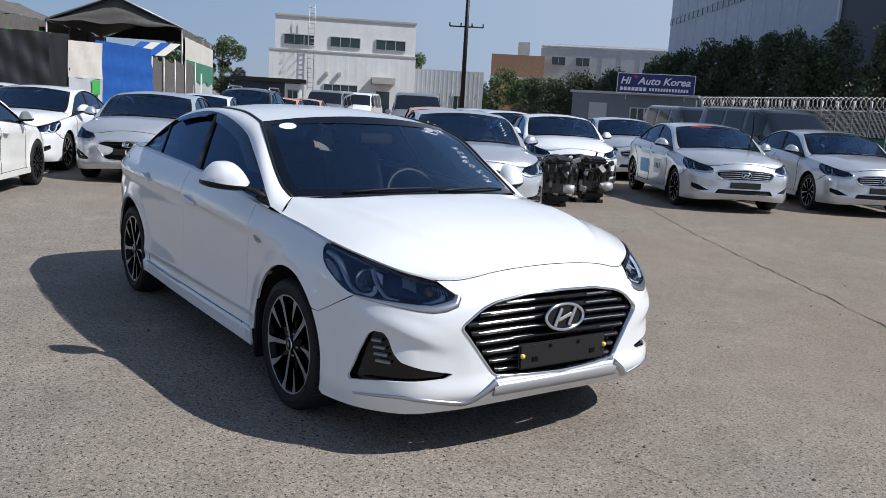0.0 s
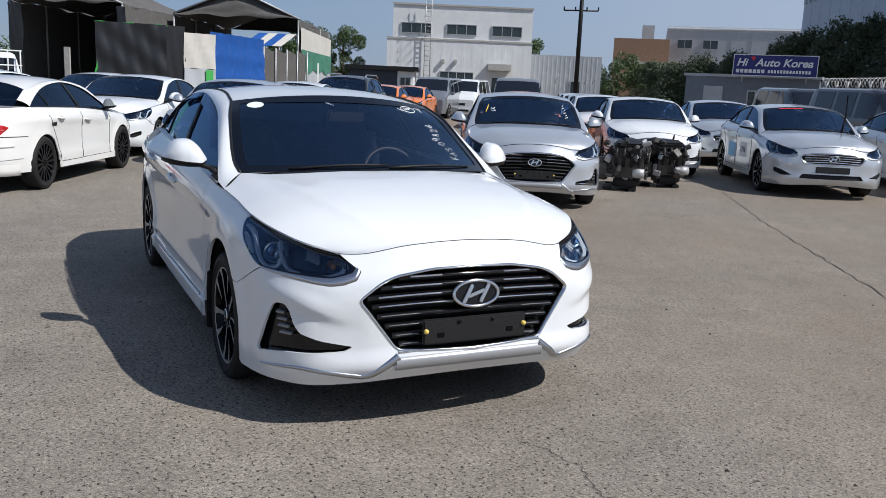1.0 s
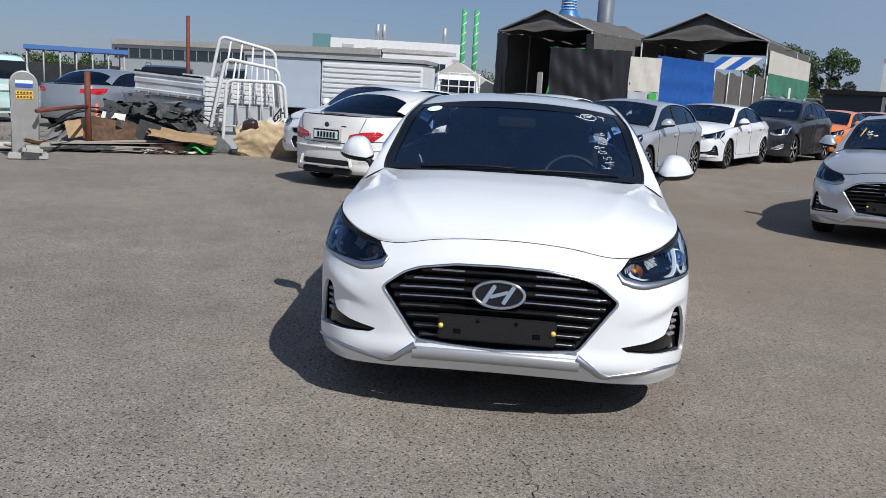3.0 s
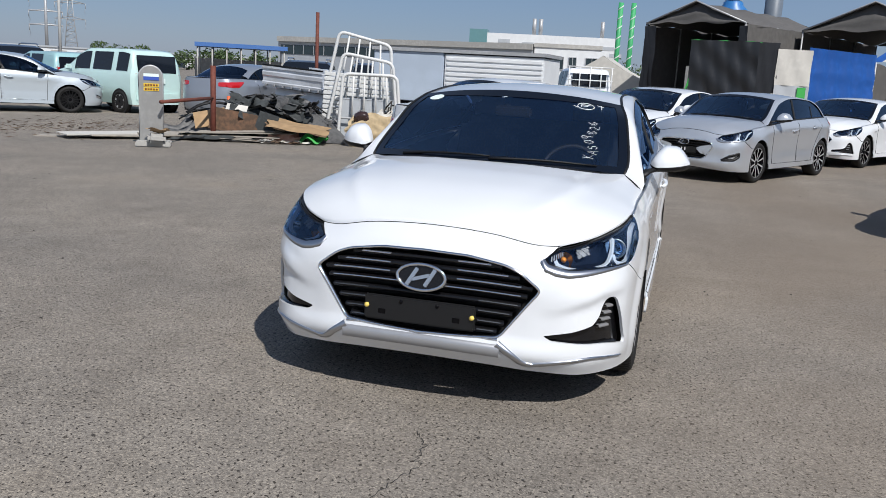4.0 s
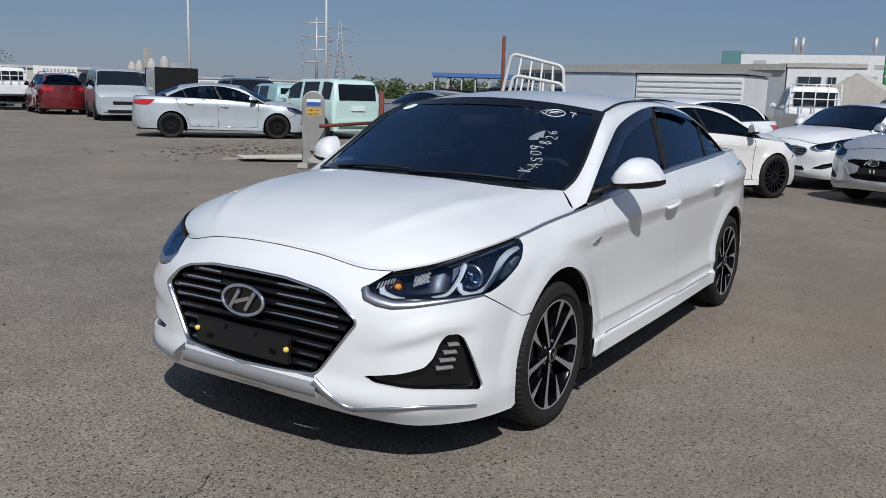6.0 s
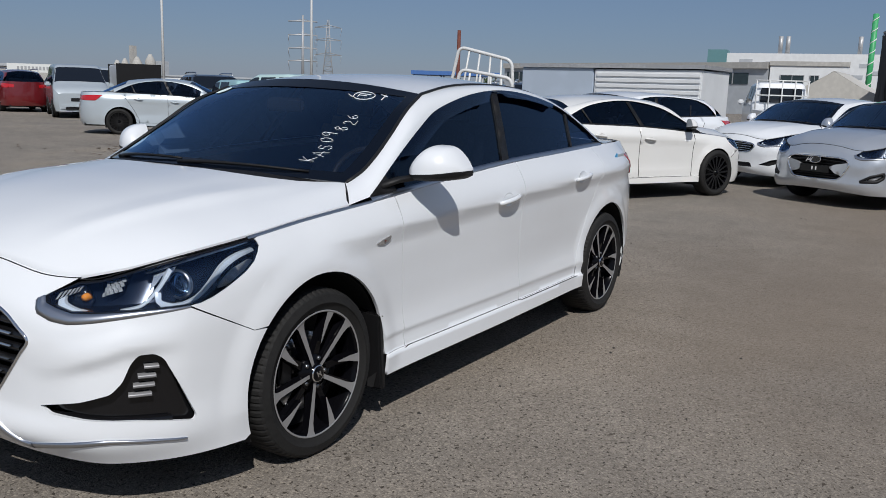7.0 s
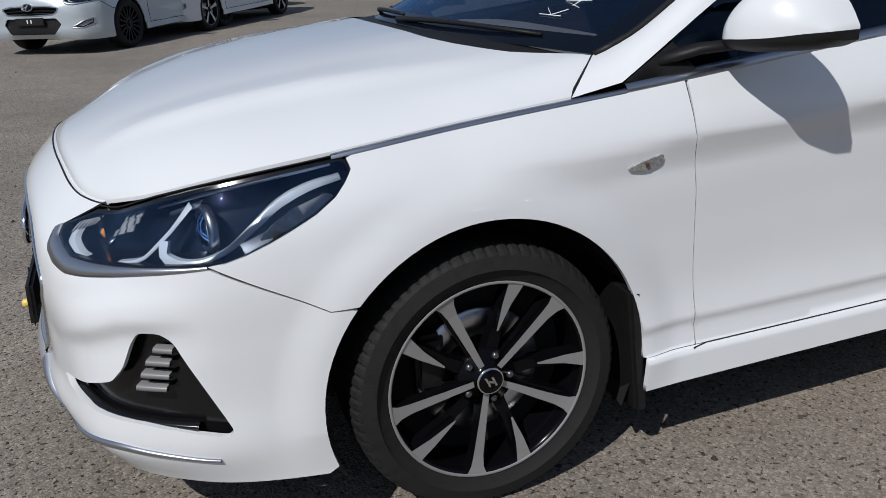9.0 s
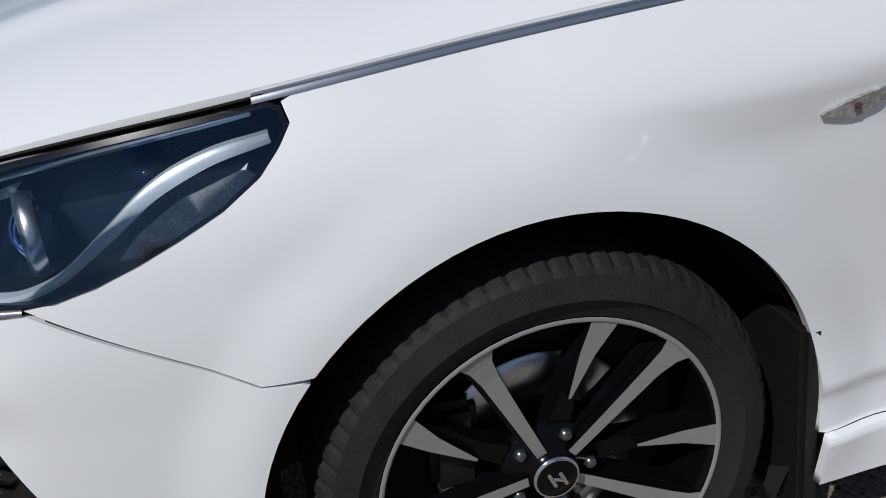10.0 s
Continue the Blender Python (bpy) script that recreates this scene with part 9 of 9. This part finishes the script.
# ---- marks on the yard ----
def streak(name, pts, w, material, label, seed=0):
    r = np.random.default_rng(seed)
    p = curve3([(*q, 0) for q in pts], np.linspace(0, 1, 60))
    p[:, :2] += r.normal(0, 0.012, (60, 2))
    t = np.gradient(p, axis=0)
    nn = np.stack([-t[:, 1], t[:, 0], 0 * t[:, 0]], 1)
    nn /= np.linalg.norm(nn, axis=1)[:, None]
    ww = w * r.uniform(0.4, 1.3, 60)[:, None]
    g = np.stack([p - nn * ww, p + nn * ww], 1) + np.array([0, 0, 0.004])
    return tagged(put_grid(name, g, material, None), label, "crack", kind="structure")


CRACK = mat("dark_crack_filler", (0.05, 0.047, 0.044), 0.95, vary=0.3, scale=30)
streak("ground_crack", [(-6.3, 8.6), (-3.5, 6.6), (-0.9, 4.9), (2.2, 2.8)], 0.006, CRACK, "thin dark crack across the asphalt", 3)
streak("ground_crack", [(1.25, 0.1), (1.5, 0.2), (1.9, 0.12), (2.4, 0.25)], 0.0018, CRACK, "hairline crack in the asphalt", 4)
rng = np.random.default_rng(77)
v, f = [], []
for k in range(520):
    rad = rng.uniform(0.5, 14)
    a = rng.uniform(0, 6.3)
    c = np.array([1 + rad * np.cos(a), 1.5 + rad * np.sin(a)])
    s = rng.uniform(0.004, 0.011) * (1 + rad * 0.05)
    i = len(v)
    h = s * rng.uniform(0.5, 1.1)
    for t in np.linspace(0, 2 * np.pi, 6)[:-1]:
        v.append((c[0] + s * rng.uniform(0.7, 1.2) * np.cos(t), c[1] + s * rng.uniform(0.7, 1.2) * np.sin(t), 0.0))
    v.append((c[0], c[1], h))
    f += [(i + j, i + (j + 1) % 5, i + 5) for j in range(5)]
tagged(put("loose_stones", v, f, mat("dark_pebble", (0.05, 0.045, 0.04), 0.9, vary=0.4, scale=40), None, smooth=False), "small dark loose stones scattered on asphalt", "stones", kind="stuff")
v, f = [], []
for k in range(420):
    c = np.array([-10.5, -11.6]) + rng.normal(0, 1, 2) * (1.5, 0.9)
    a, s = rng.uniform(0, 6.3), rng.uniform(0.02, 0.09)
    d = np.array([np.cos(a), np.sin(a)])
    n2 = np.array([-d[1], d[0]])
    i = len(v)
    z = 0.004 + 0.02 * rng.random()
    v += [(*(c - d * s), z), (*(c + n2 * s * 0.3), z + 0.01), (*(c + d * s), z), (*(c - n2 * s * 0.3), z + 0.005)]
    f.append((i, i + 1, i + 2, i + 3))
tagged(put("leaf_litter", v, f, DIRT, None, smooth=False), "brown dry litter on the asphalt", "litter", kind="stuff")


# ---- small things on the white saloon ----
def on_screen(b, q, lift=0.004):
    """A place on the windscreen: b across (-1..1), q up (0..1)."""
    c, e = curve3(WIND_C, [q])[0], curve3(WIND_E, [q])[0]
    ab = abs(b)
    return np.array([c[0] + (e[0] - c[0]) * ab**2.2 + lift * 0.55, e[1] * b, c[2] + (e[2] - c[2]) * ab**2 + lift * 0.83])


a = np.linspace(0, 2 * np.pi, 24, endpoint=False)
put("round_sticker", [on_screen(-0.80 + 0.072 * math.cos(t), 0.885 + 0.052 * math.sin(t)) for t in a], [tuple(range(24))], STICKER, hero, "pale round sticker", smooth=False)


STROKES = {
    "K": [[(0.1, 1), (0.15, 0)], [(0.75, 0.95), (0.15, 0.45), (0.85, 0.0)]],
    "A": [[(0.0, 0), (0.45, 1), (0.8, 0.0)], [(0.1, 0.4), (0.9, 0.42)]],
    "5": [[(0.75, 1), (0.25, 0.95), (0.15, 0.55), (0.6, 0.6), (0.75, 0.3), (0.5, 0.0), (0.1, 0.08)]],
    "0": [[(0.5, 1), (0.15, 0.75), (0.15, 0.3), (0.45, 0.0), (0.75, 0.3), (0.75, 0.75), (0.5, 1)]],
    "9": [[(0.75, 0.8), (0.45, 1), (0.15, 0.8), (0.3, 0.5), (0.7, 0.65), (0.75, 0.9), (0.65, 0.0)]],
    "8": [[(0.7, 0.85), (0.4, 1), (0.2, 0.75), (0.7, 0.3), (0.45, 0.0), (0.15, 0.25), (0.7, 0.85)]],
    "2": [[(0.15, 0.75), (0.4, 1), (0.7, 0.75), (0.15, 0.05), (0.85, 0.08)]],
    "6": [[(0.65, 1), (0.2, 0.6), (0.2, 0.15), (0.5, 0.0), (0.75, 0.25), (0.5, 0.5), (0.2, 0.3)]],
}


def written(text, q0, q1, b0, height, ob_parent=None, thick=0.0012):
    """White hand lettering in single strokes that runs up the windscreen."""
    r = np.random.default_rng(5)
    vv, ff = [], []
    for k, ch in enumerate(text):
        dx, tilt, size = r.uniform(-0.08, 0.08), r.uniform(-0.15, 0.15), r.uniform(0.85, 1.15)
        for st in STROKES[ch]:
            c3 = curve3([(x_, z_, 0) for x_, z_ in st], np.linspace(0, 1, 5 * len(st))) if len(st) > 3 else np.array([(x_, z_, 0) for x_, z_ in st])
            pts = [on_screen(b0 + 0.02 * math.sin(k * 1.3) - height * (z_ * size + tilt * x_), q0 + (q1 - q0) * (k + dx + 0.82 * x_) / len(text)) for x_, z_ in c3[:, :2]]
            v, f = tube(np.array(pts), thick, 4)
            at = len(vv)
            vv += [tuple(q) for q in v]
            ff += [tuple(at + i for i in fc) for fc in f]
    put("hand_lettering", vv, ff, CHALK, ob_parent or hero, "white hand-written stock number")


written("KA509826", 0.155, 0.655, 0.755, 0.078)
ring = np.array([on_screen(0.66 + 0.075 * math.cos(t), 0.86 + 0.05 * math.sin(t)) for t in a])
rod("ink_ring", ring, 0.0022, CHALK, hero, sides=4, closed=True)
for p, q in (((0.62, 0.88), (0.70, 0.88)), ((0.62, 0.84), (0.62, 0.885)), ((0.62, 0.86), (0.68, 0.86)), ((0.76, 0.90), (0.82, 0.88)), ((0.80, 0.83), (0.80, 0.90)), ((0.54, 0.86), (0.59, 0.83))):
    rod("ink_stroke", [on_screen(*p), on_screen(*q)], 0.0022, CHALK, hero, sides=4)
# rain visors above the side windows
dq = curve3([(x, 0, z) for x, z in DLO], np.linspace(0, 1, 120))[:, [0, 2]]
for x0, x1 in ((-0.60, -1.655), (-1.675, -2.38)):
    pk = dq[(dq[:, 0] <= x0) & (dq[:, 0] >= x1)]
    tt = np.linspace(0, 1, len(pk))
    drop = (0.050 if x0 > -1 else 0.038) * np.clip(np.minimum(tt, 1 - tt) * 9, 0.15, 1)
    t = np.gradient(pk, axis=0)
    nn = np.stack([t[:, 1], -t[:, 0]], 1) / np.linalg.norm(t, axis=1)[:, None]
    nn = nn * np.sign(-nn[:, 1:2] + 1e-9)
    low = pk + nn * drop[:, None]
    for s in (1, -1):
        rows = [np.stack([p[:, 0], s * (HS.side(p[:, 0], p[:, 1]) + 0.004 + o * drop), p[:, 1]], 1) for p, o in ((pk, 0.0), (pk * 0.5 + low * 0.5, 0.32), (low, 0.40))]
        put_grid("rain_visor", np.stack(rows, 1), VISOR, hero, "smoked plastic rain visor", flip=s < 0)
# decal on the rear wing
v, f = lathe([(0.0, 0), (0.022, 0)], 20)
for s in (1, -1):
    c = HS.at(HS.U(-3.0), 1.0, 0.003)[0]
    put("round_decal", [(c[0] + q[0], s * (c[1] + 0.002), c[2] + q[2]) for q in v], f, BLUE, hero)
    for k in range(6):
        p = HS.at(HS.U(-3.05 - 0.028 * k), 1.0, 0.003)[0]
        box("decal_bar", p[0] - 0.009, p[0] + 0.009, s * p[1] - 0.002, s * p[1] + 0.002, 0.99, 1.012, PALEBLUE, hero)

# marks on the windscreens and doors of the silver cars
for p, q in (((-0.74, 0.50), (-0.66, 0.56)), ((-0.66, 0.50), (-0.74, 0.56)), ((-0.72, 0.46), (-0.64, 0.46))):
    rod("ink_stroke", [on_screen(*p), on_screen(*q)], 0.006, CHALK, silver_rise, sides=4)
rod("yellow_mark", [on_screen(-0.82, 0.42), on_screen(-0.80, 0.66)], 0.008, STICKY, silver_rise, sides=4)
for k in range(6):
    rod("ink_stroke", [on_screen(0.70 + 0.02 * (k % 2), 0.30 + 0.08 * k), on_screen(0.76, 0.34 + 0.08 * k)], 0.005, CHALK, silver_rise, sides=4)
g = np.array([[on_screen(-0.62 + 0.10 * i, q) for q in (0.925, 0.96)] for i in range(7)])
put_grid("red_strip", g, SIGNRED, silver_lf, "faded red windscreen strip", flip=True)
rod("raised_wiper", [on_screen(0.62, 0.02), on_screen(0.62, 0.02) + np.array([0.10, 0, 0.28]), on_screen(0.62, 0.02) + np.array([0.02, 0.02, 0.62])], 0.016, BLACK, silver_lf, sides=5)
LU = LS.U
for x0, x1, z0, z1, mt, nm in ((-0.85, -1.30, 0.50, 0.76, SIGNWHITE, "white_panel"), (-0.65, -1.5, 0.84, 0.92, STICKER, "pale_band"), (-1.65, -2.25, 0.45, 0.72, BLUE, "blue_panel"), (-1.65, -2.2, 0.82, 0.90, STICKER, "pale_band")):
    ribbon(LS, nm, [(LU(x0), z0), (LU(x1), z0), (LU(x1), z1), (LU(x0), z1)], mt, silver_lf, h=0.08, off=0.004, flange=0, left=False, right=True)
for k in range(4):
    ribbon(LS, "letter_bar", [(LU(-0.92 - 0.09 * k), 0.58), (LU(-0.97 - 0.09 * k), 0.58), (LU(-0.97 - 0.09 * k), 0.68), (LU(-0.92 - 0.09 * k), 0.68)], NAVY, silver_lf, h=0.08, off=0.007, flange=0, left=False, right=True)
